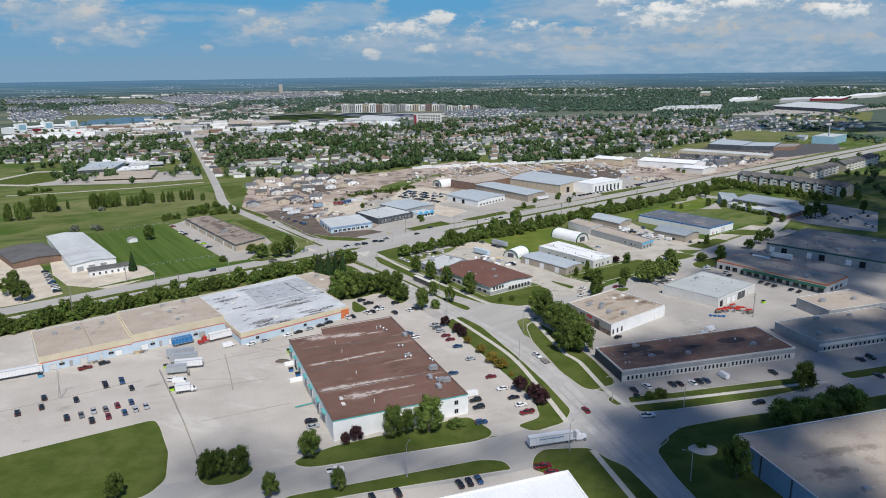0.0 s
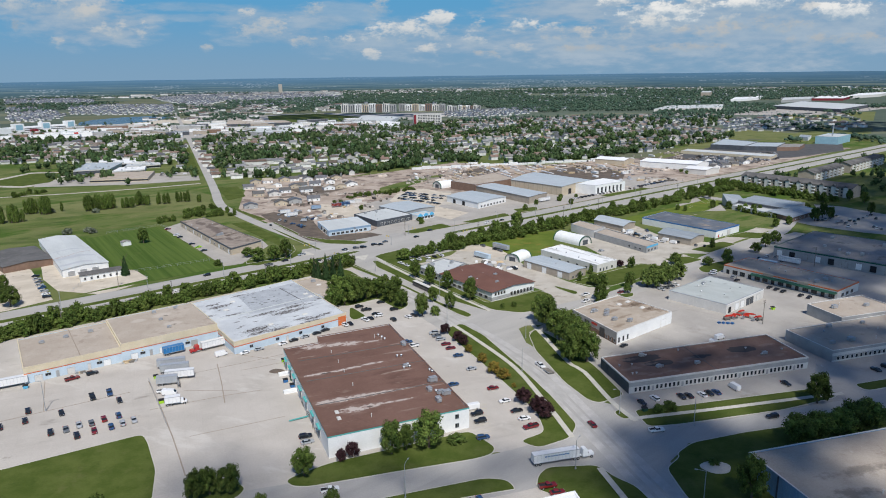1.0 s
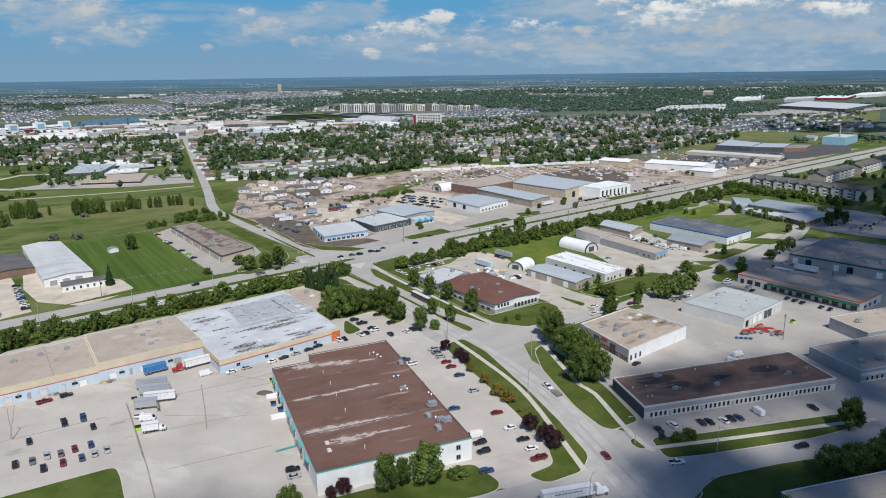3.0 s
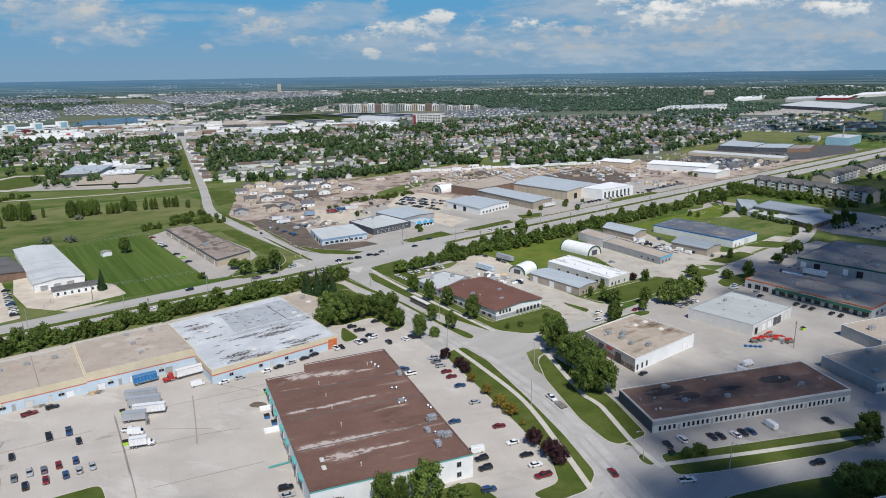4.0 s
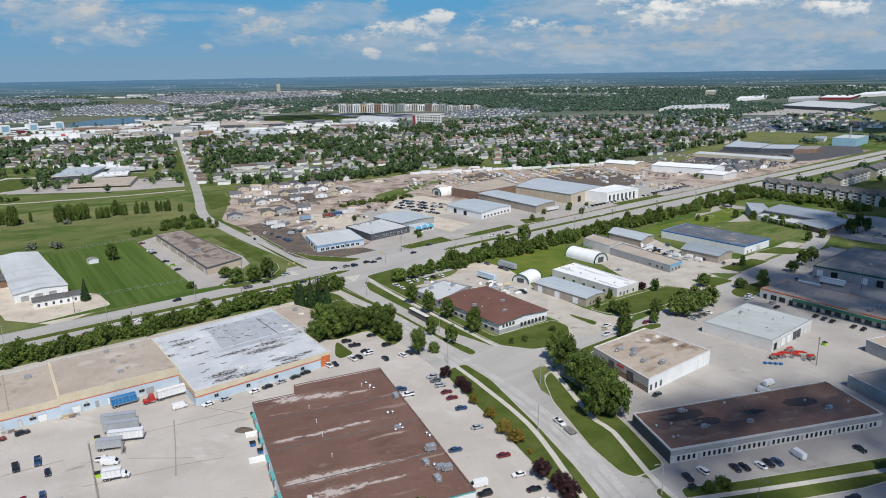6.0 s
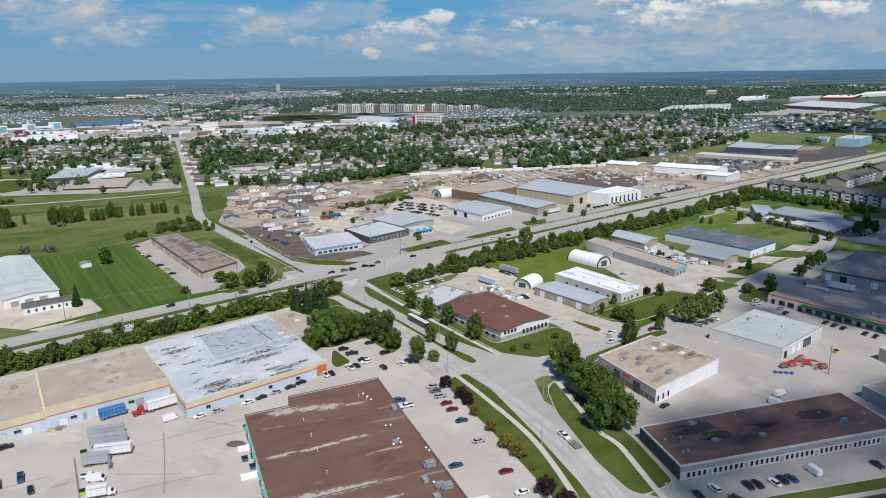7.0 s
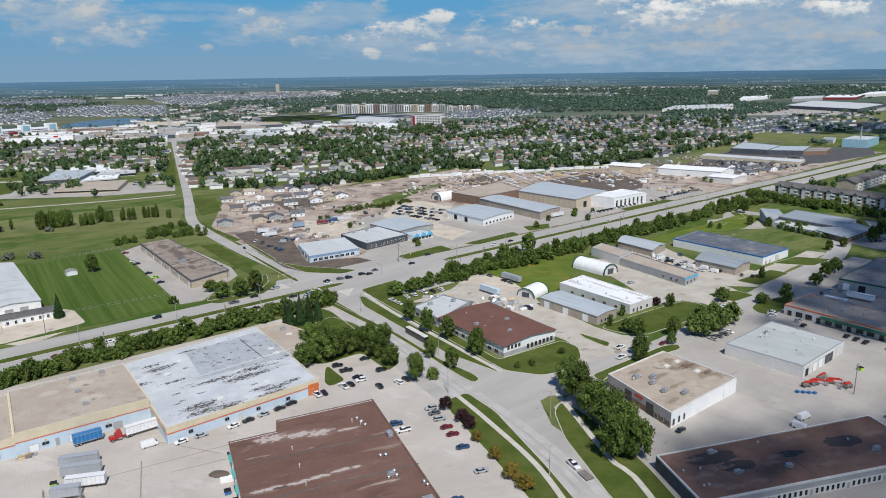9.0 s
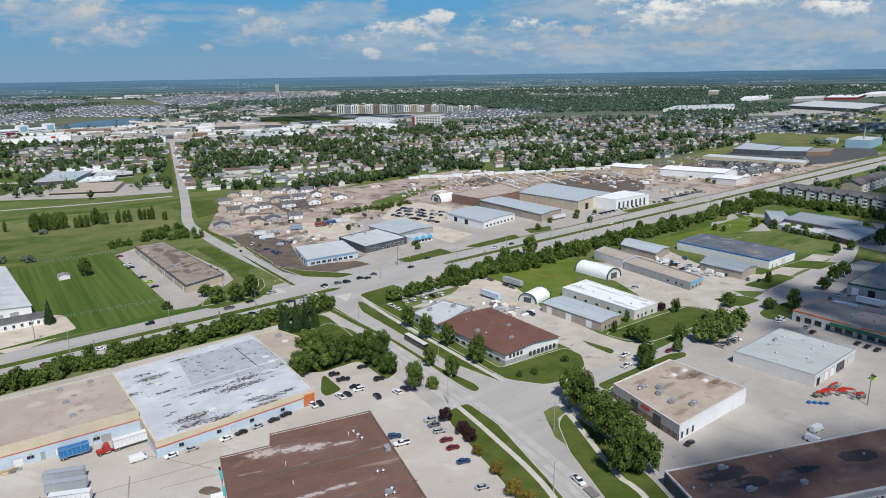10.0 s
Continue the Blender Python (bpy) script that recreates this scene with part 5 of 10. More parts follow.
def island_variety(m, lo=0.6, hi=1.5, hue=0.0):
    """Lets every joined piece differ a little in brightness."""
    n, l = m.node_tree.nodes, m.node_tree.links
    bsdf = n["Principled BSDF"]
    src = bsdf.inputs["Base Color"].links[0].from_socket
    geo, mr, hsv = n.new("ShaderNodeNewGeometry"), n.new("ShaderNodeMapRange"), n.new("ShaderNodeHueSaturation")
    mr.inputs["To Min"].default_value, mr.inputs["To Max"].default_value = lo, hi
    l.new(geo.outputs["Random Per Island"], mr.inputs["Value"])
    l.new(mr.outputs[0], hsv.inputs["Value"])
    if hue:
        mul, hm = n.new("ShaderNodeMath"), n.new("ShaderNodeMapRange")
        mul.operation = "MULTIPLY"
        mul.inputs[1].default_value = 7.3
        fract = n.new("ShaderNodeMath")
        fract.operation = "FRACT"
        hm.inputs["To Min"].default_value, hm.inputs["To Max"].default_value = 0.5 - hue, 0.5 + hue
        l.new(geo.outputs["Random Per Island"], mul.inputs[0]), l.new(mul.outputs[0], fract.inputs[0])
        l.new(fract.outputs[0], hm.inputs["Value"]), l.new(hm.outputs[0], hsv.inputs["Hue"])
    l.new(src, hsv.inputs["Color"])
    l.new(hsv.outputs[0], bsdf.inputs["Base Color"])
    return m


island_variety(woods_mat, 0.55, 1.6, 0.025)
island_variety(hazed_woods_mat, 0.72, 1.3, 0.02)
M["leaf_grey"] = surf("grey_green_leaves", (0.13, 0.15, 0.10), (0.19, 0.21, 0.15), 2.2, 0.85, 0.0, 0.4, vary=0.2, spec=0.15)
for k in ("leaf", "leaf_grey", "leaf_pale", "leaf_dark", "leaf_purple", "leaf_gold"):
    island_variety(M[k], 0.55, 1.4, 0.014)


def crown_mesh(seed, material, shape="round", leaves=3700, leaf=0.072):
    """A crown of unit radius, from z 0 to 1: lobes hidden under many small tilted leaf sprays, with gaps and an uneven outline."""
    rng = np.random.default_rng(seed)
    pts, nor = [], []
    if shape == "cone":
        for _ in range(leaves):
            z = 1 - math.sqrt(rng.random())
            tier = 0.88 + 0.12 * math.cos(z * 40 + 1.0)
            r = (1 - z) * tier * rng.uniform(0.55, 1.05) + 0.02
            a = rng.uniform(0, math.tau)
            pts.append((r * math.cos(a), r * math.sin(a), z * 0.98))
            nor.append((math.cos(a), math.sin(a), 0.7))
        lobes = [(0, 0, z, (1 - z) * 0.66 + 0.02, 0.09) for z in np.linspace(0.05, 0.92, 18)]
    else:
        k = 25 if shape == "round" else 18
        lobes = [(0, 0, 0.42, 0.36, 0.28), (0, 0, 0.66, 0.25, 0.20)]
        for i in range(k):
            a, z = i * 2.4 + rng.uniform(-.5, .5), 0.1 + 0.82 * ((i + rng.random()) / k)
            d = math.sin(math.pi * min(z ** 0.75, 0.97)) ** 0.6 * rng.uniform(0.45, 0.86)
            s = rng.uniform(0.17, 0.33) * (1.2 if shape != "round" else 1)
            lobes.append((d * math.cos(a), d * math.sin(a), z, s, s * 0.55))
        for _ in range(leaves):
            x, y, z, s, h = lobes[rng.integers(0, len(lobes))]
            v = rng.normal(size=3)
            v /= np.linalg.norm(v)
            q = rng.uniform(0.80, 1.18) if rng.random() < 0.85 else rng.uniform(1.15, 1.5)
            pts.append((x + v[0] * s * q, y + v[1] * s * q, min(max(z + v[2] * h * q, 0.02), 1.02)))
            nor.append((v[0], v[1], v[2] + 0.5))
    verts, faces = [], []
    for p, n in zip(pts, nor):
        n = Vector(n).normalized() + Vector(rng.normal(size=3) * 0.45)
        q = n.to_track_quat("Z", "Y")
        s = leaf * rng.uniform(0.55, 1.25)
        i = len(verts)
        for cx, cy in ((-0.5, -0.6), (0.5, -0.5), (0.62, 0.45), (-0.35, 0.62)):
            w = q @ Vector((cx * s, cy * s * 0.85, 0))
            verts.append((p[0] + w.x, p[1] + w.y, p[2] + w.z * 0.7))
        faces.append((i, i + 1, i + 2, i + 3))
    bm = bmesh.new()
    for x, y, z, s, h in lobes:
        bmesh.ops.create_icosphere(bm, subdivisions=1, radius=1, matrix=Matrix.Translation((x, y, z)) @ Matrix.Diagonal((s * 0.7, s * 0.7, h * 0.7, 1)))
    for v in bm.verts:
        v.co += noise.noise_vector(v.co * 4 + Vector((seed, 0, 0))) * 0.06
    off = len(verts)
    bm.verts.index_update()
    verts += [tuple(v.co) for v in bm.verts]
    faces += [tuple(off + v.index for v in f.verts) for f in bm.faces]
    bm.free()
    me = bpy.data.meshes.new("crown")
    me.from_pydata(verts, [], faces)
    me.materials.append(M[material])
    return me


def trunk_mesh(seed, lean=0.03):
    """A tapered trunk of unit height with forking limbs."""
    rng = random.Random(seed)
    bm = bmesh.new()

    def limb(a, b, r0, r1):
        d = b - a
        m = Matrix.Translation((a + b) / 2) @ d.to_track_quat("Z", "Y").to_matrix().to_4x4()
        bmesh.ops.create_cone(bm, cap_ends=True, segments=7, radius1=r0, radius2=r1, depth=d.length, matrix=m)
    top = Vector((rng.uniform(-lean, lean), rng.uniform(-lean, lean), 0.62))
    limb(Vector((0, 0, -0.03)), top * 0.5, 0.034, 0.026)
    limb(top * 0.5, top, 0.026, 0.014)
    for i in range(5):
        a = i * 1.26 + rng.uniform(-.3, .3)
        s = top * rng.uniform(0.42, 0.9)
        limb(s, s + Vector((math.cos(a) * 0.2, math.sin(a) * 0.2, rng.uniform(0.12, 0.26))), 0.013, 0.005)
    me = bpy.data.meshes.new("trunk")
    bm.to_mesh(me)
    bm.free()
    me.materials.append(M["bark"])
    return me


CROWNS = {"green": [crown_mesh(s, "leaf") for s in (1, 2, 3, 4)], "pale": [crown_mesh(s, "leaf_pale") for s in (5, 6)],
          "purple": [crown_mesh(s, "leaf_purple", "small", 2000, 0.095) for s in (7, 8)], "gold": [crown_mesh(s, "leaf_gold", "small", 1600, 0.10) for s in (9, 10)],
          "spruce": [crown_mesh(s, "leaf_dark", "cone", 3600, 0.11) for s in (11, 12)], "bush": [crown_mesh(s, "leaf", "small", 1050, 0.132) for s in (13, 14, 15)],
          "thicket": [crown_mesh(s, "leaf", "round", 1500, 0.104) for s in (16, 17, 18)], "pale_bush": [crown_mesh(19, "leaf_grey", "small", 1000, 0.15)]}
# lighter crowns for trees that stand further off
FAR_CROWNS = {"green": [crown_mesh(s, "leaf", "round", 1250, 0.115) for s in (21, 22, 23)], "pale": [crown_mesh(s, "leaf_pale", "round", 1500, 0.11) for s in (25, 26)],
              "bush": [crown_mesh(s, "leaf", "small", 600, 0.17) for s in (27, 28, 29)], "thicket": [crown_mesh(s, "leaf", "round", 750, 0.15) for s in (31, 32)], "pale_bush": [crown_mesh(33, "leaf_grey", "small", 620, 0.17)]}
TRUNKS = [trunk_mesh(s) for s in (1, 2, 3)]
TREE_LABEL = {"green": "broadleaf tree with a full green crown", "pale": "broadleaf tree with a pale green crown", "purple": "small ornamental tree with dark purple leaves",
              "gold": "small tree with yellowing orange leaves", "spruce": "tall dark green spruce tree", "bush": "rounded green shrub with dense leaves", "thicket": "slender wild broadleaf tree in a thicket", "pale_bush": "grey-green willow shrub in rough grass"}
tree_rng = random.Random(77)


def tree(x, y, h, r, kind="green", group="", z=0.1):
    c = tree_rng.choice((FAR_CROWNS if y > 385 and kind in FAR_CROWNS else CROWNS)[kind])
    turn = tree_rng.uniform(0, 360)
    if "bush" in kind:
        ob = new("bush", c)
        ob.matrix_basis = pose(x, y, z - 0.1, 0, 0, turn) @ Matrix.Diagonal((r, r, h, 1))
        return tagged(ob, TREE_LABEL[kind], "shrub", group)
    ob = new("tree")
    ob.matrix_basis = pose(x, y, z, 0, 0, turn)
    tagged(ob, TREE_LABEL[kind], "tree", group)
    if kind in ("green", "pale"):
        h *= tree_rng.uniform(1.12, 1.35)
    low = {"spruce": 0.04, "thicket": 0.05}.get(kind, 0.16)
    shared("crown", c, ob, Matrix.Translation((0, 0, low * h)) @ Matrix.Diagonal((r, r, h * (1 - low), 1)))
    shared("trunk", tree_rng.choice(TRUNKS), ob, Matrix.Diagonal((h, h, h * (0.9 if kind != "spruce" else 1.3), 1)))
    return ob


# round the yards
for x, y, h, r in [(-45.3, 201.1, 8, 4), (-74.6, 189.1, 7.5, 3.6), (-71.6, 191.5, 7, 3.2), (-66, 192.4, 8, 3.9), (-19.2, 213.7, 10, 4.2), (-14.5, 215.9, 8, 3.2), (-7.1, 217.4, 11, 5.6),
                   (-33.3, 182.5, 6, 2.6), (-53, 179.9, 6, 3), (-99, 179.4, 6, 3), (136.1, 246.4, 9, 4.6), (115.4, 218, 8, 6), (123.1, 219.9, 8, 6), (131, 221.7, 8.5, 6), (138.5, 225.8, 9, 6),
                   (144.1, 228.7, 9, 6), (86.8, 186.8, 10, 4.6), (-227, 513, 9, 4.5)]:
    tree(x, y, h, r)
for x, y, h, r in [(-238.6, 368.5, 9, 6), (-252.1, 379.2, 8, 5.5), (-261.2, 398.1, 7, 4), (175.7, 435.2, 9, 3.4), (163.7, 435.7, 4.5, 3.6), (144.6, 439.4, 4.5, 3.8), (206.9, 465.7, 6, 3.8), (220.0, 480.6, 7, 4), (230.1, 488.9, 8, 4), (99.5, 381.2, 4.5, 2.6), (87.3, 391.4, 7, 3.8), (80.9, 363.2, 6, 3.8)]:
    tree(x, y, h, r)
for x, y, h, r in [(2.4, 221, 2.5, 3.5), (80.6, 242.6, 3, 3), (76, 241.3, 2.5, 2.5), (-150.7, 447.9, 4, 3), (146.7, 445, 6, 4), (161, 518, 3, 2), (183.3, 480.8, 7, 2), (-7, 347.4, 5, 2.4), (48.8, 372.1, 2.5, 2), (28.1, 357.3, 3, 1.4), (34.3, 359.3, 3, 1.6),
                   (77.2, 404.9, 6, 1.4), (86.5, 419, 6, 1.5), (114.8, 432.9, 7, 2.4), (83, 206, 1.6, 2)]:
    tree(x, y, h, r, "bush")
for x, y, h, r in [(-35.1, 209.3, 4, 2), (-31.7, 211.8, 5, 2.6), (-2, 321, 5, 2.6), (4, 311.3, 5, 2.7), (6.4, 306.3, 5, 2.4), (27.6, 249, 6, 3.2), (32, 241.2, 6.5, 3.6), (34.4, 236.8, 6, 3), (108.2, 434.9, 4, 2.6), (103.4, 437.6, 3, 1.8)]:
    tree(x, y, h, r, "purple", "purple ornamental trees")
for x, y, h, r in [(8.5, 298, 3.5, 2), (14, 286.8, 4, 2.4), (18.2, 275.4, 5, 3), (21.7, 270, 4.5, 2.8), (25.3, 262, 2, 1)]:
    tree(x, y, h, r, "gold", "yellowing trees in the verge")
for x, y, h, r in [(-61.5, 361.8, 9, 5.5), (-56.2, 366.1, 10, 6), (-50.8, 370.5, 10, 6), (-45.7, 375.9, 9, 5.5), (-55.8, 381.9, 10, 6), (-62.7, 382.2, 9, 5.5), (-39.7, 377.3, 9.5, 4.5), (-31.8, 370.7, 9, 5.2), (-25.3, 361.4, 8.5, 4.2), (-36.9, 386.3, 8.5, 4.5), (-29.9, 382.7, 8.5, 4.2),
                   (-8.8, 369.1, 7, 3), (0.6, 358.1, 7.5, 3.2),
                   (-20.1, 415.1, 9, 3.4), (-10.9, 400, 9, 3.6), (-0.9, 390.7, 9.5, 3.6), (11.5, 371.4, 10, 4.2)]:
    tree(x, y, h, r)
tree(-13.8, 346.5, 9, 4.4, "pale")
for x, y, h, r in [(45.5, 336.3, 11, 5.5), (47.1, 324.2, 12, 6), (50.6, 312, 12, 6.5), (54.2, 302.6, 13, 7), (57, 293.9, 13, 7), (58.7, 286.4, 12, 5.5), (51.6, 287, 11, 5.5), (82.5, 370, 7, 4.4), (83.5, 397.5, 5, 3.2), (103.1, 391, 7, 3.2)]:
    tree(x, y, h, r)
for x, y, h, r in [(113.5, 392.3, 9, 5), (118.3, 390.1, 9, 5.5), (126.6, 396.7, 9, 5), (135.4, 405.8, 8, 5), (121, 406.3, 8, 4.5), (129, 410, 8, 4.5)]:
    tree(x, y, h, r, "pale")
for x, y, h, r in [(-77.8, 408.1, 15, 2.7), (-73.7, 411.4, 17, 2.9), (-69.7, 412.8, 16, 2.7), (-66, 417.7, 14, 2.5), (-202.1, 427.2, 13, 2.9), (-81, 414, 14, 2.5)]:
    tree(x, y, h, r, "spruce", "spruce trees")
for x, y, h, r in [(-126.4, 456.1, 8, 4.5), (-116.2, 458, 8, 4.5), (-110.2, 466, 10, 4.5), (-136.7, 468.3, 6, 4)]:
    tree(x, y, h, r)
# the shrubby hedge along the highway
hedge_rng = random.Random(4)
for a, b, step, v, spread in ((-60, 192, 2.5, -43.5, 3.4), (262, 300, 2.4, -54, 6), (300, 470, 2.1, -56, 7), (470, 640, 3.0, -56, 7)):
    s = a
    while s < b:
        x, y = highway(s, v + hedge_rng.uniform(-spread, spread))
        big = hedge_rng.random() < 0.25
        tree(x, y, hedge_rng.uniform(7, 10) if big else hedge_rng.uniform(4.5, 7.0), hedge_rng.uniform(3.2, 4.6), "thicket" if big else "bush", "hedge along the highway")
        s += step * hedge_rng.uniform(0.75, 1.25)
for k in range(17):
    q = Vector((-29.8, 454.4)).lerp(Vector((25.0, 508.2)), k / 16)
    tree(q.x + hedge_rng.uniform(-2.5, 2.5), q.y + hedge_rng.uniform(-2.5, 2.5), hedge_rng.uniform(5, 9), hedge_rng.uniform(2.8, 4.2), "thicket" if k % 3 else "green", "hedge along the highway")
for s, v, h, r in ((300, -48, 8, 4), (316, -46, 9, 4.5), (306, -53, 7, 4), (290, -50, 7, 3.5), (344, -41, 11, 5.5), (322, -50, 8, 4)):
    tree(*highway(s, v), h, r)
# thickets in the meadow: (x, y, half length, height, count)
THICKETS = [(-375, 593, 6.9, 13, 9), (-380, 632, 3.3, 12, 5), (-366, 629, 3.6, 13, 6), (-359, 644, 1.0, 8, 1), (-330, 645, 4.8, 12, 9), (-320, 653, 4.5, 12, 8), (-303, 657, 4.5, 8, 7), (-298, 669, 1.3, 11, 3), (-290, 671, 2.6, 10, 4), (-281, 673, 1.6, 9, 3), (-273, 676, 1.6, 9, 2), (-264, 687, 2.6, 9, 4), (-257, 687, 1.6, 10, 3), (-244, 683, 1.0, 8, 2)]
for cx, cy, w, h, n in THICKETS:
    for _ in range(int(n * 1.6) + 1):
        k = hedge_rng.uniform(-1.15, 1.15)
        q = h * hedge_rng.uniform(0.7, 1.25)
        tree(cx + k * w, cy + k * w * 0.25 + hedge_rng.uniform(-3, 3), q, q * hedge_rng.uniform(0.15, 0.23), "thicket", "thickets in the meadow")
for k, (x, y) in enumerate([(-303, 550), (-283, 549), (-302, 546), (-322, 634), (-364, 636), (-288, 553)]):
    tree(x, y, 4.0, 3.6, "pale_bush", "grey-green willow shrubs in the meadow")
SHRUBS = [(-242, 583), (-241, 590), (-236, 592), (-227, 601), (-226, 610), (-225, 615), (-219, 610), (-219, 620), (-212, 612), (-209, 620), (-204, 614), (-204, 624), (-201, 629), (-192, 613), (-234, 626), (-230, 636), (-225, 641), (-220, 647), (-447, 722), (-450, 736), (-446, 743), (-441, 746), (-438, 753)]
for k, (x, y) in enumerate(SHRUBS):
    for _ in range(2):
        tree(x + hedge_rng.uniform(-3, 3), y + hedge_rng.uniform(-4, 4), hedge_rng.uniform(3, 6.5), hedge_rng.uniform(2, 3.6), "bush", "shrubs along the meadow")
# shrubs and young trees by the shops across the highway
for x, y in [(-24, 580), (-22, 569), (-108, 662), (-102, 662), (-79, 633), (106, 666), (110, 684), (114, 648), (125, 683), (-54, 722), (-59, 709), (280, 848), (282, 833), (295, 851), (69, 624), (82, 650)]:
    tree(x, y, hedge_rng.uniform(3, 6), hedge_rng.uniform(1.8, 3), "bush", "shrubs by the shops")
for k in range(22):
    q = Vector((-99.2, 694.3)).lerp(Vector((-39.3, 741.1)), k / 21)
    tree(q.x + hedge_rng.uniform(-3, 3), q.y + hedge_rng.uniform(-4, 4), hedge_rng.uniform(2.5, 5), hedge_rng.uniform(1.8, 3.2), "bush", "shrubs by the shops")
# trees round the community hall
for x, y, h in [(250, 669, 9), (236, 624, 7), (248, 618, 7), (260, 612, 6), (263, 602, 7), (269, 604, 6), (295, 562, 10), (308, 575, 10), (312, 570, 8), (255, 543, 7), (269, 551, 7), (260, 707, 8), (274, 713, 8), (285, 726, 9), (291, 718, 8), (296, 711, 8), (301, 704, 7), (307, 697, 7), (312, 690, 7), (316, 677, 8), (335, 682, 8), (345, 645, 8), (371, 649, 8), (378, 637, 9), (354, 586, 8), (202, 615, 5), (207, 610, 5)]:
    tree(x, y, h, h * 0.42, "thicket" if h < 8 else "green", "trees round the community hall")
for x, y in [(255, 603), (257, 598), (260, 593), (263, 588), (265, 583), (268, 581), (254, 608), (271, 578), (316, 622), (316, 616)]:
    tree(x, y, hedge_rng.uniform(3, 5.5), hedge_rng.uniform(2.4, 3.4), "bush", "shrubs before the community hall")


# ---- vehicles ----
def level(x0, x1, w, z, c):
    """A plan outline with cut corners."""
    return [(x0 + c, -w, z), (x1 - c, -w, z), (x1, -w + c, z), (x1, w - c, z), (x1 - c, w, z), (x0 + c, w, z), (x0, w - c, z), (x0, -w + c, z)]


def loft(bm, levels):
    rows = [[bm.verts.new(p) for p in lv] for lv in levels]
    for a, b in zip(rows, rows[1:]):
        for i in range(len(a)):
            j = (i + 1) % len(a)
            bm.faces.new((a[i], a[j], b[j], b[i]))
    bm.faces.new(rows[-1])
    bm.faces.new(rows[0][::-1])


def wheel_fill(r=0.34, w=0.22):
    def f(bm):
        bmesh.ops.create_cone(bm, cap_ends=True, segments=14, radius1=r, radius2=r, depth=w, matrix=pose(0, 0, 0, 90))
        bmesh.ops.bevel(bm, geom=[e for e in bm.edges if abs(e.verts[0].co.y - e.verts[1].co.y) < 1e-4], offset=0.035, segments=1, affect="EDGES")
    return f


def rim_fill(r=0.2, w=0.235):
    def f(bm):
        bmesh.ops.create_cone(bm, cap_ends=True, segments=10, radius1=r, radius2=r, depth=w, matrix=pose(0, 0, 0, 90))
    return f


TYRE, RIM = mesh_of(wheel_fill(), "wheel", M["black"]), mesh_of(rim_fill(), "rim", M["steel"])
BIG_TYRE, BIG_RIM = mesh_of(wheel_fill(0.5, 0.32), "wheel", M["black"]), mesh_of(rim_fill(0.27, 0.335), "rim", M["steel"])
LAMP_F = mesh_of(lambda bm: box(bm, -0.06, 0.06, -0.2, 0.2, -0.07, 0.07), "headlight", M["steel"])
LAMP_R = mesh_of(lambda bm: box(bm, -0.05, 0.05, -0.12, 0.12, -0.12, 0.12), "tail_light", M["red"])

CAR_SHAPES = {
    # body levels, glass levels, roof levels, wheelbase, label
    "sedan": ([(-2.25, 2.25, 0.84, 0.24, .25), (-2.33, 2.33, 0.9, 0.45, .3), (-2.3, 2.3, 0.9, 0.72, .32), (-2.2, 2.1, 0.84, 0.88, .3)],
              [(-1.75, 1.05, 0.8, 0.87, .2), (-1.15, 0.35, 0.66, 1.34, .18)], [(-1.2, 0.4, 0.68, 1.33, .18), (-1.05, 0.25, 0.6, 1.42, .2)], 1.36, "sedan car"),
    "suv": ([(-2.25, 2.3, 0.88, 0.3, .25), (-2.33, 2.38, 0.95, 0.55, .3), (-2.3, 2.35, 0.95, 0.85, .3), (-2.26, 2.1, 0.9, 1.02, .28)],
            [(-2.2, 1.05, 0.86, 1.01, .18), (-1.95, 0.4, 0.74, 1.56, .16)], [(-2.0, 0.42, 0.76, 1.55, .16), (-1.85, 0.25, 0.68, 1.66, .2)], 1.4, "sport utility car"),
    "pickup": ([(-2.75, 2.75, 0.9, 0.4, .2), (-2.82, 2.85, 0.98, 0.6, .22), (-2.82, 2.82, 0.98, 0.95, .22), (-2.8, 2.6, 0.94, 1.08, .2)],
               [(-0.75, 1.35, 0.88, 1.07, .16), (-0.55, 0.65, 0.76, 1.66, .14)], [(-0.6, 0.7, 0.78, 1.65, .14), (-0.5, 0.5, 0.7, 1.75, .18)], 1.75, "pickup truck"),
    "van": ([(-2.7, 2.7, 0.95, 0.32, .2), (-2.8, 2.8, 1.0, 0.55, .22), (-2.8, 2.75, 1.0, 1.2, .22), (-2.78, 2.2, 0.98, 1.4, .2), (-2.75, 1.75, 0.92, 2.2, .2), (-2.65, 1.6, 0.82, 2.35, .22)],
            [(1.7, 2.62, 0.84, 1.25, .12), (1.6, 1.86, 0.78, 2.0, .1)], [(1.55, 1.8, 0.8, 2.0, .1), (1.5, 1.72, 0.74, 2.1, .1)], 1.7, "panel van"),
}
COLOUR_WORD = {"white": "white", "black": "black", "grey": "dark grey", "silver": "silver", "red": "red", "blue": "dark blue", "lime": "lime green"}
CAR_MESH, GLASS_MESH = {}, {}
for shape, (bl, gl, rl, base, _) in CAR_SHAPES.items():
    for k in COLOUR_WORD:
        def fill(bm):
            loft(bm, [level(*a) for a in bl])
            loft(bm, [level(*a) for a in rl])
            if shape == "pickup":
                for x0, x1, y0, y1 in ((-2.78, -0.8, -0.94, -0.82), (-2.78, -0.8, 0.82, 0.94), (-2.8, -2.7, -0.94, 0.94)):
                    box(bm, x0, x1, y0, y1, 1.0, 1.28)
        CAR_MESH[shape, k] = mesh_of(fill, "body", PAINT[k])
    GLASS_MESH[shape] = mesh_of(lambda bm: loft(bm, [level(*a) for a in gl]), "window_glass", M["glass"])


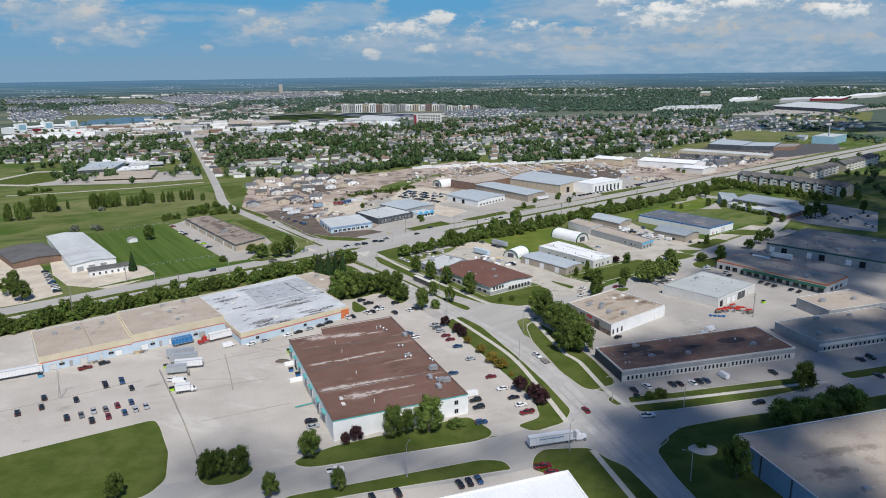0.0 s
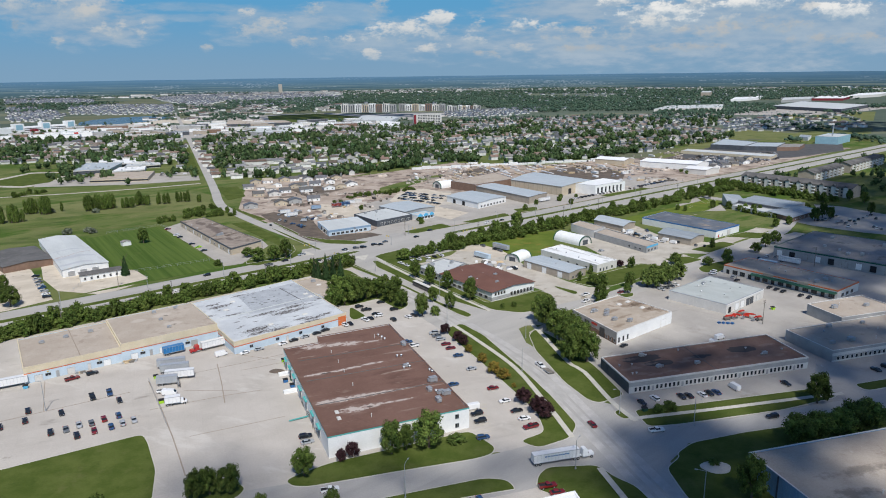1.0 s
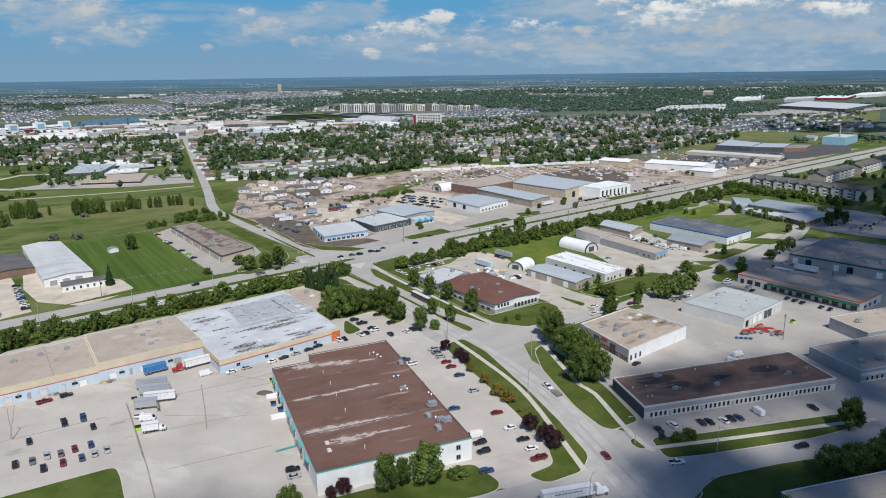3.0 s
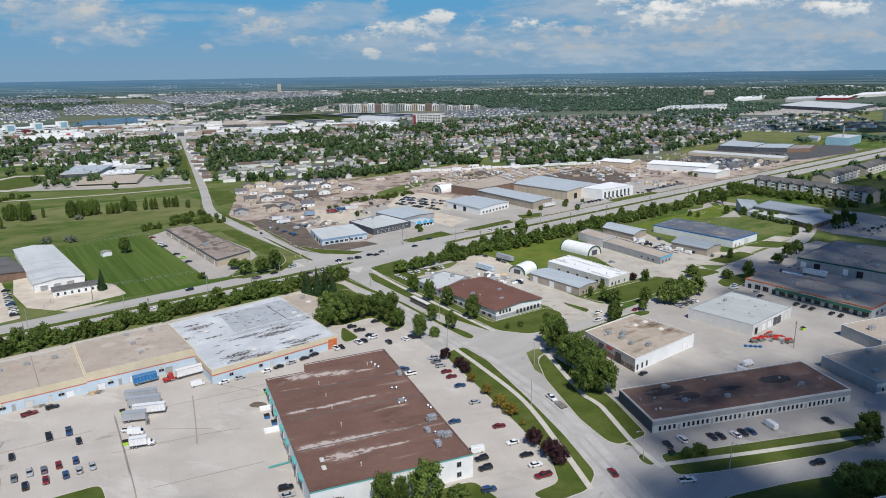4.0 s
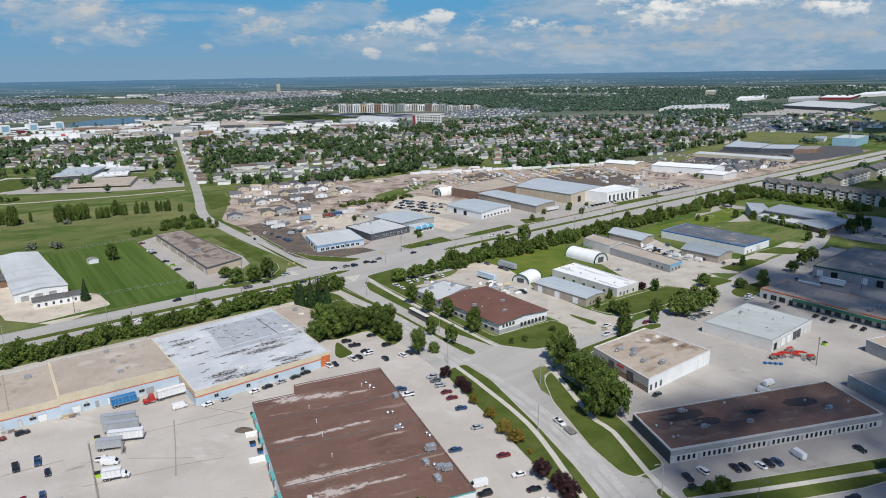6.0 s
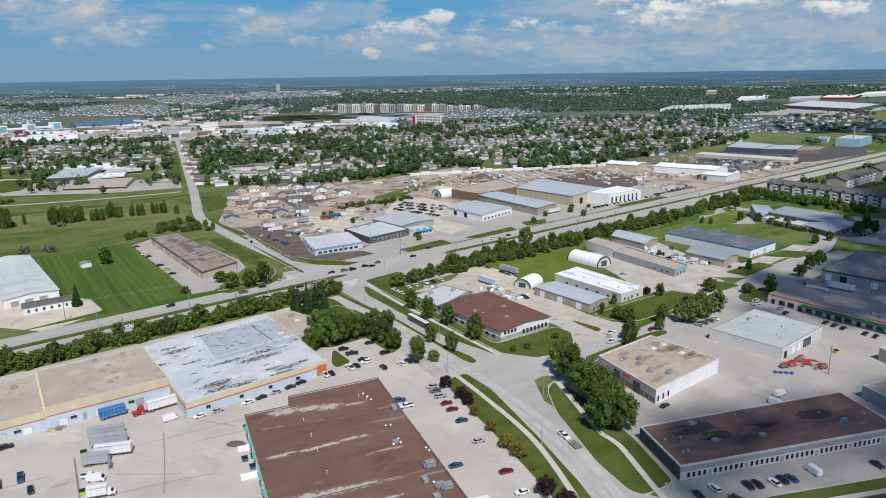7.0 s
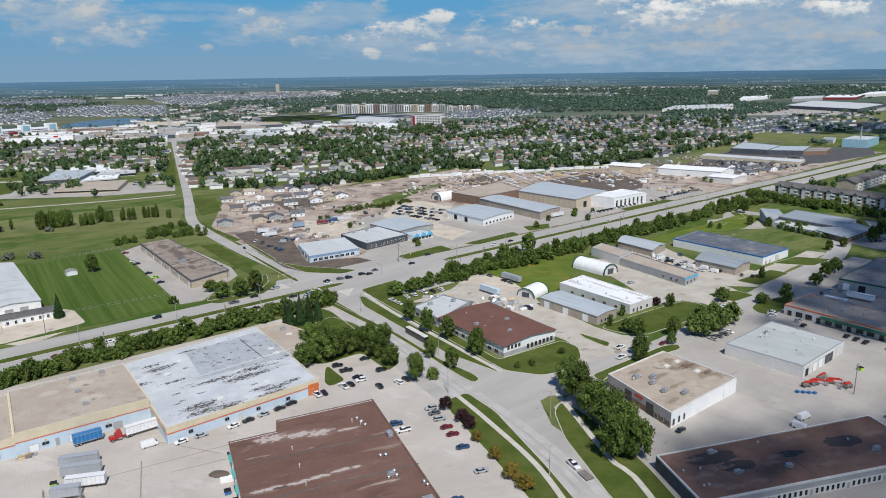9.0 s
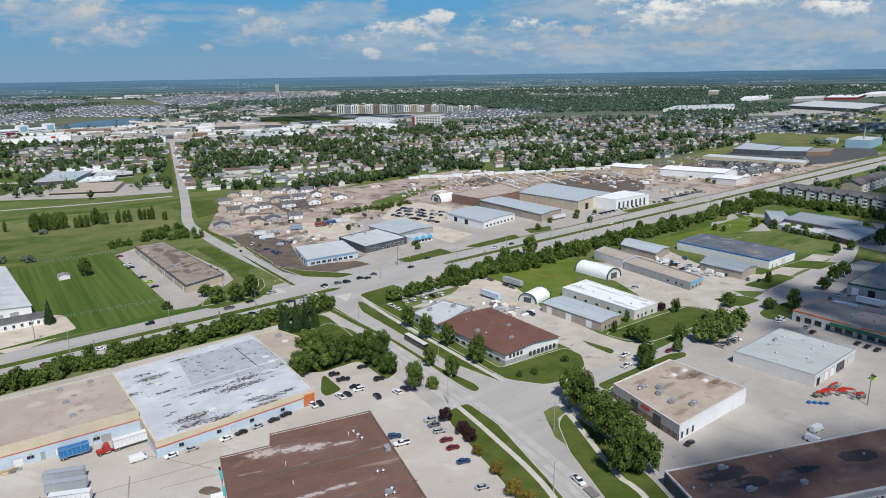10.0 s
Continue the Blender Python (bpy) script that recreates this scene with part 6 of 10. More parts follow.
def wheel_set(shape):
    """The four wheels of a car too far off to pick them apart."""
    def f(bm):
        b, w = CAR_SHAPES[shape][3], CAR_SHAPES[shape][0][1][2] - 0.08
        for sx in (-b, b):
            for sy in (-w, w):
                bmesh.ops.create_cone(bm, cap_ends=True, segments=10, radius1=0.34, radius2=0.34, depth=0.22, matrix=pose(sx, sy, 0.34, 90))
    return f


WHEEL_SET = {k: mesh_of(wheel_set(k), "wheels", M["black"]) for k in CAR_SHAPES}
BED = mesh_of(lambda bm: box(bm, -2.68, -0.84, -0.8, 0.8, 1.06, 1.1), "bed_liner", M["black"])


def car(x, y, turn, shape="sedan", colour="black", group="", state="parked", z=0.04, fine=True):
    ob = new({"sedan": "car", "suv": "car", "pickup": "pickup_truck", "van": "van"}[shape])
    ob.matrix_basis = pose(x, y, z, 0, 0, turn)
    word = CAR_SHAPES[shape][4]
    tagged(ob, f"{COLOUR_WORD[colour]} {word} {'parked on the concrete' if state == 'parked' else 'standing on the road'}", word.split()[-1] if shape != "suv" else "car", group)
    shared("body", CAR_MESH[shape, colour], ob)
    shared("window_glass", GLASS_MESH[shape], ob)
    if shape == "pickup":
        shared("bed_liner", BED, ob)
    b = CAR_SHAPES[shape][3]
    w = CAR_SHAPES[shape][0][1][2] - 0.08
    if y > 455:
        shared("wheels", WHEEL_SET[shape], ob)
        return ob
    for sx in (-b, b):
        for sy in (-w, w):
            wh = shared("wheel", TYRE, ob, pose(sx, sy, 0.34))
            if fine:
                shared("rim", RIM, wh)
    f, r = CAR_SHAPES[shape][0][1][1], CAR_SHAPES[shape][0][1][0]
    for sy in (-0.6, 0.6) if fine else ():
        shared("headlight", LAMP_F, ob, pose(f - 0.06, sy, 0.68))
        shared("tail_light", LAMP_R, ob, pose(r + 0.05, sy * 1.2, 0.78))
    return ob


def cars(rows, turn, group, state="parked", jitter=3, z=0.05):
    rng = random.Random(len(rows) * 7 + int(turn))
    for x, y, shape, colour in rows:
        flip = 180 if rng.random() < 0.4 else 0
        car(x, y, turn + flip + rng.uniform(-jitter, jitter), shape, colour, group, state, z, y < 265)


cars([(-160.1, 232.6, "suv", "black"), (-157.1, 245, "suv", "black"), (-153.8, 237.4, "sedan", "black"), (-143.7, 243.3, "sedan", "black"), (-139.7, 228.7, "suv", "black"), (-135.4, 230.8, "sedan", "grey"),
      (-132.4, 234, "sedan", "silver"), (-129.3, 226.4, "suv", "black"), (-128.6, 235.4, "sedan", "grey"), (-124.8, 229.6, "sedan", "red"), (-125.5, 238.3, "sedan", "red"), (-120.2, 232.6, "sedan", "blue"),
      (-121.4, 241, "sedan", "blue"), (-117.3, 235.2, "sedan", "silver"), (-114.2, 237.4, "sedan", "silver"), (-138.5, 256.1, "pickup", "black"), (-133.5, 259.7, "pickup", "blue"), (-126.7, 253.3, "sedan", "black")],
     122, "cars parked in the west yard")
cars([(-155.3, 273.2, "pickup", "red"), (-149.6, 278.4, "suv", "black"), (-91.3, 299, "sedan", "white"), (-86, 303.2, "sedan", "silver"), (-76.7, 309.5, "sedan", "white"), (-72.6, 313.5, "sedan", "black"),
      (-68.2, 317.9, "sedan", "silver"), (-63.4, 322.4, "sedan", "black"), (-60, 326.4, "sedan", "black")], 41, "cars along the pale blue wall")
cars([(-7.4, 321.2, "suv", "silver"), (-6, 317.4, "sedan", "grey"), (-4, 313, "suv", "silver"), (-1.6, 307, "sedan", "red"), (0.5, 302, "sedan", "red"), (3.8, 293.6, "sedan", "blue"), (9.2, 279.4, "sedan", "silver"),
      (16.9, 260.8, "sedan", "red"), (20.7, 249.7, "sedan", "white"), (24.4, 241.8, "sedan", "black"), (26.6, 236, "sedan", "white"), (28.2, 229.8, "pickup", "red"), (9.8, 239.7, "suv", "black"), (10.8, 234.2, "suv", "black"),
      (11.1, 222.6, "suv", "blue"), (1.4, 264.4, "sedan", "blue"), (-19.3, 309.7, "suv", "blue"), (-16.5, 305, "pickup", "white"), (8.2, 244.2, "van", "white")], 21, "cars beside the warehouse")
cars([(-47.8, 360.6, "suv", "black"), (-43.4, 355.5, "pickup", "black"), (-37.0, 367.8, "sedan", "black"), (-28.9, 355.7, "suv", "black"), (-37.7, 349.0, "sedan", "black"), (-36.1, 346.2, "suv", "white")], 28, "cars in the north lot", jitter=7)
cars([(-42.3, 340.5, "pickup", "white"), (-39.7, 342.4, "sedan", "black"), (-28.1, 340.1, "suv", "black"), (-20.8, 343.8, "suv", "white"), (-17.8, 346.4, "suv", "black"), (-51.8, 333.7, "pickup", "white"), (-49.0, 334.9, "sedan", "black")], 128, "cars in the north lot", jitter=7)
cars([(71.6, 247.2, "sedan", "black"), (77.3, 250.6, "suv", "white"), (87.8, 252, "sedan", "black"), (90.8, 252.6, "sedan", "black"), (96.2, 253.4, "sedan", "white"), (99.2, 254.6, "sedan", "black"), (102.2, 255.4, "sedan", "blue"),
      (110.5, 259, "van", "white"), (132, 262.4, "sedan", "black"), (174.5, 274.7, "sedan", "black"), (180.1, 276.9, "suv", "black"), (172.5, 258.5, "sedan", "black")], 108, "cars before the long grey building")
cars([(78.5, 303.2, "sedan", "black"), (181, 386.9, "sedan", "black"), (183.1, 383, "sedan", "black"), (185.2, 379.2, "sedan", "black"), (191.4, 372, "sedan", "black"), (194, 368.4, "sedan", "black"), (169.2, 408, "suv", "silver"),
      (161.7, 420, "pickup", "white"), (228.7, 444.6, "suv", "white"), (233, 441.4, "sedan", "white")], 40, "cars before the shops")
cars([(119.8, 385.7, "sedan", "silver"), (123.4, 388.9, "sedan", "grey"), (127.1, 391.5, "sedan", "grey"), (130.5, 394.2, "sedan", "white"), (119.5, 303.5, "van", "white")], 128, "cars beside the pale warehouse")
cars([(95.7, 381.1, "sedan", "red"), (73.5, 366, "pickup", "white"), (143.2, 425, "pickup", "white")], 42, "cars on the side street", "road", z=0.07)
cars([(-31, 446.5, "pickup", "white"), (-27, 441.3, "sedan", "white"), (-23.5, 452.9, "sedan", "white"), (-19.6, 455.5, "suv", "white"), (-14.1, 460, "suv", "white"), (-9.5, 462.5, "sedan", "black"), (-4.9, 464.8, "suv", "white"),
      (24.3, 491.5, "suv", "grey"), (32.3, 480.9, "sedan", "black"), (35.6, 476.4, "sedan", "grey"), (41, 431.3, "pickup", "black")], 128, "cars behind the office", z=0.16)
cars([(-258.1, 426.1, "sedan", "black"), (-253.4, 419.5, "sedan", "silver"), (-248.7, 413.1, "sedan", "grey"), (-244.6, 406.9, "sedan", "silver"), (-239.9, 400.8, "suv", "blue"), (-235.3, 394.9, "sedan", "silver"), (-231.1, 389.2, "sedan", "white"),
      (-227.4, 383.6, "suv", "black"), (-282.8, 450, "sedan", "black")], 40, "cars in the gravel lot")
cars([(-226.7, 558.8, "sedan", "red"), (-211.3, 536.1, "suv", "white"), (-206, 529.4, "sedan", "black"), (-188.8, 506.9, "sedan", "black"), (-173.1, 486.8, "sedan", "black"), (-180.8, 497.3, "sedan", "lime"), (-155.5, 529.2, "sedan", "blue"), (-148.7, 520.4, "sedan", "black")],
     38, "cars at the shop row")
cars([(-201.5, 361.2, "sedan", "black"), (-175, 374.6, "sedan", "red"), (-112.1, 428, "sedan", "black"), (-102.6, 437, "sedan", "black"), (-71.6, 480.1, "sedan", "white"), (-61.1, 491.8, "suv", "black"), (-53.8, 498.3, "suv", "black"), (-46.7, 507, "sedan", "grey"),
      (44.6, 579.2, "sedan", "black"), (-14.6, 543.5, "sedan", "black"), (129.5, 642, "sedan", "white"), (-159.1, 391.6, "sedan", "white"), (-149.4, 393.9, "sedan", "white"), (-150, 424.1, "suv", "black")], 39.6, "cars on the highway", "road", 1)
cars([(38.2, 282, "pickup", "white")], 114, "cars on the street", "road")
cars([(49.8, 231, "sedan", "red")], 108, "cars on the street", "road", z=0.08)
cars([(71, 226.5, "pickup", "white"), (114.7, 235.5, "suv", "black")], 12, "cars on the street", "road", z=0.08)
cars([(-73.1, 484.6, "sedan", "black"), (-65.7, 488.8, "suv", "grey"), (-60.6, 490.9, "sedan", "black"), (-76.4, 466.4, "pickup", "white"), (-86.9, 455.8, "sedan", "black"), (-79.5, 459.5, "suv", "silver"), (-108.9, 456.7, "sedan", "black"), (-117.1, 446.5, "pickup", "grey"), (-24.3, 521.6, "sedan", "black"), (31.6, 568.8, "suv", "white"), (-49.3, 498.7, "sedan", "black"), (-100.7, 471.6, "pickup", "silver")], 39.6, "cars on the highway", "road", 2, z=0.09)
# the storage lot across the highway
LOT = [Vector(p) for p in [(-51, 684), (-43, 725), (3, 700), (-10, 649)]]
MUD_CARS = [(-143, 589), (-137, 584), (-137, 626), (-146, 569), (-149, 613), (-115, 593), (-121, 593), (-135, 619), (-122, 565), (-129, 574), (-135, 626), (-122, 585), (-152, 630), (-120, 593), (-119, 564), (-119, 562)]
lot_rng = random.Random(21)
for i in range(4):
    for j in range(13):
        if lot_rng.random() < 0.85:
            p = LOT[0].lerp(LOT[1], (i + 0.5) / 4).lerp(LOT[3].lerp(LOT[2], (i + 0.5) / 4), (j + 0.5) / 13)
            car(p.x + lot_rng.uniform(-1, 1), p.y + lot_rng.uniform(-1, 1), 40 + lot_rng.uniform(-6, 6), lot_rng.choice(("sedan", "suv", "pickup")), lot_rng.choice(("black", "blue", "white", "grey", "silver", "black", "black")), "cars in the storage lot", z=0.07, fine=False)
for x, y in MUD_CARS:
    car(x, y, lot_rng.uniform(0, 180), lot_rng.choice(("pickup", "van", "sedan", "pickup")), lot_rng.choice(("white", "black", "grey", "silver", "blue")), "trucks and cars on the dark soil", fine=False)
for i in range(14):
    car(*highway(478 + i * 5.5, 15), 128 + lot_rng.uniform(-3, 3), lot_rng.choice(("sedan", "suv")), lot_rng.choice(("black", "grey", "black", "white")), "cars before the showroom", fine=False)
for i in range(10):
    car(*highway(585 + i * 5.2, 17), 128 + lot_rng.uniform(-3, 3), lot_rng.choice(("sedan", "suv")), lot_rng.choice(("black", "grey", "blue", "silver")), "cars before the sheds", fine=False)
for x, y in [(297, 567), (299, 564), (302, 564), (306, 566), (313, 572), (318, 577), (323, 581), (314, 557), (314, 551), (323, 561), (325, 558), (332, 565), (310, 540), (339, 571), (346, 577), (352, 582), (348, 568), (328, 537), (328, 533), (329, 529), (320, 548), (308, 553)]:
    car(x, y, 50 + lot_rng.uniform(-6, 6), lot_rng.choice(("sedan", "suv", "pickup")), lot_rng.choice(("black", "grey", "silver", "black", "white")), "cars at the community hall", z=0.02, fine=False)


def trailer(x, y, turn, length, colour="white", label="", legs=True, wheels=True, name="trailer", z=0.05, height=2.8):
    """A box trailer with corner posts, side rails, wheels and landing legs; x, y is its rear end."""
    ob = new(name)
    ob.matrix_basis = pose(x, y, z, 0, 0, turn)
    tagged(ob, label or f"{colour} box trailer parked on its legs", "trailer", "trailers in the yard")
    lo = 1.1
    bm = bmesh.new()
    box(bm, 0, length, -1.25, 1.25, lo, lo + height)
    bmesh.ops.bevel(bm, geom=list(bm.edges), offset=0.05, segments=1, affect="EDGES")
    part("cargo_box", bm, PAINT.get(colour) or M[colour], ob)
    bm = bmesh.new()
    for sy in (-1.27, 1.27):
        box(bm, 0, length, sy - 0.03, sy + 0.03, lo - 0.05, lo + 0.12)
        box(bm, 0, length, sy - 0.03, sy + 0.03, lo + height - 0.12, lo + height + 0.02)
        for i in range(int(length / 1.2) + 1):
            px = 0.04 + i * (length - 0.08) / int(length / 1.2)
            box(bm, px - 0.03, px + 0.03, sy - 0.02, sy + 0.02, lo, lo + height)
    box(bm, 0.4, length - 0.4, -0.5, 0.5, lo - 0.3, lo - 0.01)
    part("frame_rail", bm, M["steel"], ob)
    if wheels:
        for px in (1.0, 2.2):
            for sy in (-1.0, 1.0):
                wh = shared("wheel", BIG_TYRE, ob, pose(px, sy, 0.5))
                shared("rim", BIG_RIM, wh)
    if legs:
        for sy in (-0.8, 0.8):
            bm = bmesh.new()
            box(bm, length - 2.6, length - 2.45, sy - 0.07, sy + 0.07, 0.08, lo)
            box(bm, length - 2.7, length - 2.35, sy - 0.15, sy + 0.15, 0, 0.08)
            part("landing_leg", bm, M["darksteel"], ob)
    return ob


def tractor(ob, x, colour):
    """A lorry cab with its bonnet, sleeper, windows, tanks and wheels, x metres along the thing."""
    bm = bmesh.new()
    loft(bm, [level(x + a, x + c, w, z, 0.2) for a, c, w, z in ((0.9, 3.0, 1.15, 0.7), (0.8, 3.0, 1.22, 1.5), (0.9, 2.85, 1.2, 2.6), (1.0, 2.3, 1.1, 3.4))])
    loft(bm, [level(x + a, x + c, w, z, 0.25) for a, c, w, z in ((2.6, 4.9, 1.0, 0.6), (2.6, 5.0, 1.05, 1.2), (2.6, 4.8, 0.92, 1.75))])
    box(bm, x - 2.4, x + 1.0, -0.45, 0.45, 0.75, 1.0)
    part("cab", bm, PAINT[colour], ob)
    bm = bmesh.new()
    loft(bm, [level(x + 2.2, x + 3.04, 1.12, 1.85, 0.12), level(x + 2.1, x + 2.82, 1.08, 2.62, 0.12)])
    part("windscreen", bm, M["glass"], ob)
    bm = bmesh.new()
    for sy in (-1.0, 1.0):
        bmesh.ops.create_cone(bm, cap_ends=True, segments=10, radius1=0.3, radius2=0.3, depth=1.3, matrix=pose(x + 1.6, sy, 0.75, 0, 90, 0))
    part("fuel_tank", bm, M["steel"], ob)
    for px in (x - 1.9, x - 0.7, x + 4.0):
        for sy in (-1.0, 1.0):
            wh = shared("wheel", BIG_TYRE, ob, pose(px, sy, 0.5))
            shared("rim", BIG_RIM, wh)


semi = trailer(25.9, 205.9, 15.2, 15.6, "white", "white articulated lorry with a long box trailer", legs=False, name="articulated_lorry", z=0.08)
semi["group"] = "lorries"
tractor(semi, 15.9, "white")
bm = bmesh.new()
rng = random.Random(2)
xx = 3.6
while xx < 11.5:
    w = rng.uniform(0.3, 0.8)
    box(bm, xx, xx + w, -1.285, -1.265, 2.75, 3.15)
    xx += w + 0.18
part("lettering_bars", bm, M["blue"], semi, "dark blue bars of unreadable lettering")
semi = trailer(-101.5, 311.5, -142, 13.5, "white", "red lorry with a white box trailer at the wall", legs=False, name="articulated_lorry")
tractor(semi, 13.8, "bright")
trailer(-127.2, 297.4, 36, 9, "tank_blue", "blue tank trailer beside the pale blue wall")
trailer(-124.5, 284.0, 16, 11.5, "silver", "grey flat-roofed box trailer parked in the yard")
trailer(-121.0, 278.6, 15, 11.5, "silver", "silver box trailer parked on its legs")
trailer(-116.5, 272.4, 13, 11.4, "white", "white box trailer parked on its legs")
trailer(-117.8, 267.0, 13, 8, "silver", "small grey box trailer in the yard")
trailer(-196, 256.5, 29.5, 28, "white", "long white trailer at the end of the building", legs=False)
trailer(212, 443, -48, 13, "white", "white box trailer at the loading yard")
trailer(196, 436, -48, 11, "white", "white box trailer at the loading yard")
trailer(32, 487.5, -51, 14.5, "silver", "silver box trailer on the gravel")
trailer(18, 463.5, -50, 14, "paleblue", "pale blue flat trailer on the gravel")
trailer(86, 660, 40, 14, "white", "white and blue trailer beside the warehouse")
trailer(-125, 635, 25, 9, "bluewall", "blue-grey container trailer among the stock on dark soil")
trailer(-140, 604, 25, 9, "white", "white container trailer among the stock on dark soil")
trailer(-149, 616, 25, 9, "white", "white container trailer among the stock on dark soil")
trailer(-91, 663, 25, 9, "offwhite", "pale container trailer among the stock on dark soil")
trailer(-97, 659, 25, 9, "white", "white container trailer among the stock on dark soil")
trailer(-101, 652, 25, 9, "blue", "blue container trailer among the stock on dark soil")
trailer(-108, 646, 25, 9, "red", "red container trailer among the stock on dark soil")
trailer(-115.3, 318.8, 36, 5.5, "tank_blue", "blue steel compactor container by the wall", legs=False, wheels=False, name="container", z=-0.75)


def box_truck(x, y, turn, length, colour="white"):
    """A delivery truck: a cargo box with rails, and a short cab in front of it; x, y is its rear end."""
    ob = trailer(x, y, turn, length - 2.3, colour, "white delivery truck with a square cargo box", legs=False, name="box_truck", height=2.5)
    ob["category"], ob["group"] = "truck", "trucks in the yard"
    bm = bmesh.new()
    loft(bm, [level(length - 2.4 + p, length - 2.4 + q, w, z, 0.2) for p, q, w, z in ((0.1, 2.3, 0.95, 0.5), (0.1, 2.4, 1.0, 1.1), (0.1, 1.7, 0.98, 1.5), (0.15, 1.1, 0.85, 2.2))])
    part("cab", bm, PAINT[colour], ob)
    bm = bmesh.new()
    loft(bm, [level(length - 1.6, length - 0.66, 0.93, 1.5, 0.12), level(length - 1.7, length - 1.2, 0.84, 2.1, 0.12)])
    part("windscreen", bm, M["glass"], ob)
    for sy in (-0.9, 0.9):
        wh = shared("wheel", BIG_TYRE, ob, pose(length - 0.9, sy, 0.5))
        shared("rim", BIG_RIM, wh)
    return ob


box_truck(-107.5, 249.2, 17.7, 7.9)
car(-112.3, 260.5, 8, "pickup", "white", "vans in the yard")
car(-109.5, 258.6, 8, "van", "white", "vans in the yard")
car(-101.3, 297, 38, "van", "white", "vans in the yard")
box_truck(139, 524, 200, 7.5)
trailer(41.9, 273.8, 114, 5.0, "darksteel", "low flat trailer with a dark steel deck", legs=False, name="flatbed_trailer", height=0.25, z=-0.5 + 0.06)
# coach on the boulevard
ob = new("coach")
ob.matrix_basis = pose(-15.5, 393, 0.07, 0, 0, 124)
tagged(ob, "long dark coach with a white roof standing on the street", "bus")
bm = bmesh.new()
loft(bm, [level(-8.5, 8.5, 1.25, 0.4, .15), level(-8.6, 8.6, 1.28, 1.6, .2), level(-8.6, 8.5, 1.25, 2.9, .25)])
part("body", bm, PAINT["black"], ob)
bm = bmesh.new()
loft(bm, [level(-8.5, 8.4, 1.2, 2.9, .25), level(-8.3, 8.2, 1.05, 3.15, .25)])
part("roof", bm, M["offwhite"], ob)
for i in range(9):
    for sy in (-1.27, 1.27):
        bm = bmesh.new()
        box(bm, -7.8 + i * 1.75, -6.3 + i * 1.75, sy - 0.03, sy + 0.03, 1.7, 2.6)
        part("window", bm, M["glass"], ob)
for px in (-5, 0.5, 5.5):
    for sy in (-1.05, 1.05):
        wh = shared("wheel", BIG_TYRE, ob, pose(px, sy, 0.5))
        shared("rim", BIG_RIM, wh)
import collections


# ---- the suburb, the shopping district and the distance ----
def inside(x, y, poly):
    c = False
    for (x0, y0), (x1, y1) in zip(poly, poly[1:] + poly[:1]):
        if (y0 > y) != (y1 > y) and x < x0 + (y - y0) * (x1 - x0) / (y1 - y0):
            c = not c
    return c


SUBURB_E = [(-470, 1300), (-302, 850), (-160, 828), (-75, 898), (5, 978), (110, 940), (200, 985), (420, 1165), (520, 1290), (545, 1480), (640, 1620), (760, 1900), (120, 1850), (-150, 1600), (-420, 1480)]
SUBURB_W = [(-1000, 1360), (-510, 1370), (-325, 880), (-380, 970), (-480, 1000), (-1000, 985)]
# new estates of dark-roofed houses on the plain, and the older wooded districts
ESTATES = [([(-1799, 2904), (-1667, 2912), (-1254, 2336), (-1149, 2098), (-1117, 1957), (-1207, 1953)], 12), ([(-1560, 2927), (-1424, 3079), (-1157, 2999), (-861, 2245), (-1043, 2258), (-1220, 2298)], 14),
           ([(-2475, 3989), (-2113, 4016), (-1822, 3686), (-1601, 3239), (-2020, 3258)], 10), ([(-1622, 3914), (-1491, 4867), (-1045, 3416), (-962, 2759), (-1196, 3113)], 30),
           ([(636, 1690), (847, 1647), (757, 1470), (635, 1359), (546, 1398)], 35), ([(-1750, 5569), (-1288, 5650), (-517, 3648), (-463, 3096), (-805, 2633)], 20)]
ESTATES.append(([(-18, 1954), (-4, 2217), (122, 2312), (313, 2401), (256, 2095), (164, 1961), (99, 1883)], 25))
WOODED = [[(-1017, 3281), (-547, 3660), (-392, 2770), (-576, 2533), (-816, 2636)], [(-754, 5038), (-32, 5438), (1745, 5924), (2679, 4497), (1866, 3107), (1298, 2758), (1005, 2606), (654, 2236), (512, 2147), (272, 2091), (17, 2647), (-414, 2920)],
          [(725, 2475), (1093, 2673), (787, 1967), (581, 1682), (489, 1720)]]


H_WALL = island_variety(surf("house_siding", (0.70, 0.68, 0.64), (0.84, 0.83, 0.80), 6, 0.8, 0.0, 0.4), 0.62, 1.1)
SHINGLES = [surf("shingles_" + k, c, tuple(1.45 * v for v in c), 5, 0.9, 0.0, 0.4, vary=0.3)
            for k, c in (("grey", (0.17, 0.17, 0.175)), ("dark", (0.075, 0.078, 0.085)), ("brown", (0.145, 0.118, 0.10)), ("pale", (0.25, 0.24, 0.22)), ("rust", (0.165, 0.115, 0.092)))]
E_ROOF = [surf("estate_shingles_" + k, c, tuple(1.5 * v for v in c), 5, 0.9, 0.0, 0.4) for k, c in (("slate", (0.075, 0.08, 0.095)), ("grey", (0.14, 0.145, 0.16)), ("blue", (0.10, 0.115, 0.145)))]


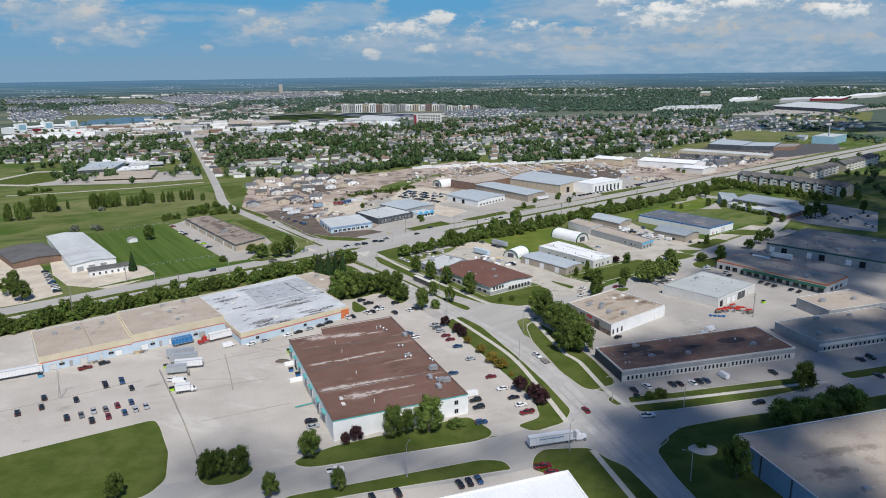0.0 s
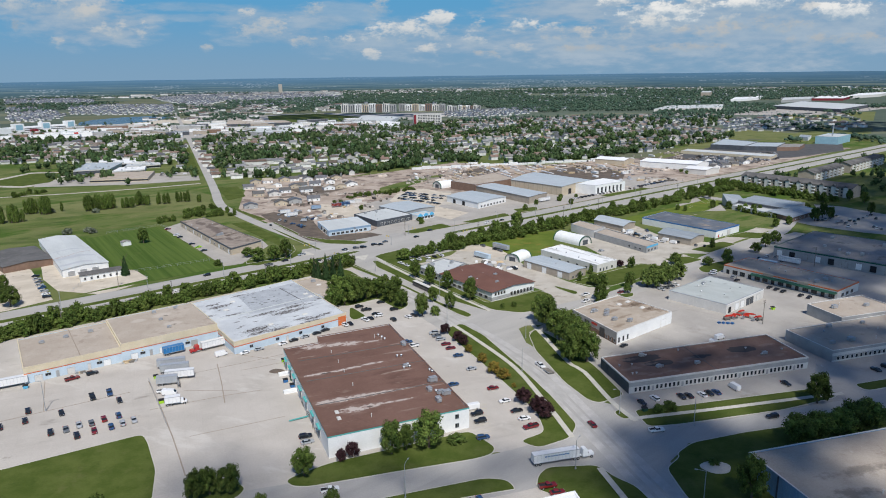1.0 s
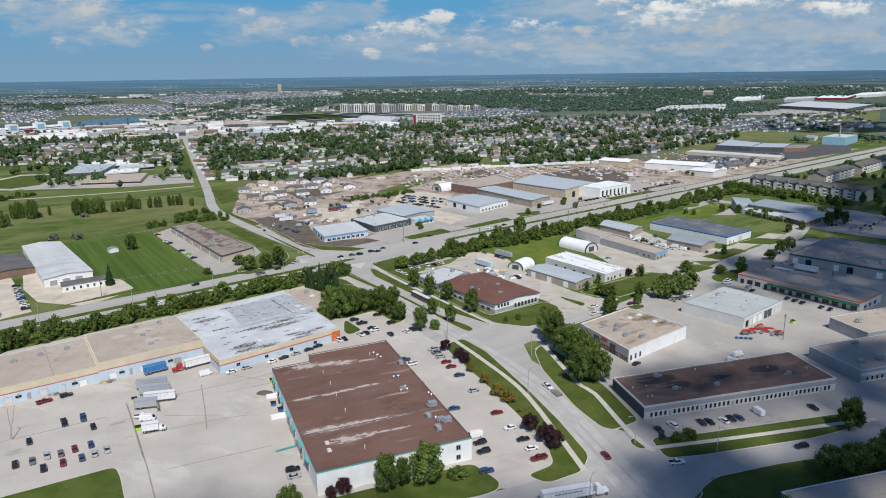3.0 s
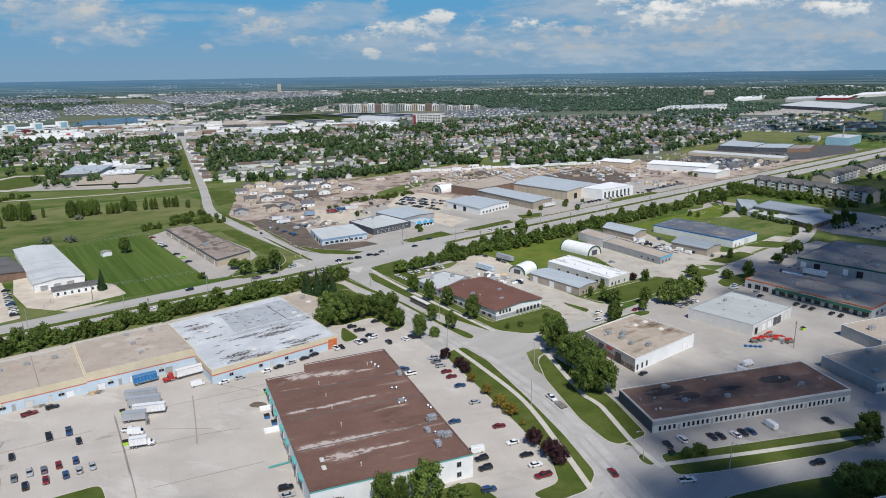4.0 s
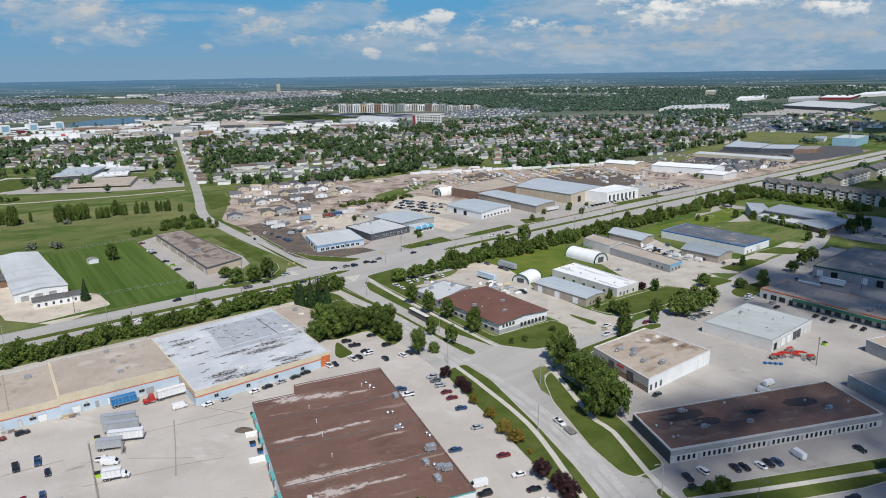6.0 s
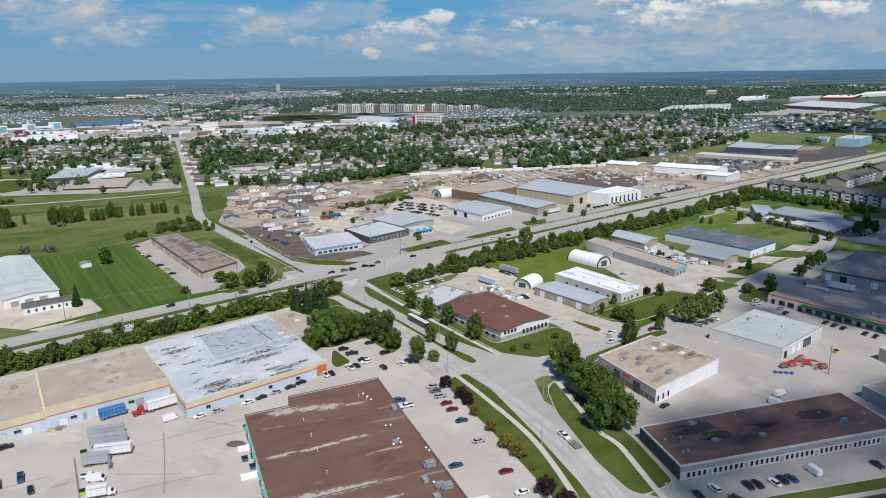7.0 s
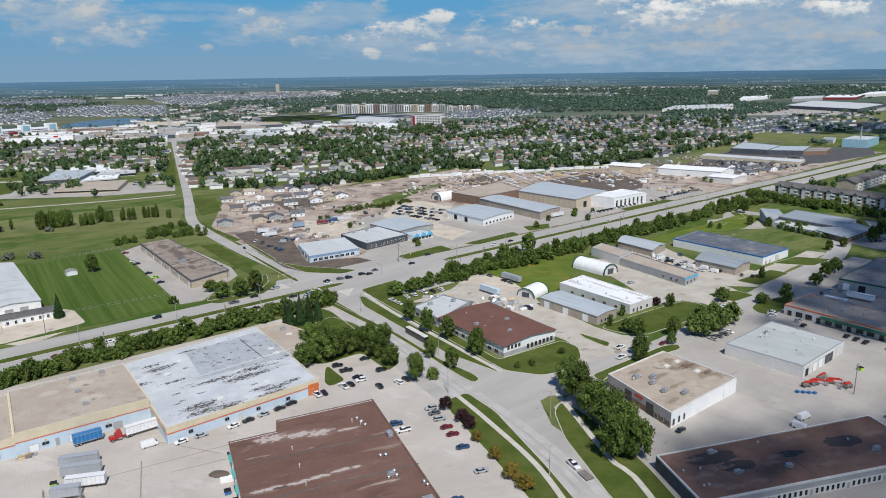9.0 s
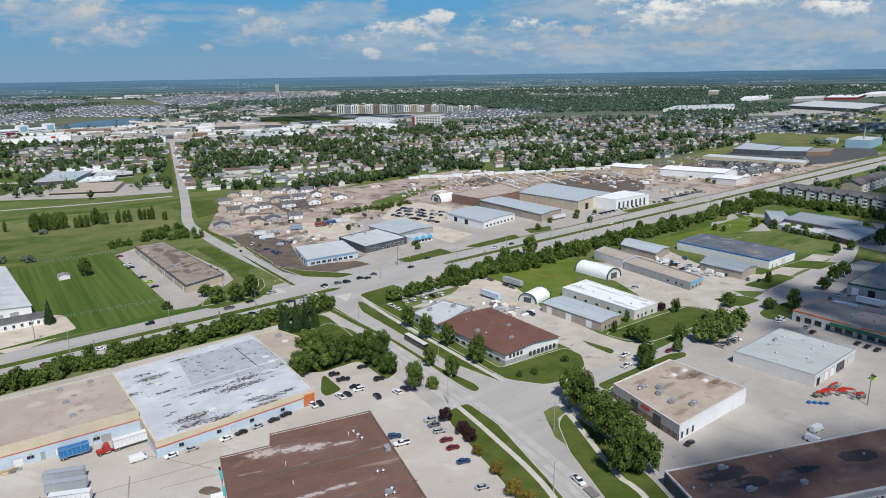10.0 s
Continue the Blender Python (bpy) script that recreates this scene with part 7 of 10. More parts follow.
def join_houses(name, spots, label, roof=None):
    """Many small gabled houses in one mesh: walls, and roofs with eaves."""
    verts, faces, mats = [], [], []
    roof = roof or SHINGLES
    for number, (x, y, turn, w, d, h, g) in enumerate(spots):
        c, s = math.cos(turn), math.sin(turn)

        def put(px, py, pz):
            verts.append((x + c * px - s * py, y + s * px + c * py, pz))
        i = len(verts)
        for z in (0, h):
            for px, py in ((-w, -d), (w, -d), (w, d), (-w, d)):
                put(px, py, z)
        put(-w, 0, h + g), put(w, 0, h + g)
        faces += [(i, i + 1, i + 5, i + 4), (i + 1, i + 2, i + 6, i + 9, i + 5), (i + 2, i + 3, i + 7, i + 6), (i + 3, i, i + 4, i + 8, i + 7)]
        mats += [0] * 4
        j, e = len(verts), 0.5
        k = g / d * e
        for px in (-w - e, w + e):
            for py, pz in ((-d - e, h - k + 0.1), (0, h + g + 0.1), (d + e, h - k + 0.1)):
                put(px, py, pz)
                put(px, py, pz + 0.25)
        faces += [(j + 1, j + 7, j + 9, j + 3), (j + 3, j + 9, j + 11, j + 5), (j, j + 6, j + 7, j + 1), (j + 4, j + 5, j + 11, j + 10), (j, j + 1, j + 3, j + 2), (j + 2, j + 3, j + 5, j + 4),
                  (j + 6, j + 8, j + 9, j + 7), (j + 8, j + 10, j + 11, j + 9)]
        mats += [1 + (number * 7 + number // 3) % len(roof)] * 8
    me = bpy.data.meshes.new(name)
    me.from_pydata(verts, [], faces)
    for m in (H_WALL, *roof):
        me.materials.append(m)
    me.polygons.foreach_set("material_index", mats)
    return tagged(new(name, me), label, "houses", kind="stuff")


sub_rng = random.Random(31)
house_spots, tree_spots = [], []


def settle(poly, turn, row, lot, keep=0.9, size=1.0):
    """Houses along parallel streets inside a district."""
    c, s = math.cos(turn), math.sin(turn)
    us = [c * x + s * y for x, y in poly]
    vs = [-s * x + c * y for x, y in poly]
    v, k = min(vs), 0
    while v < max(vs):
        u = min(us)
        while u < max(us):
            bend = 9 * math.sin(u * 0.011 + v * 0.004)
            x, y = c * u - s * (v + bend), s * u + c * (v + bend)
            if inside(x, y, poly) and sub_rng.random() < keep:
                house_spots.append((x + sub_rng.uniform(-3, 3), y + sub_rng.uniform(-3, 3), turn + sub_rng.choice((0, 0, math.pi / 2)) + sub_rng.uniform(-.06, .06),
                                    sub_rng.uniform(4.4, 7.2) * size, sub_rng.uniform(3.5, 4.8) * size, sub_rng.uniform(2.6, 4.6), sub_rng.uniform(1.4, 2.6)))
            u += lot * sub_rng.uniform(0.85, 1.25)
        k += 1
        v += row * (0.72 if k % 2 else 1.28)


settle(SUBURB_E, radians(22), 29, 18, 0.85)
settle(SUBURB_W, radians(22), 29, 18, 0.85)
near_houses = len(house_spots)
for poly, turn in ESTATES:
    settle(poly, radians(turn), 38, 17, 0.95, 0.85)
for poly in WOODED:
    settle(poly, radians(25), 95, 60, 0.5, 1.3)
HOUSE_WALL = surf("near_house_siding", (0.66, 0.64, 0.60), (0.80, 0.79, 0.76), 6, 0.8, 0.0, 0.4, vary=0.22)


def house(x, y, turn, w, d, h, g):
    """One gabled house: walls and a roof with eaves."""
    bm = bmesh.new()
    v = [bm.verts.new(p) for p in ((-w, -d, 0), (w, -d, 0), (w, d, 0), (-w, d, 0), (-w, -d, h), (w, -d, h), (w, d, h), (-w, d, h), (-w, 0, h + g), (w, 0, h + g))]
    for f in ((0, 1, 5, 4), (1, 2, 6, 9, 5), (2, 3, 7, 6), (3, 0, 4, 8, 7)):
        bm.faces.new([v[i] for i in f])
    ob = part("house", bm, HOUSE_WALL)
    ob.matrix_basis = pose(x, y, 0, 0, 0, math.degrees(turn))
    tagged(ob, "suburban house with pale siding and a shingle gable roof", "house", "houses of the suburb")
    bm, k = bmesh.new(), g / d * 0.5
    rows = [[bm.verts.new((px, py, pz + dz)) for py, pz in ((-d - 0.5, h - k + 0.1), (0, h + g + 0.1), (d + 0.5, h - k + 0.1)) for dz in (0, 0.25)] for px in (-w - 0.5, w + 0.5)]
    a, b = rows
    for f in ((a[1], b[1], b[3], a[3]), (a[3], b[3], b[5], a[5]), (a[0], b[0], b[1], a[1]), (a[4], a[5], b[5], b[4]), (a[0], a[1], a[3], a[2]), (a[2], a[3], a[5], a[4]), (b[0], b[2], b[3], b[1]), (b[2], b[4], b[5], b[3]), (a[0], a[2], b[2], b[0]), (a[2], a[4], b[4], b[2])):
        bm.faces.new(f)
    part("roof", bm, SHINGLES[int(abs(x * 3 + y * 7)) % len(SHINGLES)], ob)


house_spots[:near_houses] = sorted(house_spots[:near_houses], key=lambda q: q[1] - 0.12 * abs(q[0]))
SINGLE = 200
for q in house_spots[:SINGLE]:
    house(*q)
join_houses("houses", house_spots[SINGLE:near_houses], "suburban houses with pale siding and brown or grey shingle roofs")
join_houses("far_houses", house_spots[near_houses:], "new estates of far houses with dark roofs and pale walls", E_ROOF)

cells = collections.defaultdict(list)
for q in house_spots[:near_houses]:
    cells[int(q[0] // 20), int(q[1] // 20)].append(q)


def clear_of_houses(x, y, r):
    return all((x - q[0]) ** 2 + (y - q[1]) ** 2 > (r + 5) ** 2 for i in (-1, 0, 1) for j in (-1, 0, 1) for q in cells[int(x // 20) + i, int(y // 20) + j])


def plant(poly, count, lo, hi, seed):
    """Garden and street trees in uneven clumps between the houses."""
    xs, ys = [p[0] for p in poly], [p[1] for p in poly]
    for _ in range(count):
        x, y = sub_rng.uniform(min(xs), max(xs)), sub_rng.uniform(min(ys), max(ys))
        if not inside(x, y, poly):
            continue
        thick = noise.noise(Vector((x * 0.009, y * 0.006, seed))) + 0.6 * noise.noise(Vector((x * 0.03, y * 0.02, seed + 3)))
        if thick * 1.5 + sub_rng.uniform(-0.45, 0.45) < -0.08:
            continue
        h = sub_rng.uniform(lo, hi) * (0.55 if sub_rng.random() < 0.3 else 1) * (1 + 0.3 * thick)
        r = h * sub_rng.uniform(0.30, 0.48)
        if clear_of_houses(x, y, r * 0.42):
            tree_spots.append((x, y, h, r))


plant(SUBURB_E, 14000, 5.5, 12.5, 4)
plant(SUBURB_W, 5200, 5.5, 12.5, 9)



def far_form(seed, core, sprays, slim=1.0):
    """A crown for a tree seen from afar: a lumpy core and loose sprays of leaves round it, unit radius."""
    rng = np.random.default_rng(seed)
    bm = bmesh.new()
    bmesh.ops.create_icosphere(bm, subdivisions=core, radius=0.8)
    for v in bm.verts:
        v.co *= 1 + 0.5 * noise.noise(v.co * 2.1 + Vector((seed * 9, 0, 0)))
    bm.verts.index_update()
    V = [tuple(v.co) for v in bm.verts]
    F = [tuple(v.index for v in f.verts) for f in bm.faces]
    bm.free()
    for _ in range(sprays):
        d = Vector(rng.normal(size=3)).normalized()
        p = d * rng.uniform(0.72, 1.12) * (1 + 0.35 * noise.noise(d * 1.7 + Vector((seed * 5, 2, 0))))
        q = (d + Vector(rng.normal(size=3)) * 0.5).to_track_quat("Z", "Y")
        e = rng.uniform(0.12, 0.28)
        i = len(V)
        for cx, cy in ((-1, -0.8), (1, -0.7), (0.9, 0.9), (-0.7, 1)):
            V.append(tuple(p + q @ Vector((cx * e, cy * e, 0))))
        F += [(i, i + 1, i + 2), (i, i + 2, i + 3)]
    V = np.array(V)
    if slim < 1:
        t = np.clip((1.15 - V[:, 2]) / 2.0, 0.1, 1)
        V[:, 0] *= t
        V[:, 1] *= t
    return V, np.array(F)


ICO = [far_form(k, 1, 46) for k in range(7)] + [far_form(8, 1, 38, 0.5)]
ICO_LOW = [far_form(20 + k, 1, 8) for k in range(5)]


def woods(name, spots, label, forms, material=None):
    """Many far trees in one mesh, each a ragged crown on the ground."""
    V, F, n = [], [], 0
    rng = np.random.default_rng(len(spots))
    for x, y, h, r in spots:
        co, fa = forms[rng.integers(0, len(forms))]
        a = rng.uniform(0, math.tau)
        c, s = math.cos(a) * r, math.sin(a) * r
        q = np.empty_like(co)
        q[:, 0] = x + co[:, 0] * c - co[:, 1] * s
        q[:, 1] = y + co[:, 0] * s + co[:, 1] * c
        q[:, 2] = h * 0.56 + co[:, 2] * h * 0.48
        V.append(q), F.append(fa + n)
        n += len(co)
    V, F = np.concatenate(V).astype(np.float32), np.concatenate(F).astype(np.int32)
    me = bpy.data.meshes.new(name)
    me.vertices.add(len(V)), me.loops.add(F.size), me.polygons.add(len(F))
    me.vertices.foreach_set("co", V.ravel())
    me.loops.foreach_set("vertex_index", F.ravel())
    me.polygons.foreach_set("loop_start", np.arange(0, F.size, 3, dtype=np.int32))
    me.update(calc_edges=True)
    me.materials.append(material or woods_mat)
    return tagged(new(name, me), label, "trees", kind="stuff")


def on_far_road(x, y):
    for (x0, y0), (x1, y1) in zip(FAR_ROAD, FAR_ROAD[1:]):
        d = Vector((x1 - x0, y1 - y0))
        t = max(0, min(1, ((x - x0) * d.x + (y - y0) * d.y) / d.length_squared))
        if (Vector((x, y)) - Vector((x0, y0)) - d * t).length < 13:
            return True
    return False


# a belt of older trees between the building site and the houses, and round the roads
edge = SUBURB_E[1:9]
for _ in range(560):
    k = sub_rng.uniform(0, len(edge) - 1.001)
    a, b = Vector(edge[int(k)]), Vector(edge[int(k) + 1])
    p = a.lerp(b, k % 1) + Vector((-0.35, 0.94)) * sub_rng.gauss(9, 7)
    h = sub_rng.uniform(5, 13)
    if noise.noise(Vector((p.x * 0.02, p.y * 0.02, 1))) > -0.2:
        tree_spots.append((p.x, p.y, h, h * sub_rng.uniform(0.32, 0.46)))
DIRT_ZONE = [(-189, 629), (-198, 712), (-153, 806), (-67, 885), (6, 964), (110, 924), (196, 958), (389, 1105), (559, 1146), (613, 1079), (0, 560)]
for _ in range(420):
    x, y = sub_rng.uniform(-950, -60), sub_rng.uniform(1340, 1860)
    h = sub_rng.uniform(5, 9)
    tree_spots.append((x, y, h, h * 0.45))
for _ in range(260):
    x, y = sub_rng.gauss(-425, 65), sub_rng.gauss(900, 40)
    if noise.noise(Vector((x * 0.02, y * 0.02, 7))) > -0.05:
        h = sub_rng.uniform(6, 12)
        tree_spots.append((x, y, h, h * 0.4))
tree_spots = [q for q in tree_spots if not on_far_road(q[0], q[1]) and not inside(q[0], q[1], DIRT_ZONE) and not (-480 < q[0] < -345 and 870 < q[1] < 975)
              and not (q[0] > 60 + 0.25 * (1500 - q[1]) and q[1] > 1060 and int(q[0] * 13 + q[1] * 7) % 100 < 45)]
woods("woods", [q for q in tree_spots if q[1] < 1700], "garden and street trees of the suburb", ICO)
mid = [q for q in tree_spots if q[1] >= 1700]
far = []
BELTS = [[(-3302, 5316), (-2574, 5118), (-2101, 4181), (-2606, 4198)], [(-5223, 8398), (-2351, 7668), (-1759, 5740), (-3965, 6380)], [(916, 2377), (1143, 2470), (934, 2039), (729, 1858)]]
for _ in range(60000):
    d = 1500 * (4850 / 1500) ** sub_rng.random()
    a = sub_rng.uniform(-36, 36)
    x, y = d * math.sin(radians(a)), 50 + d * math.cos(radians(a))
    dens = noise.noise(Vector((x * 0.0016, y * 0.001, 2))) + 0.6 * noise.noise(Vector((x * 0.005, y * 0.003, 5)))
    if any(inside(x, y, p) for p in WOODED):
        ok = dens > -0.42
    elif any(inside(x, y, p) for p in BELTS):
        ok = dens > -0.2
    elif any(inside(x, y, p) for p, _a in ESTATES):
        ok = dens > 0.45
    elif y < 2600 and x < 0.12 * y or y < 2100:
        ok = False
    else:
        ok = dens > 0.12
    if ok and len(far) < 14500:
        h = sub_rng.uniform(4.5, 12)
        far.append((x, y, h, h * sub_rng.uniform(0.36, 0.66) * (1 + max(0, y - 2000) / 7000)))
woods("woods", mid + far, "far belts of dark green trees with haze blue in their colour", ICO_LOW, hazed_woods_mat)
# the pale sheds and blocks of the far town
spots = []
TOWN = [[(-1724, 5555), (-805, 5376), (943, 5808), (1671, 5987), (1408, 5048), (374, 4436), (-602, 4027), (-1216, 3923)], [(-3812, 6134), (-2424, 6293), (-2093, 5437), (-3302, 5316)], [(1849, 6116), (4054, 6725), (3352, 5565), (1604, 5309)]]
for _ in range(4200):
    d = 2900 * (4820 / 2900) ** sub_rng.random()
    a = sub_rng.uniform(-35, 35)
    x, y = d * math.sin(radians(a)), 50 + d * math.cos(radians(a))
    if any(inside(x, y, p) for p in TOWN) or (d > 4300 and noise.noise(Vector((x * 0.002, y * 0.004, 9))) > 0.22):
        k = sub_rng.choice((0.8, 1.0, 1.5, 2.5))
        spots.append((x, y, sub_rng.uniform(-0.3, 0.5), 9 * k, 6 * k, 4 + 1.6 * k, 0.6))
join_houses("far_houses", spots, "far pale houses and sheds of the town on the plain")

for x, y, l in ((-269, 963, 40), (-243, 977, 38), (-245, 904, 30), (-293, 1049, 34)):
    house(x, y, radians(14), l / 2, 5, 5.5, 1.8)

# modular homes and stacks on the building site
site_rng = random.Random(8)
MODULAR = [(-219, 796, "roof_slate"), (-207, 803, "roof_beige"), (-189, 772, "roof_beige"), (-190, 813, "roof_slate"), (-179, 816, "roof_dark"), (-161, 766, "roof_dark"), (-163, 814, "roof_slate"), (-149, 821, "roof_slate"), (-132, 824, "roof_dark"), (-148, 779, "roof_slate"), (-134, 793, "roof_dark"), (-117, 759, "roof_beige"), (-128, 750, "roof_beige"), (-217, 760, "roof_slate"), (-201, 756, "roof_beige"), (-194, 714, "roof_dark"), (-178, 716, "roof_slate"), (-171, 734, "roof_dark"), (-150, 739, "roof_dark"), (-148, 672, "roof_navy"), (-159, 662, "roof_dark"), (-132, 684, "roof_slate"), (-184, 648, "roof_navy"), (-167, 763, "roof_slate"), (-190, 748, "roof_beige"), (-107, 773, "roof_slate")]
DISPLAY = [(318, 885), (336, 902), (352, 914), (369, 927), (386, 941), (404, 954), (330, 875), (347, 887), (363, 899), (383, 916), (343, 940), (376, 963)]
for x, y, roof in MODULAR + [(x, y, site_rng.choice(("roof_dark", "roof_dark", "roof_navy", "roof_slate"))) for x, y in DISPLAY]:
    c, s = math.cos(radians(22)), math.sin(radians(22))
    w, d = site_rng.uniform(5.0, 6.6), site_rng.uniform(3.8, 4.8)
    q = [(x + c * a - s * b_, y + s * a + c * b_) for a, b_ in ((-w, -d), (w, -d), (w, d), (-w, d))]
    hb = building(q, 3.3, site_rng.choice(("white", "offwhite", "white", "beige") if roof != "roof_navy" else ("greywall", "white")), roof,
                  "dark-roofed display house beside the highway lots" if y > 850 else "new modular house on the building site", "modular_house", pitch=2.1, ridge_along=site_rng.choice((0, 0, 1)), eave=0.5, category="house")
    hb["ob"]["group"] = "modular houses on the site"
    window(hb, 0, w * 0.6, 1.0, 1.2, 1.0, "white"), window(hb, 0, w * 1.5, 1.0, 1.2, 1.0, "white")


def stack(x, y, turn, l, w, h, material, label, name):
    """A pile of long pieces with gaps between the layers."""
    ob = new(name)
    ob.matrix_basis = pose(x, y, 0.0, 0, 0, turn)
    tagged(ob, label, "stack", "stacks on the building site")
    k = max(1, int(h / 0.8))
    for i in range(k):
        bm = bmesh.new()
        o = site_rng.uniform(-0.3, 0.3)
        box(bm, -l / 2 + o, l / 2 + o, -w / 2, w / 2, i * h / k, (i + 1) * h / k - 0.12)
        if i < k - 1:
            for px in (-l / 3, l / 3):
                box(bm, px - 0.1, px + 0.1, -w / 2, w / 2, (i + 1) * h / k - 0.12, (i + 1) * h / k)
        part("layer", bm, M[material], ob)


clutter = bmesh.new()
for _ in range(3600):
    x, y = site_rng.uniform(-190, 420), site_rng.uniform(640, 1090)
    if not inside(x, y, DIRT_ZONE) or (50 < x < 185 and y < 812) or (x < 70 and y < 780 and x > -60):
        continue
    if noise.noise(Vector((x * 0.02, y * 0.02, 6))) < 0.08:
        continue
    l, w, h = site_rng.uniform(0.5, 2.2) if site_rng.random() < 0.7 else site_rng.uniform(2, 8), site_rng.uniform(0.4, 1.4), site_rng.uniform(0.4, 2.2)
    m = pose(x, y, 0.02, 0, 0, 22 + site_rng.choice((0, 0, 0, 90)) + site_rng.uniform(-4, 4))
    n0 = len(clutter.verts)
    box(clutter, -l, l, -w, w, 0, h)
    clutter.verts.ensure_lookup_table()
    bmesh.ops.transform(clutter, matrix=m, verts=clutter.verts[n0:])
site_mat = island_variety(surf("site_material", (0.40, 0.34, 0.28), (0.56, 0.51, 0.46), 4, 0.85, 0.0, 0.4), 0.08, 1.6)
tagged(part("site_material", clutter, site_mat), "loose timber and crates strewn over the building site", "building material", kind="stuff")

for i in range(62):
    x, y = site_rng.uniform(-60, 300), site_rng.uniform(780, 1080)
    if not inside(x, y, DIRT_ZONE) or (60 < x < 160 and y < 810):
        continue
    kind = site_rng.random()
    if kind < 0.5:
        stack(x, y, 22 + site_rng.choice((0, 0, 90)), site_rng.uniform(6, 16), site_rng.uniform(1.5, 3), site_rng.uniform(1, 2.4), "timber", "stack of pale sawn timber on bare dirt", "timber_stack")
    else:
        stack(x, y, 22 + site_rng.choice((0, 90)), site_rng.uniform(5, 14), site_rng.uniform(2, 3.5), site_rng.uniform(1.6, 3), "white", "white wrapped building units on bare dirt", "wrapped_stack")
for k in range(24):
    p = Vector((-40, 925)).lerp(Vector((250, 1000)), k / 23)
    stack(p.x, p.y - 25 + 2 * math.sin(k), 14.5, 12.4, 3, 2.6 + 1.2 * (k % 3 == 1), "white", "white wrapped building units on bare dirt", "wrapped_stack")

for pts in ([(109, 862), (183, 923), (215, 852), (194, 785), (160, 761)], [(4, 855), (45, 913), (74, 892), (35, 829)], [(-176, 763), (-135, 782), (-108, 757), (-141, 702)], [(261, 984), (326, 1024), (334, 964), (273, 929)]):
    slab("ground", pts, M["mud"], 0.020, "dark churned soil on the building site", "soil")
lawn([(-74, 755), (-55, 793), (-33, 827), (-5, 856), (-6, 840), (-42, 771), (-56, 729), (-68, 713)], "rough grass strip behind the shops", "field", False)
# long rows of stacked timber and wall panels
for k in range(65):
    x, y = 10 + (k % 13) * 19 + site_rng.uniform(-4, 4), 812 + (k % 13) * 8 + (k // 13) * 24 + site_rng.uniform(-5, 5)
    if inside(x, y, DIRT_ZONE):
        stack(x, y, 22 + 90, site_rng.uniform(18, 34), 1.6, 1.2, site_rng.choice(("offwhite", "timber", "white")), "long low row of pale wall panels on bare dirt", "panel_stack")

# shopping district and far blocks
far_rng = random.Random(99)


def shed_at(x, y, w, d, h, turn, wall, roof, label, name="store"):
    c, s = math.cos(turn), math.sin(turn)
    q = [(x + c * a - s * b_, y + s * a + c * b_) for a, b_ in ((-w / 2, -d / 2), (w / 2, -d / 2), (w / 2, d / 2), (-w / 2, d / 2))]
    return building(q, h, wall, roof, label, name, parapet=0.5)


SHOPS = [(-930, 1420), (-520, 1390), (-300, 1500), (-120, 1620), (-190, 1830), (-560, 1790), (-900, 1700)]
taken = []
while len(taken) < 125:
    x, y, w, d = far_rng.uniform(-930, -100), far_rng.uniform(1390, 1840), far_rng.uniform(14, 60), far_rng.uniform(12, 28)
    if not inside(x, y, SHOPS) or on_far_road(x, y) or any(abs(x - a) + abs(y - b_) * 1.3 < 30 for a, b_ in taken):
        continue
    taken.append((x, y))
    shed_at(x, y, w, d, far_rng.uniform(4.5, 9), radians(far_rng.choice((18, 22, 24))), far_rng.choice(("white", "white", "offwhite", "white", "greywall", "brick", "tanwall", "darkwall")),
            far_rng.choice(("roof_white", "roof_pale", "roof_pale", "roof_mid", "roof_silver", "roof_beige")), "flat-roofed store in the shopping district")
# apartment blocks far off, light and dark bays
BLOCKS = [(-331, 2237, -159, 2225, 8, 27), (-155, 2290, -6, 2250, 7, 23), (0, 2190, 30, 2200, 2, 20), (36, 2320, 108, 2316, 6, 15)]
for x0, y0, x1, y1, count, tall in BLOCKS:
    for i in range(count):
        p = Vector((x0, y0)).lerp(Vector((x1, y1)), (i + 0.5) / count)
        wide = (x1 - x0) / count - 0.6
        fb = shed_at(p.x, p.y + 5 * (i % 2), wide, 16, tall - (0, 2.5, 0.8, 3.2)[i % 4], radians(-4 + 3 * (i % 2)), ("white", "greywall", "offwhite", "brick", "white", "beige")[(i * 5 + count) % 6], "roof_white", "pale apartment block with dark balcony bays", "apartment_block")
        for k in range(3 if wide > 15 else 2):
            bm = bmesh.new()
            u = wide * (k + 0.75) / (3.5 if wide > 15 else 2.5)
            box(bm, u - 1.5, u + 1.5, -0.5, 0.02, 1.5, fb["h"] - (1, 2.5, 4)[(k + i) % 3])
            bm.transform(wall_matrix(fb, 0, 0, 0))
            part("balcony_bay", bm, M["darkwall"], fb["ob"])
fb = shed_at(-48, 1690, 66, 20, 24, radians(8), "offwhite", "roof_pale", "pale hotel block with a red end", "hotel")
bm = bmesh.new()
box(bm, 0.3, 6, -0.6, 0.02, 2, 23.5)
bm.transform(wall_matrix(fb, 0, 0, 0))
part("wall_band", bm, M["crimson"], fb["ob"])
for k in range(6):
    for i in range(9):
        window(fb, 0, 12 + i * 6.0, 2.5 + k * 3.6, 4.2, 1.7, "greywall", 1)
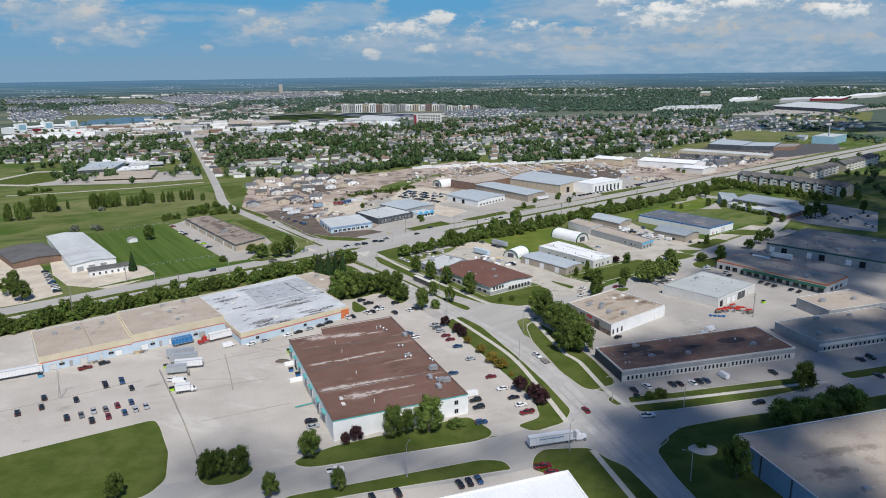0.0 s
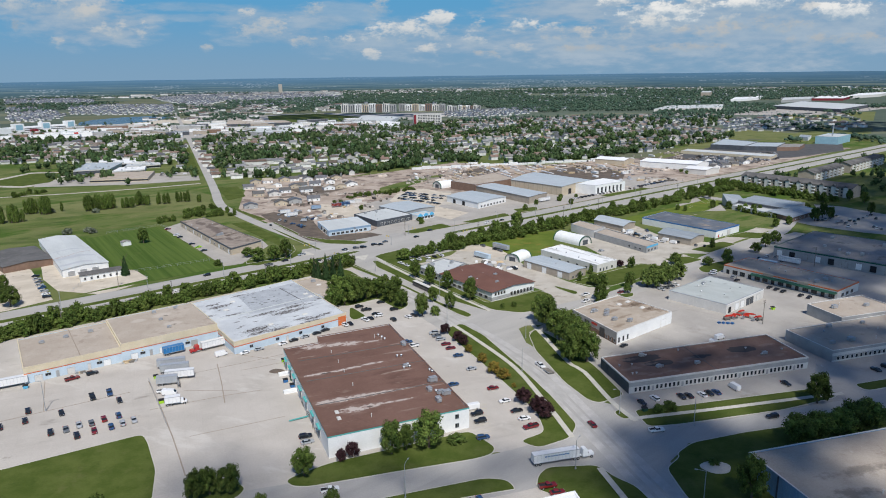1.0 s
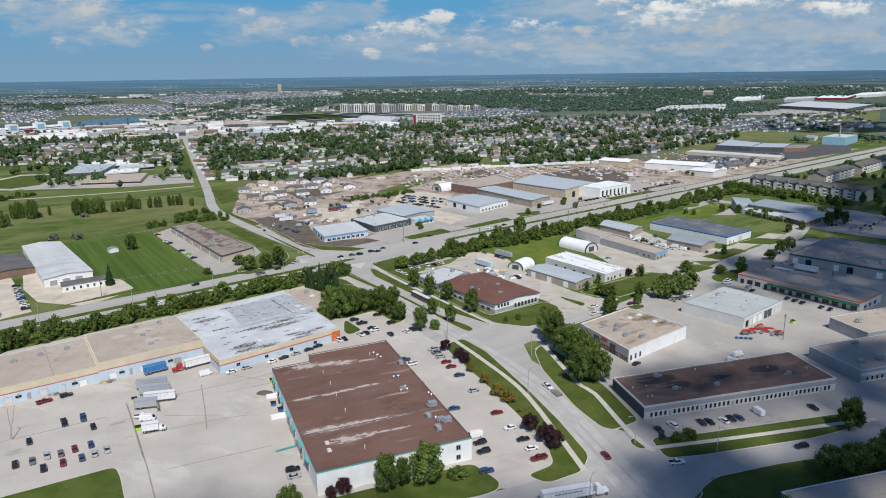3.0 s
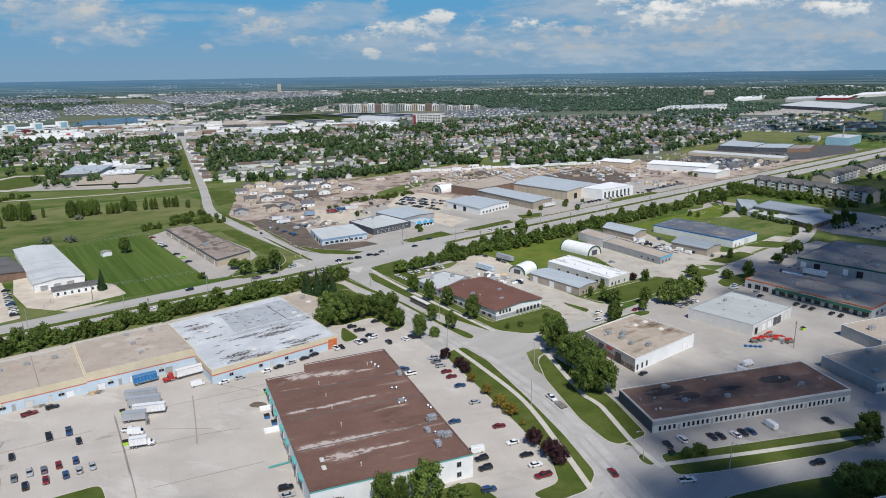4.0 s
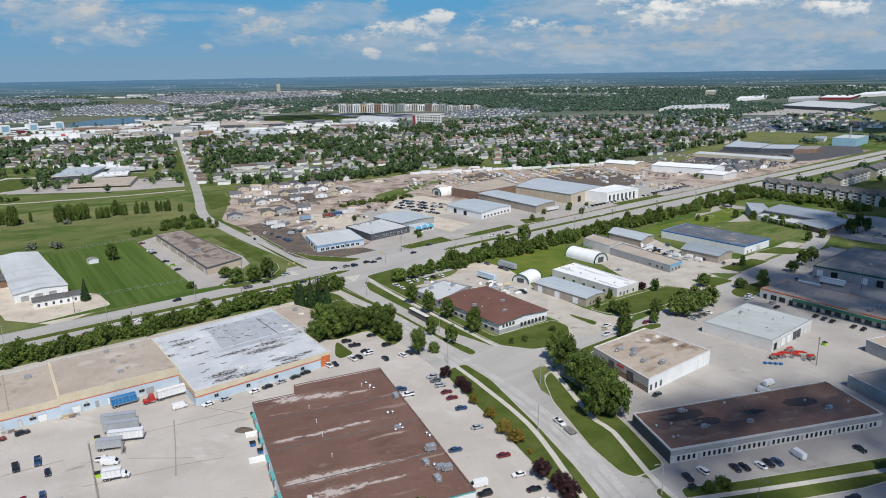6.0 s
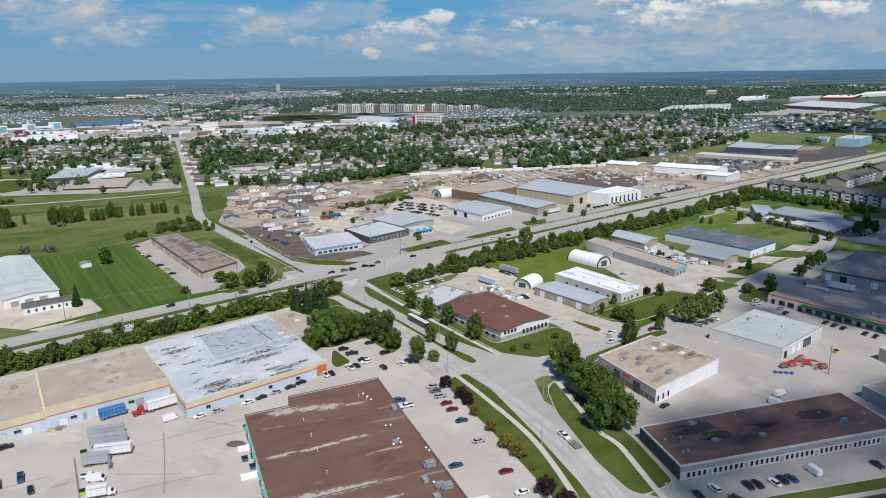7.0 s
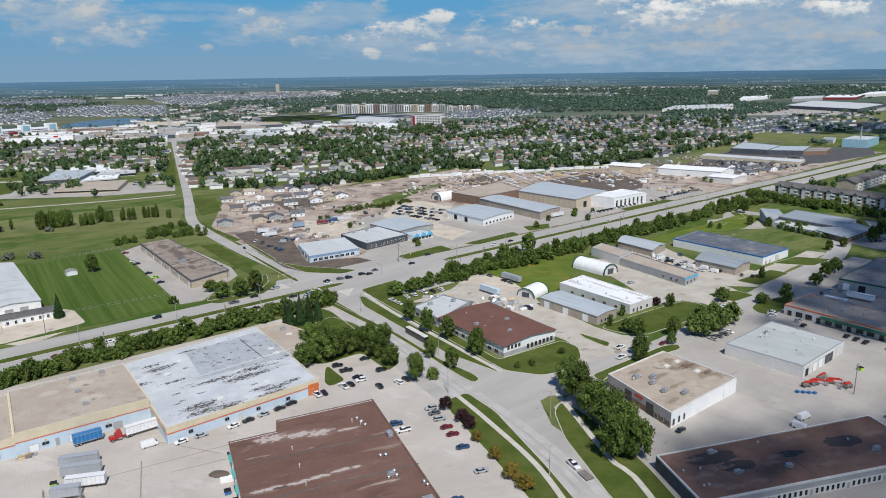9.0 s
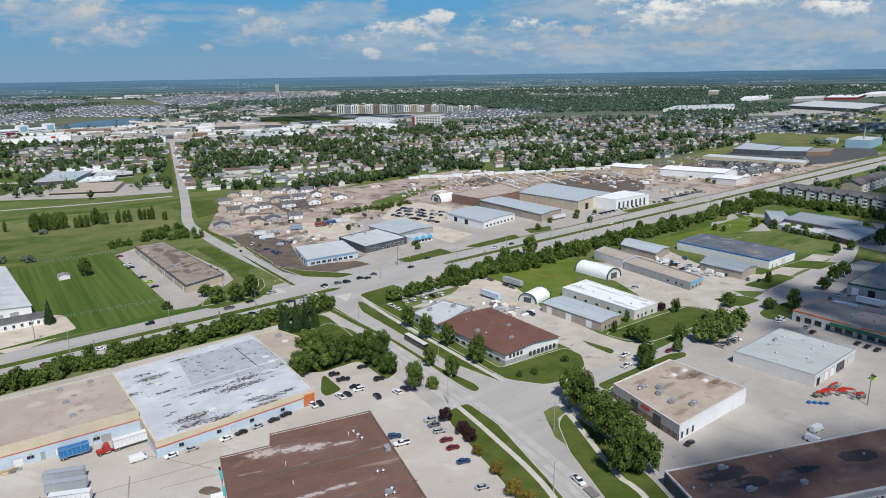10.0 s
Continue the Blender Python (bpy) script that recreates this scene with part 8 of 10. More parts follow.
# the long white hospital: a podium, a set-back upper floor and three glazed stair towers
fb = building([(-945, 1535), (-865, 1655), (-900, 1680), (-990, 1560)], 13, "white", "roof_white", "long white hospital with glazed stair towers", "hospital", parapet=0.5)
for z0 in (2.0, 6.0, 9.8):
    band(fb, z0, z0 + 1.4, "glass", (0,), 0.2, "window_band")
for k, u in enumerate((16, 74, 130)):
    bm = bmesh.new()
    box(bm, u - 10, u + 10, -3, 14, 0, 22)
    bm.transform(wall_matrix(fb, 0, 0, 0))
    tower = part("stair_tower", bm, M["white"], fb["ob"])
    bm = bmesh.new()
    box(bm, u - 7, u + 7, -3.3, -2.9, 9, 20)
    bm.transform(wall_matrix(fb, 0, 0, 0))
    part("glazing", bm, M["tealwall"], tower, "blue-green glazing")
bm = bmesh.new()
box(bm, 38, 54, -6, 0.1, 0, 9)
bm.transform(wall_matrix(fb, 0, 0, 0))
part("porch", bm, M["crimson"], fb["ob"], "dark red entrance porch")
fb = shed_at(-770, 1470, 62, 26, 9, radians(20), "white", "roof_white", "white store with a red square sign", "store")
bm = bmesh.new()
box(bm, 28, 36, -0.5, 0.02, 2, 9.5)
bm.transform(wall_matrix(fb, 0, 0, 0))
part("sign_panel", bm, M["red"], fb["ob"], "red square sign panel")
# a lone tower block on the far plain
fb = shed_at(-1060, 4560, 22, 18, 56, radians(12), "beige", "roof_pale", "tall beige tower block far out on the plain", "tower_block")
for k in range(9):
    band(fb, 6 + k * 6, 9 + k * 6, "greywall", (0,), 0.3, "window_band")
for pts, h, roof in (([(-472, 883), (-432, 898), (-447, 970), (-495, 964)], 6.0, "roof_silver"), ([(-469, 945), (-413, 978), (-430, 1026), (-504, 1015)], 5.0, "roof_white"), ([(-429, 931), (-390, 954), (-407, 994), (-442, 975)], 4.2, "roof_pale"),
                     ([(-425, 884), (-390, 904), (-403, 939), (-434, 927)], 4.0, "roof_white")):
    fb = building(pts, h, "offwhite", roof, "low school wing with pale flat roofs", "school", parapet=0.4)
    band(fb, 0.5, h - 1.2, "darkwall" if h == 6.0 else "glass", (0,), 0.08, "window_band")
    scatter_units(fb, int(h * 10), 9, ("hvac", "hvac", "skylight"), turn=16)
slab("pavement", [(-545, 915), (-500, 918), (-478, 890), (-459, 821), (-480, 788), (-560, 800)], M["gravel"], 0.03, "pale running track round a field", "track")
lawn([(-538, 905), (-503, 908), (-486, 884), (-470, 826), (-486, 798), (-548, 808)], "oval sports field of mown grass")
slab("pavement", [(-450, 870), (-330, 905), (-318, 880), (-440, 845)], M["concrete_e"], 0.03, "pale school car park", "yard")
slab("pavement", [(-470, 791), (-490, 834), (-445, 846), (-401, 864), (-311, 873), (-294, 830), (-365, 801)], M["concrete_e"], 0.034, "pale school car park", "yard")
b = building([(-418, 816), (-354, 827), (-371, 888), (-438, 871)], 4.0, "beige", "roof_beige", "low tan school wing with a flat roof", "school")
band(b, 1.0, 2.6, "glass", (0,), 0.08, "window_band")
slab("water", [(-943, 1806), (-899, 1798), (-843, 1844), (-799, 1937), (-819, 2128), (-919, 2176), (-978, 2137), (-1013, 2024), (-992, 1912)], M["water"], 0.05, "still blue pond", "pond")
slab("ground", [(-1000, 1854), (-871, 1659), (-755, 1972), (-764, 2195), (-839, 2329), (-1193, 2209)], M["hazed_olive"], 0.026, "olive grass round the pond", "field")
slab("pavement", [(-880, 1677), (-797, 1745), (-724, 1861), (-650, 1808), (-672, 1912), (-782, 1999), (-863, 1887), (-918, 1749)], M["sand"], 0.046, "strip of bare pale sand beside the pond", "dirt")
slab("pavement", [(-950, 1720), (-560, 1800), (-200, 1830), (-60, 1640), (-230, 1500), (-540, 1390), (-900, 1380)], M["concrete_e"], 0.02, "wide pale car parks of the shopping district", "yard")
slab("pavement", [(560, 1900), (1000, 1850), (1350, 2150), (1300, 2400), (760, 2300)], M["concrete_e"], 0.02, "pale yards round the factory halls", "yard")
slab("pavement", [(279, 563), (286, 546), (311, 521), (323, 513), (367, 586), (350, 622), (331, 634), (319, 601)], M["concrete_e"], 0.02, "grey car park beside the community hall", "parking lot")
# first field: cloud shade put into its darker green
for pts, label, mat in (([(-535, 2117), (-396, 2194), (-232, 2000), (-189, 1777), (-335, 1714), (-474, 1893)], "far green field darkened for the cloud shade on it", "grass"), ([(-801, 2556), (-553, 2490), (-504, 2220), (-654, 2144)], "pale olive meadow", "hazed_olive"),
                        ([(-2020, 3258), (-1601, 3239), (-1583, 3821), (-1224, 3122), (-1452, 3140), (-1590, 2981), (-1698, 2966), (-1833, 2958)], "pale olive meadow", "hazed_olive"), ([(546, 1398), (677, 1402), (765, 1468), (881, 1477), (794, 1333), (568, 1218), (481, 1211)], "pale olive meadow", "hazed_olive"),
                        ([(869, 1873), (985, 1944), (1165, 1951), (967, 1624), (800, 1658)], "green meadow by the factory halls", "olive"), ([(206, 1007), (326, 1097), (431, 1131), (396, 1059), (290, 1004), (210, 954)], "pale olive meadow", "hazed_olive"),
                        ([(2615, 8866), (4095, 9769), (2998, 7158), (1884, 6395)], "pale olive meadow", "hazed_olive")):
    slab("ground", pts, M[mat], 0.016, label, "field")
slab("ground", [(491, 1435), (560, 1450), (606, 1429), (650, 1330), (722, 1436), (848, 1428), (780, 1314), (673, 1245), (644, 1280), (559, 1203), (531, 1246), (427, 1134), (308, 994), (275, 962), (292, 1021), (376, 1125)], M["olive"], 0.024, "rough green meadow behind the warehouses", "field")
slab("ground", [(-838, 2185), (-655, 2118), (-498, 2190), (-330, 2207), (-249, 2105), (-122, 2187), (-3, 2158), (12, 1995), (-104, 1861), (-231, 1953), (-469, 1872), (-737, 1925)], M["concrete_e"], 0.012, "pale yards and bare ground round the far stores", "yard")
slab("ground", [(-546, 2489), (-388, 2598), (-331, 2237), (-468, 2211)], M["hazed_olive"], 0.012, "pale olive meadow", "field")
for pts, h, wall, roof, label in (([(-231, 1753), (-137, 1734), (-125, 1881), (-233, 1978)], 7, "white", "roof_pale", "long white shed beyond the dark field"), ([(-405, 1443), (-312, 1403), (-335, 1543), (-434, 1591)], 7, "greywall", "roof_pale", "wide grey store with a pale roof"),
                                  ([(-517, 1658), (-372, 1701), (-404, 1783), (-560, 1815)], 8, "darkwall", "roof_beige", "wide dark store with a beige roof"), ([(-154, 1572), (-106, 1548), (-112, 1683), (-164, 1730)], 7, "white", "roof_white", "white store with a flat roof"),
                                  ([(973, 2149), (1057, 1927), (1253, 2136), (1190, 2413)], 9, "darkwall", "roof_pale", "wide dark-walled factory hall with a pale roof"), ([(590, 2047), (799, 2082), (872, 2269), (681, 2217)], 9.6, "offwhite", "roof_pale", "long white factory hall"),
                                  ([(1337, 2638), (1432, 2604), (1588, 2820), (1484, 2861)], 8, "crimson", "roof_white", "far red factory block with a pale roof"), ([(341, 1038), (436, 953), (455, 980), (360, 1063)], 4.2, "cream", "roof_pale", "long low cream sales hall beside parked cars"),
                                  ([(1509, 2735), (1732, 2886), (1944, 3148), (1727, 3022)], 10, "offwhite", "roof_white", "far factory hall with pale walls"), ([(1023, 2600), (1186, 2744), (1289, 2938), (1128, 2821)], 8, "white", "roof_white", "far white factory sheds in a row"),
                                  ([(1164, 2507), (1312, 2597), (1412, 2771), (1270, 2714)], 9, "greywall", "roof_pale", "far grey factory hall"), ([(1086, 3083), (1121, 3069), (1196, 3251), (1159, 3267)], 20, "tanwall", "roof_pale", "far pinkish apartment block"),
                                  ([(405, 1095), (446, 1067), (489, 1123), (457, 1178)], 7, "darkwall", "roof_silver", "dark warehouse with a grey metal roof"), ([(444, 1068), (489, 1055), (527, 1110), (480, 1124)], 6.5, "darkwall", "roof_silver", "dark warehouse with a grey metal roof"),
                                  ([(489, 1055), (523, 1058), (552, 1099), (522, 1103)], 5.5, "brick", "roof_mid", "low brown workshop beside the dark warehouse"), ([(597, 1214), (604, 1194), (632, 1238), (620, 1250)], 5.5, "white", "roof_blue", "small white and blue barn")):
    building(pts, h, wall, roof, label, "store" if h < 9.5 else "factory_hall", parapet=0.4)
# loose trees, hedgerows and sheds on the open ground between the far estates
open_rng = random.Random(412)
OPEN = [([(-1085, 2879), (-415, 2775), (-354, 2367), (-534, 2215), (-819, 2196)], 1500, 420, -0.02), ([(690, 1719), (1180, 2060), (823, 1400), (575, 1380)], 800, 260, 0.06),
        ([(-900, 2000), (-640, 1900), (-500, 1905), (-560, 2180), (-840, 2230)], 420, 60, 0.0), ([(480, 1190), (770, 1280), (700, 1130), (520, 1060)], 420, 0, 0.05)]
trees, sheds = [], []
for poly, n_trees, n_sheds, gap in OPEN:
    xs, ys = [p[0] for p in poly], [p[1] for p in poly]
    for k in range(n_trees + n_sheds):
        x, y = open_rng.uniform(min(xs), max(xs)), open_rng.uniform(min(ys), max(ys))
        if not inside(x, y, poly):
            continue
        v = noise.noise(Vector((x * 0.009, y * 0.005, 4)))
        if k < n_trees and v > gap:
            h = open_rng.uniform(5, 10)
            trees.append((x, y, h, h * open_rng.uniform(0.45, 0.8)))
        elif k >= n_trees and v < gap + 0.1:
            w = open_rng.choice((6, 7, 8, 14))
            sheds.append((x, y, open_rng.choice((0.3, 0.42, 1.9)), w, open_rng.uniform(4.5, 7), open_rng.uniform(3, 5.5), open_rng.uniform(0.8, 2.6)))
woods("woods", trees, "loose trees and hedgerows between the far estates", ICO_LOW, hazed_woods_mat)
join_houses("far_houses", sheds, "scattered far houses and sheds among fields")
# rows of cars too far off to tell apart
bm_v, bm_f = [], []
for poly, count, turn in (([(-950, 1720), (-560, 1800), (-200, 1830), (-60, 1640), (-230, 1500), (-540, 1390), (-900, 1380)], 2600, 22), ([(560, 1900), (1000, 1850), (1350, 2150), (1300, 2400), (760, 2300)], 700, 38), ([(-450, 870), (-330, 905), (-318, 880), (-440, 845)], 40, 16), ([(380, 600), (480, 700), (560, 660), (440, 540)], 60, 50), ([(305, 918), (372, 1031), (478, 1032), (448, 959), (340, 875)], 1500, 38), ([(166, 811), (228, 880), (263, 863), (184, 756)], 60, 38)):
    xs, ys = [p[0] for p in poly], [p[1] for p in poly]
    ca, sa = math.cos(radians(turn)), math.sin(radians(turn))
    while count > 0:
        x, y = far_rng.uniform(min(xs), max(xs)), far_rng.uniform(min(ys), max(ys))
        x = round(x / 2.9) * 2.9
        y = round(y / 9) * 9
        count -= 1
        if not inside(x, y, poly) or on_far_road(x, y) or any(abs(x - a) + abs(y - b_) * 1.3 < 24 for a, b_ in taken):
            continue
        for x0, x1, w, z0, z1 in ((-2.2, 2.2, 0.9, 0.3, 0.9), (-1.5, 1.0, 0.75, 0.9, 1.45)):
            i = len(bm_v)
            bm_v += [(x + ca * px - sa * py, y + sa * px + ca * py, z) for z in (z0, z1) for px, py in ((x0, -w), (x1, -w), (x1, w), (x0, w))]
            bm_f += [(i, i + 1, i + 5, i + 4), (i + 1, i + 2, i + 6, i + 5), (i + 2, i + 3, i + 7, i + 6), (i + 3, i, i + 4, i + 7), (i + 4, i + 5, i + 6, i + 7), (i + 3, i + 2, i + 1, i)]
me = bpy.data.meshes.new("parked_cars")
me.from_pydata(bm_v, [], bm_f)
me.materials.append(island_variety(surf("far_car_paint", (0.32, 0.33, 0.35), (0.40, 0.40, 0.42), 4, 0.3, 0.0, 0.4), 0.05, 2.0))
tagged(new("parked_cars", me), "rows of far parked cars in mixed colours", "cars", kind="stuff")
# apartments beside the highway
for p0, p1, depth in (((379, 660), (313, 752), 17), ((455, 814), (394, 759), 17), ((550, 896), (468, 822), 17)):
    a, e = Vector(p0), Vector(p1)
    n = Vector(((e - a).y, -(e - a).x)).normalized() * depth
    fb = building([tuple(e), tuple(a), tuple(a + n), tuple(e + n)], 9.6, "tanwall", "roof_dark", "three-storey apartment house with dark hipped roof", "apartment_house", pitch=3.2, ridge_along=0, eave=0.8, category="apartments")
    L = side_length(fb, 0)
    k = int(L / 11)
    for i in range(k):
        u = (i + 0.5) * L / k
        bm = bmesh.new()
        box(bm, u - 1.9, u + 1.9, -0.8, 0.02, 0, 9.6)
        bm.transform(wall_matrix(fb, 0, 0, 0))
        bay = part("bay", bm, M["offwhite"], fb["ob"], "pale bay")
        bm = bmesh.new()
        v0 = [bm.verts.new(p) for p in ((u - 2.3, -1.2, 9.6), (u + 2.3, -1.2, 9.6), (u, -1.2, 11.8), (u - 2.3, 4, 9.6), (u + 2.3, 4, 9.6), (u, 4, 11.8))]
        for f in ((0, 1, 2), (0, 2, 5, 3), (1, 4, 5, 2)):
            bm.faces.new([v0[q] for q in f])
        bm.transform(wall_matrix(fb, 0, 0, 0))
        part("gable", bm, M["roof_dark"], bay)
        for f in range(3):
            bm = bmesh.new()
            box(bm, u + 2.4, u + 5.0, -1.3, 0.02, 0.9 + f * 3, 1.9 + f * 3)
            bm.transform(wall_matrix(fb, 0, 0, 0))
            part("balcony", bm, M["white"], fb["ob"])
            bm = bmesh.new()
            box(bm, u + 2.7, u + 4.7, -0.08, 0.02, 1.9 + f * 3, 2.8 + f * 3)
            bm.transform(wall_matrix(fb, 0, 0, 0))
            part("window", bm, M["glass"], fb["ob"])
            bm = bmesh.new()
            box(bm, u - 4.2, u - 2.7, -0.08, 0.02, 1.2 + f * 3, 2.6 + f * 3)
            bm.transform(wall_matrix(fb, 0, 0, 0))
            part("window", bm, M["glass"], fb["ob"])
spots = []
for _ in range(420):
    x, y = sub_rng.uniform(330, 640), sub_rng.uniform(560, 960)
    if -0.6374 * (x + 237.4) + 0.7705 * (y - 358.7) < -48 and noise.noise(Vector((x * 0.03, y * 0.03, 2))) > 0.0 and (x - 379) * 0.847 + (y - 660) * 0.532 > 14 and min(abs((x - a) * 0.85 + (y - c) * 0.53) for a, c in ((387, 664), (478, 739), (568, 834))) > 13:
        h = sub_rng.uniform(4, 10)
        spots.append((x, y, h, h * 0.42))
woods("woods", spots, "trees and shrubs between the apartment houses", ICO)
for _ in range(60):
    k = sub_rng.random()
    p = Vector((365, 640)).lerp(Vector((300, 765)), k) + Vector((-0.85, -0.5)) * sub_rng.uniform(4, 22)
    tree(p.x, p.y, sub_rng.uniform(4, 8), sub_rng.uniform(2.5, 4), "bush", "shrubs before the apartments")


# ---- details of the buildings ----
def local(b, x, y):
    return x - b["ob"].location.x, y - b["ob"].location.y


def unit_at(b, kind, x, y, turn=23, size=1.0, z=None):
    lx, ly = local(b, x, y)
    return shared(ROOF_NAME[kind], ROOF_UNIT[kind], b["ob"], pose(lx, ly, (b["roof"] if z is None else z) - 0.02, 0, 0, turn) @ Matrix.Scale(size, 4))


patch_lift = 0


def patch(b, x, y, length, width, turn, material, seed, ragged=0.35):
    """An irregular repaired or worn spot, a thin skin on a flat roof."""
    global patch_lift
    patch_lift += 1
    rng = random.Random(seed)
    lx, ly = local(b, x, y)
    n, pts = (26 if length > 6 else 13), []
    c, s = math.cos(radians(turn)), math.sin(radians(turn))
    for i in range(n):
        a = i * math.tau / n
        r = 1 + ragged * rng.uniform(-1, 1)
        u, v = math.cos(a) * r * length / 2, math.sin(a) * r * width / 2
        pts.append((lx + c * u - s * v, ly + s * u + c * v))
    z = b["roof"] + 0.006 + 0.004 * (patch_lift % 6)
    bm = b.setdefault("stains", {}).setdefault(material, bmesh.new())
    prism(bm, ccw(pts), z - 0.01, z)


def wear(b, spots, colour, turn=23, size=1.6, gain=0.9, lo=0.35, hi=0.75, strength=0.9, reach=0.62):
    """Worn, torn or stained spots on a flat roof (x, y, length, width), with ragged edges broken up by fine noise."""
    roofs = [o for o in b["ob"].children if o.name.split(".")[0] in ("roof", "roof_slope")]
    if not b.get("own_roof"):
        b["own_roof"] = roofs[0].data.materials[0].copy()
        for o in roofs:
            o.data.materials[0] = b["own_roof"]
    m = b["own_roof"]
    n, l = m.node_tree.nodes, m.node_tree.links
    bsdf = n["Principled BSDF"]
    src = bsdf.inputs["Base Color"].links[0].from_socket

    def calc(op, *args):
        q = n.new("ShaderNodeMath")
        q.operation = op
        for i, a in enumerate(args):
            if isinstance(a, (int, float)):
                q.inputs[i].default_value = a
            else:
                l.new(a, q.inputs[i])
        return q.outputs[0]

    co, sp, t, r, x = (n.new("ShaderNode" + k) for k in ("TexCoord", "SeparateXYZ", "TexNoise", "MapRange", "Mix"))
    l.new(co.outputs["Object"], sp.inputs[0])
    c, s_ = math.cos(radians(turn)), math.sin(radians(turn))
    along = calc("MULTIPLY_ADD", sp.outputs[0], c, calc("MULTIPLY", sp.outputs[1], s_))
    across = calc("MULTIPLY_ADD", sp.outputs[0], -s_, calc("MULTIPLY", sp.outputs[1], c))
    deep = None
    for px, py, length, width in spots:
        lx, ly = local(b, px, py)
        a = calc("MULTIPLY_ADD", along, 1 / (length * reach), -(lx * c + ly * s_) / (length * reach))
        d = calc("MULTIPLY_ADD", across, 1 / (width * reach), -(ly * c - lx * s_) / (width * reach))
        v = calc("SUBTRACT", 1.0, calc("MULTIPLY_ADD", a, a, calc("MULTIPLY", d, d)))
        deep = v if deep is None else calc("MAXIMUM", deep, v)
    co2 = n.new("ShaderNodeCombineXYZ")
    l.new(calc("MULTIPLY", along, 0.7), co2.inputs[0]), l.new(across, co2.inputs[1])
    t.inputs["Scale"].default_value, t.inputs["Detail"].default_value, t.inputs["Roughness"].default_value = 1 / size, 9, 0.72
    l.new(co2.outputs[0], t.inputs["Vector"])
    deep = calc("MAXIMUM", deep, -1.5)
    level_ = calc("MULTIPLY_ADD", calc("SUBTRACT", t.outputs["Fac"], 0.5), gain * 4, deep)
    r.interpolation_type = "SMOOTHSTEP"
    r.inputs["From Min"].default_value, r.inputs["From Max"].default_value, r.inputs["To Max"].default_value = lo, hi, strength
    l.new(level_, r.inputs["Value"]), l.new(r.outputs[0], x.inputs[0]), l.new(src, x.inputs[6])
    x.data_type = "RGBA"
    l.new(src, x.inputs[6]), l.new(r.outputs[0], x.inputs[0])
    x.inputs[7].default_value = (*colour, 1)
    l.new(x.outputs[2], bsdf.inputs["Base Color"])


def finish_patches(b):
    for material, bm in b.pop("stains", {}).items():
        bm.normal_update()
        bmesh.ops.triangulate(bm, faces=[f for f in bm.faces if len(f.verts) > 4])
        ob = part("roof_patch", bm, M[material], b["ob"])
        ob["kind"] = "stuff"


def seam(b, p, q, width=0.35, h=0.12, material="roof_dark"):
    """A raised joint across a roof between two plan points."""
    a, e = Vector(local(b, *p)), Vector(local(b, *q))
    d = (e - a).normalized()
    n = Vector((-d.y, d.x)) * width / 2
    bm = bmesh.new()
    prism(bm, ccw([tuple(a + n), tuple(a - n), tuple(e - n), tuple(e + n)]), b["roof"] - 0.02, b["roof"] + h)
    part("roof_joint", bm, M[material], b["ob"])


def ribs(b, side, step, material, z0, z1, w=0.12, proud=0.09):
    """Upright ribs or pilasters along a wall."""
    n = side_length(b, side)
    me = mesh_of(lambda bm: box(bm, -w / 2, w / 2, -proud, 0.02, z0, z1), "pilaster", M[material])
    k = int(n / step)
    for i in range(k + 1):
        shared("pilaster", me, b["ob"], wall_matrix(b, side, 0.1 + (n - 0.2) * i / k, 0))


M["aged"] = surf("aged_grey_membrane", (0.36, 0.38, 0.40), (0.45, 0.47, 0.49), 4, 0.9, 0.01, 0.3, stain=(0.12, 0.115, 0.11), stain_size=2.5, stain_lo=0.6, stain_hi=0.65)
M["wet"] = surf("water_stain", (0.30, 0.245, 0.195), (0.35, 0.295, 0.24), 4, 0.9, 0.0, 0.4)

# brown warehouse
b = WAREHOUSE
for k, (x, y, s) in enumerate([(-6.3, 252.4, 1.3), (-7.5, 244.4, 1.0), (-3.2, 241.9, 1.0), (-4, 235.9, 1.1), (-17.4, 266.1, 0.8), (-19.7, 288.7, 1.1), (-1.1, 241.2, 1.2)]):
    unit_at(b, "hvac", x, y, 23 + 90 * (k % 2), s)
for x, y in [(-21.5, 276.3), (-19.9, 276.7), (-29.8, 297.7), (-31.6, 299.9), (-28.3, 295.5), (-16.7, 267.8), (-18, 264.5), (-6.8, 260.6), (-7.8, 262.2), (-5, 243.5), (-15.8, 265.6)]:
    unit_at(b, "vent", x, y)
for x, y in [(-49.3, 280.7), (-44.9, 270.6), (-41.2, 261.3), (-36.2, 248.9), (-26.7, 224.6), (-30, 296.5), (-33, 298)]:
    unit_at(b, "pipe", x, y, 0, 1.1)
for x, y in [(-39, 228), (-37.6, 223.6)]:
    unit_at(b, "skylight", x, y, 113, 0.8)
seam(b, (-61.5, 272.5), (-17.5, 291.2))
seam(b, (-54.3, 253.2), (-9.8, 272.2))
seam(b, (-46.8, 233.4), (-2.2, 252.4))
